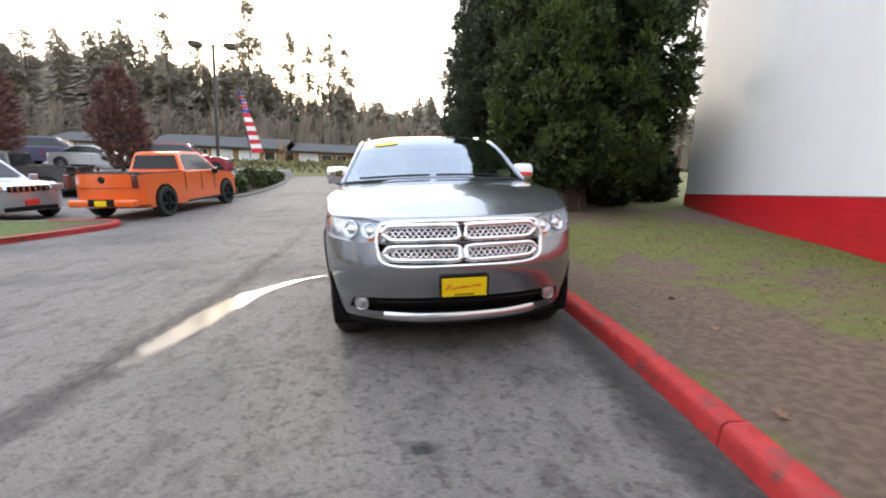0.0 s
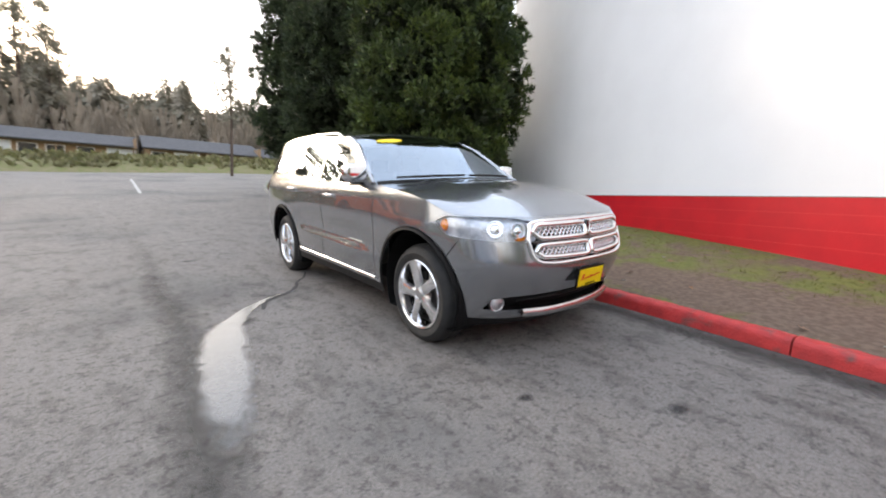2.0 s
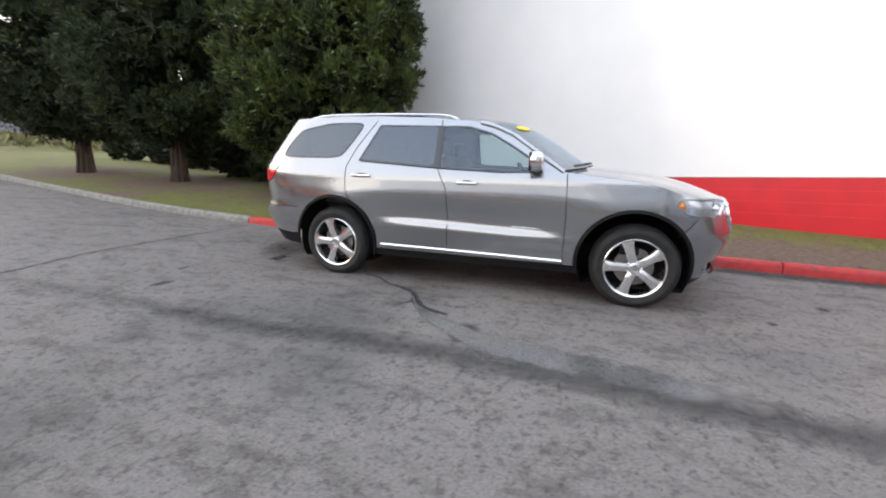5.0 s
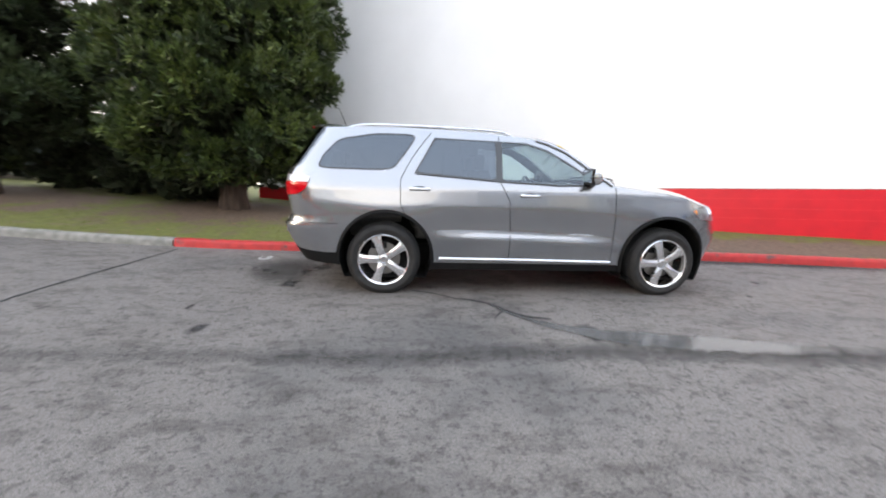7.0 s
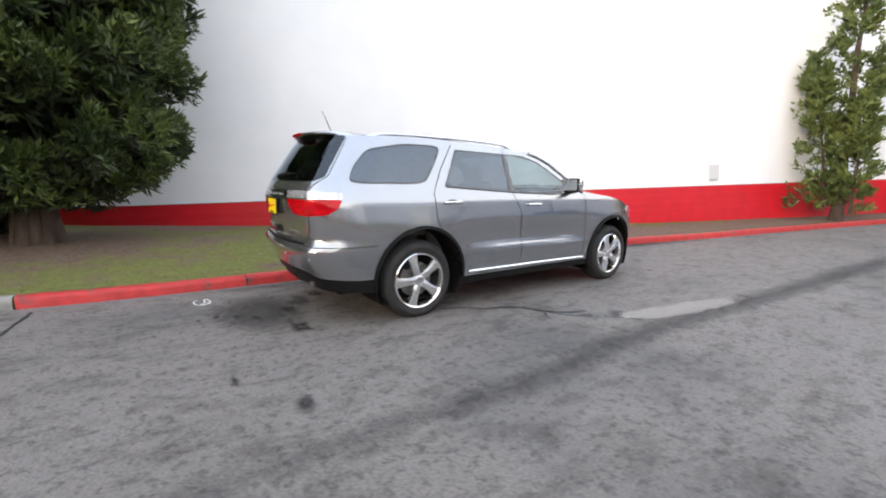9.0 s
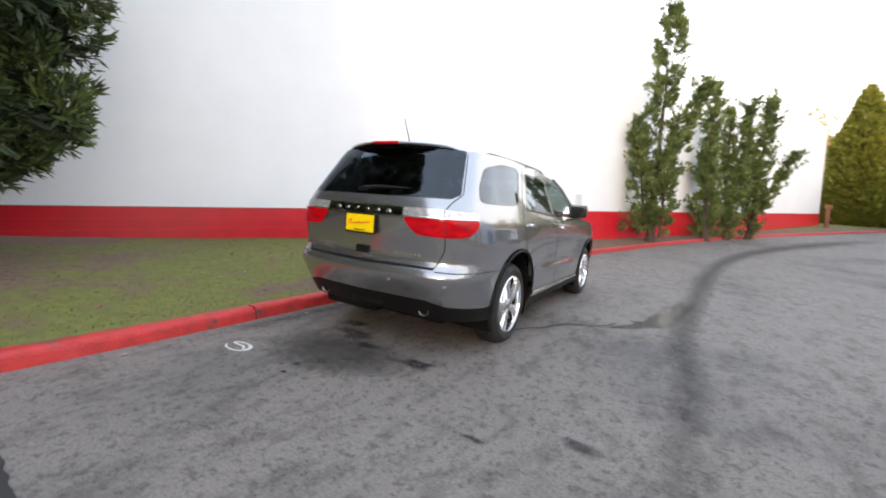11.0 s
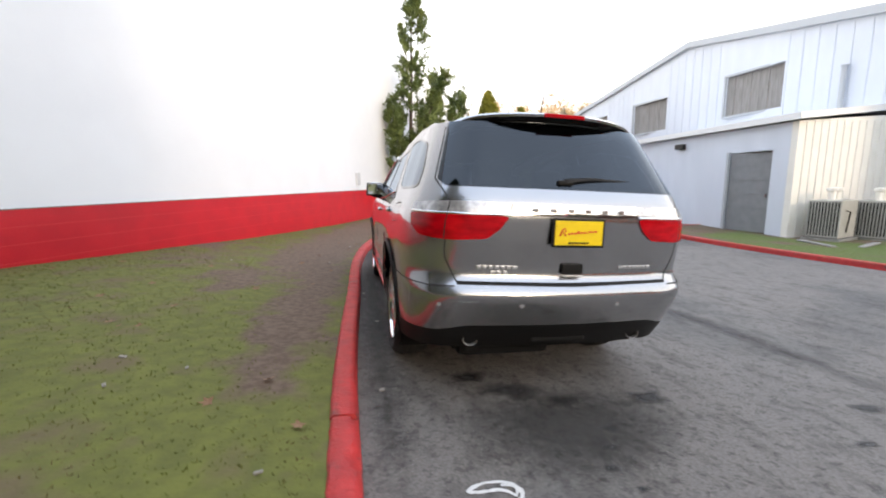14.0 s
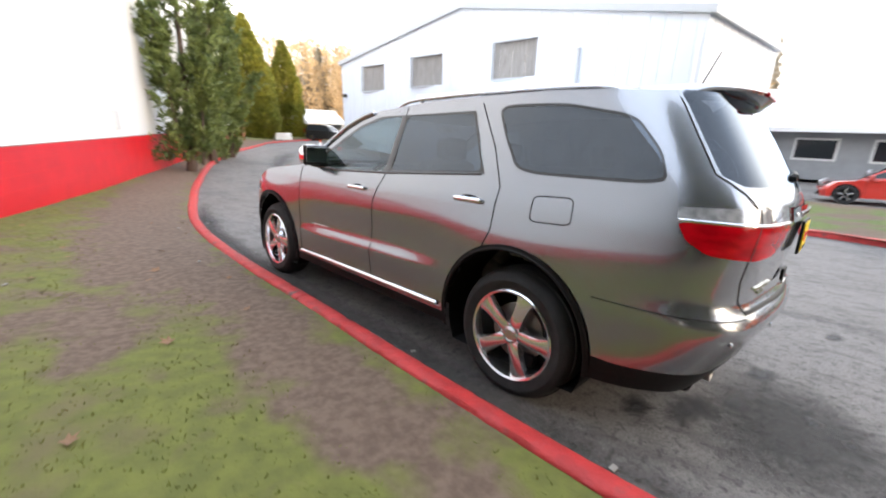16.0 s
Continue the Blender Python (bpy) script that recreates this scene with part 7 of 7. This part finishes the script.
M_CREAM = mat("cream_siding", (0.80, 0.78, 0.72), 0.6, color2=(0.76, 0.74, 0.68), scale=2)
M_EAVE = mat("grey_eave", (0.42, 0.45, 0.48), 0.5)
M_SHUTTER = mat("grey_door_paint", (0.20, 0.21, 0.22), 0.6, color2=(0.23, 0.24, 0.25), scale=4)
M_BOARD = mat("weathered_boards", (0.20, 0.19, 0.18), 0.85, color2=(0.30, 0.29, 0.28), scale=5, stretch=(1, 6, 0.3))


def fx(y):
    return -17.04 + 0.11 * (y + 9.5)


hall = thing("metal_hall", Matrix(), "pale blue-grey metal hall with a gabled end and boarded windows", "building")
gy0, gy1, gr = -1.75, -30.2, -15.1
WINS = ((-9.45, -12.3), (-16.75, -19.85), (-23.5, -26.5))


def roof_at(y):
    return float(np.interp(y, [gy1, gr, gy0], [6.75, 8.52, 6.0]))


# the end wall, cut round its windows
cuts = sorted({gy0, gy1, gr, *[q for w in WINS for q in w]}, reverse=True)
for a, b in zip(cuts, cuts[1:]):
    is_win = any(abs(a - w[0]) < 1e-6 for w in WINS)
    bands = [(-1.2, 4.3), (6.15, None)] if is_win else [(-1.2, None)]
    for lo, hi in bands:
        v = []
        for d in (0, -0.25):
            for y in (a, b):
                v += [(fx(y) + d, y, lo), (fx(y) + d, y, hi if hi is not None else roof_at(y))]
        mesh_ob("wall_panel", v, [(0, 2, 3, 1), (4, 5, 7, 6), (0, 1, 5, 4), (2, 6, 7, 3), (1, 3, 7, 5), (0, 4, 6, 2)], M_METAL, hall)
y = gy0 - 0.4
while y > gy1:
    if not any(w[1] - 0.05 < y < w[0] + 0.05 for w in WINS):
        part("siding_rib", box_bm(fx(y) + 0.012, y, (roof_at(y) - 1.2) / 2, 0.018, 0.03, roof_at(y) + 1.2), M_METALRIB, hall)
    y -= 0.6
for w0, w1 in WINS:
    win = new("window")
    win.parent = hall
    yc = (w0 + w1) / 2
    win.location = (fx(yc), yc, 5.22)
    for zz in (-0.95, 0.95):
        part("frame", box_bm(0.03, 0, zz, 0.1, w0 - w1 + 0.1, 0.09), M_EAVE, win)
    for yy in (-(w0 - w1) / 2, (w0 - w1) / 2):
        part("jamb", box_bm(0.03, yy, 0, 0.1, 0.09, 1.9), M_EAVE, win)
    for k in range(7):
        part("board", box_bm(-0.12 - 0.012 * (k % 2), -(w0 - w1) / 2 + (w0 - w1) * (k + 0.5) / 7, 0, 0.03, (w0 - w1) / 7 - 0.02, 1.84), M_BOARD, win)
for a, b in ((gy0 + 0.25, gr), (gr, gy1 - 0.25)):
    za, zb = roof_at(max(min(a, gy0), gy1)), roof_at(max(min(b, gy0), gy1))
    v = []
    for d0, zo in ((0.2, 0.14), (0.2, -0.16), (-10, 0.14), (-10, -0.16)):
        v += [(fx(a) + d0, a - 0.11 * d0, za + zo), (fx(b) + d0, b - 0.11 * d0, zb + zo)]
    mesh_ob("roof", v, [(0, 1, 3, 2), (0, 4, 5, 1), (2, 3, 7, 6), (0, 2, 6, 4), (1, 5, 7, 3), (4, 6, 7, 5)], M_EAVE, hall)
SIDE_M = Matrix.Translation((fx(gy0), gy0, 0)) @ Matrix.Rotation(-math.atan(0.11), 4, "Z")
part("side_wall", box_bm(-5.1, -0.13, 2.4, 9.8, 0.24, 7.1, SIDE_M), M_METAL, hall)
part("back_wall", box_bm(-9.9, -14.2, 2.3, 0.24, 28.2, 7.0, SIDE_M), M_METAL, hall)
for k in range(10):
    part("side_rib", box_bm(-0.6 - 0.95 * k, 0.0, 2.4, 0.06, 0.03, 7.1, SIDE_M), M_METALRIB, hall)
part("wall_lamp", box_bm(fx(-29.6) + 0.15, -29.6, 4.1, 0.3, 0.35, 0.25, bevel=0.03), M_POLE, hall)
part("drain_pipe", box_bm(fx(gy0 - 0.2) + 0.06, gy0 - 0.2, 2.2, 0.1, 0.1, 6.6, bevel=0.02), M_WHITE, hall)
part("vent_pipe", lathe_bm([(0.09, 3.6), (0.09, 5.2), (0.12, 5.3), (0, 5.3)], 10, Matrix.Translation((fx(-7.0) + 0.15, -7.0, 0))), M_EAVE, hall)


def sx(y):
    return -12.8 + 0.11 * (y + 5.7)


shed = thing("lean_to_shed", Matrix(), "lean-to shed with a grey door and cream painted side", "shed")
sa, sb = -5.56, -14.3
for a, b, lo, hi in ((sa, -6.3, -1, 3.1), (-6.3, -8.0, 2.27, 3.1), (-8.0, sb, -1, 3.1)):
    v = []
    for d in (0, -0.2):
        for yq in (a, b):
            v += [(sx(yq) + d, yq, lo), (sx(yq) + d, yq, hi)]
    mesh_ob("front_wall", v, [(0, 2, 3, 1), (4, 5, 7, 6), (0, 1, 5, 4), (2, 6, 7, 3), (1, 3, 7, 5), (0, 4, 6, 2)], M_METAL, shed)
for nm, yq in (("side_wall", sa + 0.05), ("far_wall", sb - 0.05)):
    a, b = Vector((sx(yq), yq, 0)), Vector((fx(yq + 0.4), yq + 0.4, 0))
    v = [(a.x, a.y, -1), (b.x, b.y, -1), (b.x, b.y, 3.3), (a.x, a.y, 3.1), (a.x, a.y - 0.2, -1), (b.x, b.y - 0.2, -1), (b.x, b.y - 0.2, 3.3), (a.x, a.y - 0.2, 3.1)]
    mesh_ob(nm, v, [(0, 1, 2, 3), (7, 6, 5, 4), (0, 3, 7, 4), (1, 5, 6, 2), (3, 2, 6, 7), (0, 4, 5, 1)], M_CREAM, shed, "cream painted siding")
    for k in range(1, 14):
        q = a.lerp(b, k / 14)
        part("siding_rib", box_bm(q.x, q.y + (0.012 if nm == "side_wall" else -0.21), 1.05, 0.03, 0.02, 4.1), M_CREAM, shed)
v = [(sx(sa) + 0.25, sa + 0.25, 3.12), (sx(sb) + 0.25, sb - 0.2, 3.12), (fx(sb), sb, 3.5), (fx(sa), sa + 0.25, 3.5)]
v += [(a, b, c + 0.2) for a, b, c in v]
mesh_ob("roof", v, [(3, 2, 1, 0), (4, 5, 6, 7), (0, 1, 5, 4), (1, 2, 6, 5), (2, 3, 7, 6), (3, 0, 4, 7)], M_WHITE, shed, "pale flat roof with a thick edge")
door = new("door")
door.parent = shed
door.location = (sx(-7.15), -7.15, 0)
part("leaf", box_bm(-0.1, 0, 0.85, 0.06, 1.66, 2.8, bevel=0.01), M_SHUTTER, door, "grey painted door")
for yq in (-0.85, 0.85):
    part("jamb", box_bm(0.01, yq, 0.85, 0.1, 0.08, 2.9), M_EAVE, door)
for k in range(5):
    part("door_rib", box_bm(-0.06, 0, -0.2 + 0.5 * k, 0.02, 1.6, 0.03), M_SHUTTER, door)
part("handle", box_bm(-0.04, 0.65, 0.75, 0.06, 0.04, 0.14, bevel=0.01), M_SATIN, door)
part("wall_lamp", box_bm(sx(-10.6) + 0.12, -10.6, 2.72, 0.24, 0.4, 0.22, bevel=0.03), M_POLE, shed)
part("corner_pipe", box_bm(sx(sb) + 0.06, sb + 0.1, 1.1, 0.12, 0.12, 4.2), M_POLE, shed)

# yard things by the shed
M_AC = mat("ac_unit_enamel", (0.42, 0.41, 0.37), 0.6, color2=(0.36, 0.35, 0.31), scale=5)
for i, (x, y) in enumerate(((-13.45, -4.75), (-14.75, -4.35), (-16.0, -4.0))):
    g = road_z(x, y) + 0.12
    ac = thing("air_conditioner", Matrix.Translation((x, y, g)) @ Matrix.Rotation(radians(12), 4, "Z"), "beige outdoor air conditioner with a finned grille", "air conditioner", "air conditioners")
    part("slab", box_bm(0, 0, 0.05, 1.15, 0.95, 0.1), M_CONCRETE, ac)
    part("case", box_bm(0, 0, 0.68, 1.0, 0.8, 1.12, bevel=0.02), M_AC, ac)
    for k in range(10):
        part("fin", box_bm(0.506, -0.34 + 0.075 * k, 0.68, 0.015, 0.03, 1.0), M_UNDER, ac)
    part("service_panel", box_bm(-0.2, 0.405, 0.5, 0.4, 0.012, 0.55, bevel=0.004), M_AC, ac)
    bm = bmesh.new()
    add_tube(bm, [(0.2, 0.45, 0.3), (0.2, 0.5, 0.9), (0.2, 0.38, 0.95)], 0.02, 6)
    part("hose", bm, M_BLACK, ac)
    if i < 2:
        for q in (-0.15, 0.15):
            part("vent_cap", lathe_bm([(0.09, 1.24), (0.09, 1.5), (0.14, 1.52), (0.14, 1.6), (0, 1.62)], 12, Matrix.Translation((q, 0, 0))), M_CREAM, ac)
M_BARRELBLACK = mat("black_barrel_plastic", (0.02, 0.02, 0.022), 0.45)
M_BARRELBLUE = mat("blue_barrel_plastic", (0.02, 0.14, 0.38), 0.4)
for x, y, m_, col in ((-13.6, -15.3, M_BARRELBLACK, "black"), (-13.3, -14.3, M_BARRELBLACK, "black"), (-13.1, -13.4, M_BARRELBLUE, "blue"), (-12.9, -12.6, M_BARRELBLUE, "blue")):
    br = thing("barrel", Matrix.Translation((x, y, road_z(x, y) + 0.1)), col + " plastic barrel standing on the bark bed by the shed", "barrel", "plastic barrels")
    part("drum", lathe_bm([(0.36, 0), (0.38, 0.05), (0.38, 0.36), (0.40, 0.38), (0.40, 0.42), (0.38, 0.44), (0.38, 0.72), (0.40, 0.74), (0.40, 0.78), (0.38, 0.80), (0.38, 1.08), (0.35, 1.12)], 24), m_, br, smooth=True)
    part("rim_ring", lathe_bm([(0.34, 1.12), (0.395, 1.11), (0.395, 1.15), (0.36, 1.15), (0.35, 1.10), (0, 1.10)], 24), m_, br, smooth=True)
M_CARD = mat("cardboard", (0.33, 0.24, 0.16), 0.9, color2=(0.28, 0.2, 0.13), scale=6)
cb = thing("cardboard_box", Matrix.Translation((-14.9, -3.3, road_z(-14.9, -3.3) + 0.12)) @ Matrix.Rotation(0.4, 4, "Z"), "open brown cardboard box full of scrap", "box")
part("carton", box_bm(0, 0, 0.3, 0.75, 0.55, 0.6, bevel=0.01), M_CARD, cb)
for sgn in (-1, 1):
    part("flap", box_bm(0, sgn * 0.38, 0.58, 0.74, 0.22, 0.012, Matrix.Rotation(0, 4, "X")), M_CARD, cb)
part("scrap", box_bm(0.05, 0, 0.66, 0.4, 0.3, 0.14, Matrix.Rotation(0.2, 4, "Y"), 0.03), M_LITTER, cb)
lift = thing("engine_hoist", Matrix.Translation((-15.6, -2.4, road_z(-15.6, -2.4) + 0.12)), "dark steel engine hoist standing by the hall", "hoist")
bm = bmesh.new()
add_tube(bm, [(0, 0, 0), (0, 0, 1.5)], 0.06, 6)
part("post", bm, M_POLE, lift)
bm = bmesh.new()
add_tube(bm, [(0, 0, 1.5), (-0.9, -1.0, 1.62)], 0.06, 6)
part("boom", bm, M_POLE, lift)
bm = bmesh.new()
add_tube(bm, [(0.0, 0, 0.5), (-0.5, -0.55, 1.5)], 0.035, 6)
part("ram", bm, M_SATIN, lift)
for sgn in (-1, 1):
    part("foot", box_bm(-0.4, sgn * 0.4, 0.06, 1.4, 0.08, 0.1), M_POLE, lift)
for i, (x, y, yaw) in enumerate(((-12.9, -3.4, 0.3), (-11.8, -4.0, 1.2), (-13.9, -2.9, 0.8))):
    pl = thing("scrap_plank", Matrix.Translation((x, y, road_z(x, y) + 0.16)) @ Matrix.Rotation(yaw, 4, "Z"), "loose weathered plank lying on the verge", "plank", "scrap planks")
    part("plank", box_bm(0, 0, 0, 1.3, 0.14, 0.04, bevel=0.005), M_BOARD, pl)
pad = box_bm(-11.2, -11.7, 0, 4.6, 3.4, 0.06, bevel=0.01)
for q in pad.verts:
    q.co.z += road_z(q.co.x, q.co.y) + 0.02
tagged(part("pavement", pad, M_CONCRETE), "pale concrete pad in front of the shed door", "pad", kind="structure")

# the hall, its shed and the yard things stand a little turned towards the road
SWING = Matrix.Translation((0.5, 5.0, 0)) @ Matrix.Rotation(radians(1.5), 4, "Z") @ Matrix.Translation((-0.5, -5.0, 0))
for ob in [q for q in scene.objects if not q.parent and q.name.split(".")[0] in ("metal_hall", "lean_to_shed", "air_conditioner", "barrel", "cardboard_box", "engine_hoist", "scrap_plank")]:
    at = ob.matrix_world.translation.copy()
    to = SWING @ at
    rise = road_z(to.x, to.y) - road_z(at.x, at.y) if at.length > 0.1 else 0.0
    ob.matrix_world = Matrix.Translation((0, 0, rise)) @ SWING @ ob.matrix_world

# ---- beyond the bend ----
M_CONEORANGE = mat("cone_orange", (0.85, 0.10, 0.02), 0.5)
for x, y in ((-14.5, -28.1), (-15.2, -26.4)):
    tc = thing("traffic_cone", Matrix.Translation((x, y, road_z(x, y))), "orange traffic cone with a white collar on the asphalt", "traffic cone", "traffic cones")
    part("cone", lathe_bm([(0.16, 0.04), (0.11, 0.3), (0.04, 0.7), (0, 0.71)], 18), M_CONEORANGE, tc, smooth=True)
    part("collar", lathe_bm([(0.117, 0.28), (0.083, 0.48)], 18), M_WHITE, tc, smooth=True)
    part("foot", box_bm(0, 0, 0.02, 0.4, 0.4, 0.045, bevel=0.01), M_CONEORANGE, tc)
M_POSTWOOD = mat("post_wood", (0.22, 0.09, 0.045), 0.8, color2=(0.16, 0.06, 0.03), scale=8, stretch=(1, 1, 0.2))
ps = thing("wooden_post", Matrix.Translation((-10.4, -33.0, lawn_top(-10.4, -33.0))), "reddish-brown wooden sign post on the verge", "post")
part("post", box_bm(0, 0, 0.75, 0.22, 0.22, 1.6, bevel=0.015), M_POSTWOOD, ps)
part("sign_board", box_bm(0, 0.13, 1.4, 0.4, 0.04, 0.3, bevel=0.01), M_POSTWOOD, ps)
pb = thing("planter_box", Matrix.Translation((-15.4, -36.9, lawn_top(-15.4, -36.9))), "low wooden planter box under the cypresses", "planter")
for k in range(3):
    part("board", box_bm(0, 0, 0.12 + 0.22 * k, 1.6 - 0.06 * k, 0.9, 0.2, bevel=0.01), M_CREAM, pb)
tent = thing("white_canopy", Matrix.Translation((-21.9, -42.0, 0.0)) @ Matrix.Diagonal((0.8, 0.8, 0.85, 1)), "white fabric canopy shelter with an open front", "canopy")
for x in (-2.6, 2.6):
    for y in (-2.5, 2.5):
        part("leg", box_bm(x, y, 1.2, 0.1, 0.1, 2.6), M_WHITE, tent)
v = [(-2.9, -2.8, 2.3), (2.9, -2.8, 2.3), (2.9, 2.8, 2.3), (-2.9, 2.8, 2.3), (-2.9, 0, 3.8), (2.9, 0, 3.8), (-2.9, -2.8, 2.0), (2.9, -2.8, 2.0), (2.9, 2.8, 2.0), (-2.9, 2.8, 2.0)]
mesh_ob("cover", v, [(0, 1, 5, 4), (4, 5, 2, 3), (0, 4, 3), (1, 2, 5), (0, 6, 7, 1), (1, 7, 8, 2), (2, 8, 9, 3), (3, 9, 6, 0)], M_WHITE, tent)
part("side_sheet", box_bm(-2.7, 0, 1.2, 0.04, 5, 2.4), M_WHITE, tent)
vehicle("parked_suv", on_road(-21.2, -38.6, 30), M_CARBLACK, "suv", "dark vehicle parked under the white canopy", M_SATIN, 4.5, 1.85, 1.7, 0.36)

rnd = random.Random(19)
cs, ws, ss = [], [], []
rngh = np.random.default_rng(91)
for i in range(150):
    a = radians(rnd.uniform(188, 262))
    d = rnd.uniform(85, 130)
    x, y = d * math.cos(a), d * math.sin(a) * 1.0
    h = rnd.uniform(9, 15) + (d - 85) * 0.12
    r = rnd.uniform(2.2, 3.6)
    for k in range(260):
        p = rngh.normal(0, 1, 3)
        p /= np.linalg.norm(p)
        cs.append((x + p[0] * r, y + p[1] * r, (d - 85) * 0.14 + h * 0.55 + p[2] * h * 0.5))
        ws.append((p[0] * 0.5, p[1] * 0.5, 1))
        ss.append(rnd.uniform(0.6, 1.2))
vv, ff = sprays(cs, ws, ss, 3, rngh, 0.5, 0.10)
tagged(fast_mesh("bare_woods", vv, ff, M_TAN), "tan leafless woods on the hillside", "woods", kind="stuff")
hill_v = [(d * math.cos(radians(a)), d * math.sin(radians(a)), z) for d, z in ((70, -1), (95, 2.5), (150, 14), (320, 26)) for a in range(170, 281, 5)]
n = len(range(170, 281, 5))
tagged(mesh_ob("ground_hill", hill_v, [(j * n + i, (j + 1) * n + i, (j + 1) * n + i + 1, j * n + i + 1) for j in range(3) for i in range(n - 1)], M_TAN, smooth=True), "brown wooded hillside beyond the bend", "hill", kind="structure")
v, f = [], []
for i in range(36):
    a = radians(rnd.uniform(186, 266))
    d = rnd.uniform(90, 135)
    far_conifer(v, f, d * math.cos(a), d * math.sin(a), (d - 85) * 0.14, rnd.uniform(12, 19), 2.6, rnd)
tagged(mesh_ob("hill_firs", v, f, M_FIRHAZE), "scattered dark firs among the bare woods", "woods", kind="stuff")

# low office across the car park
office = thing("low_office", Matrix.Translation((-33, 6, road_z(-33, 6))), "low grey office with a white roof and windows", "building")
M_OFFICE = mat("office_grey", (0.30, 0.31, 0.32), 0.7, color2=(0.26, 0.27, 0.28), scale=2)
part("wall", box_bm(0, 0, 1.4, 9, 26, 2.8), M_OFFICE, office)
v = [(5.6, -13.6, 2.8), (5.6, 13.6, 2.8), (-4, 13.6, 5.6), (-4, -13.6, 5.6), (-6, 13.6, 2.8), (-6, -13.6, 2.8)]
v += [(a, b, c - 0.25) for a, b, c in v]
mesh_ob("roof", v, [(0, 1, 2, 3), (3, 2, 4, 5), (6, 9, 8, 7), (9, 11, 10, 8), (0, 6, 7, 1), (4, 10, 11, 5), (0, 3, 9, 6), (3, 5, 11, 9), (1, 7, 8, 2), (2, 8, 10, 4)], M_WHITE, office)
for k in range(8):
    w = new("window")
    w.parent = office
    w.location = (4.5, -11.4 + 3.2 * k, 1.65)
    part("frame", box_bm(0.02, 0, 0, 0.1, 1.9, 1.2), M_WHITE, w)
    part("pane", box_bm(0.06, 0, 0, 0.06, 1.7, 1.0), M_WINDOW, w)
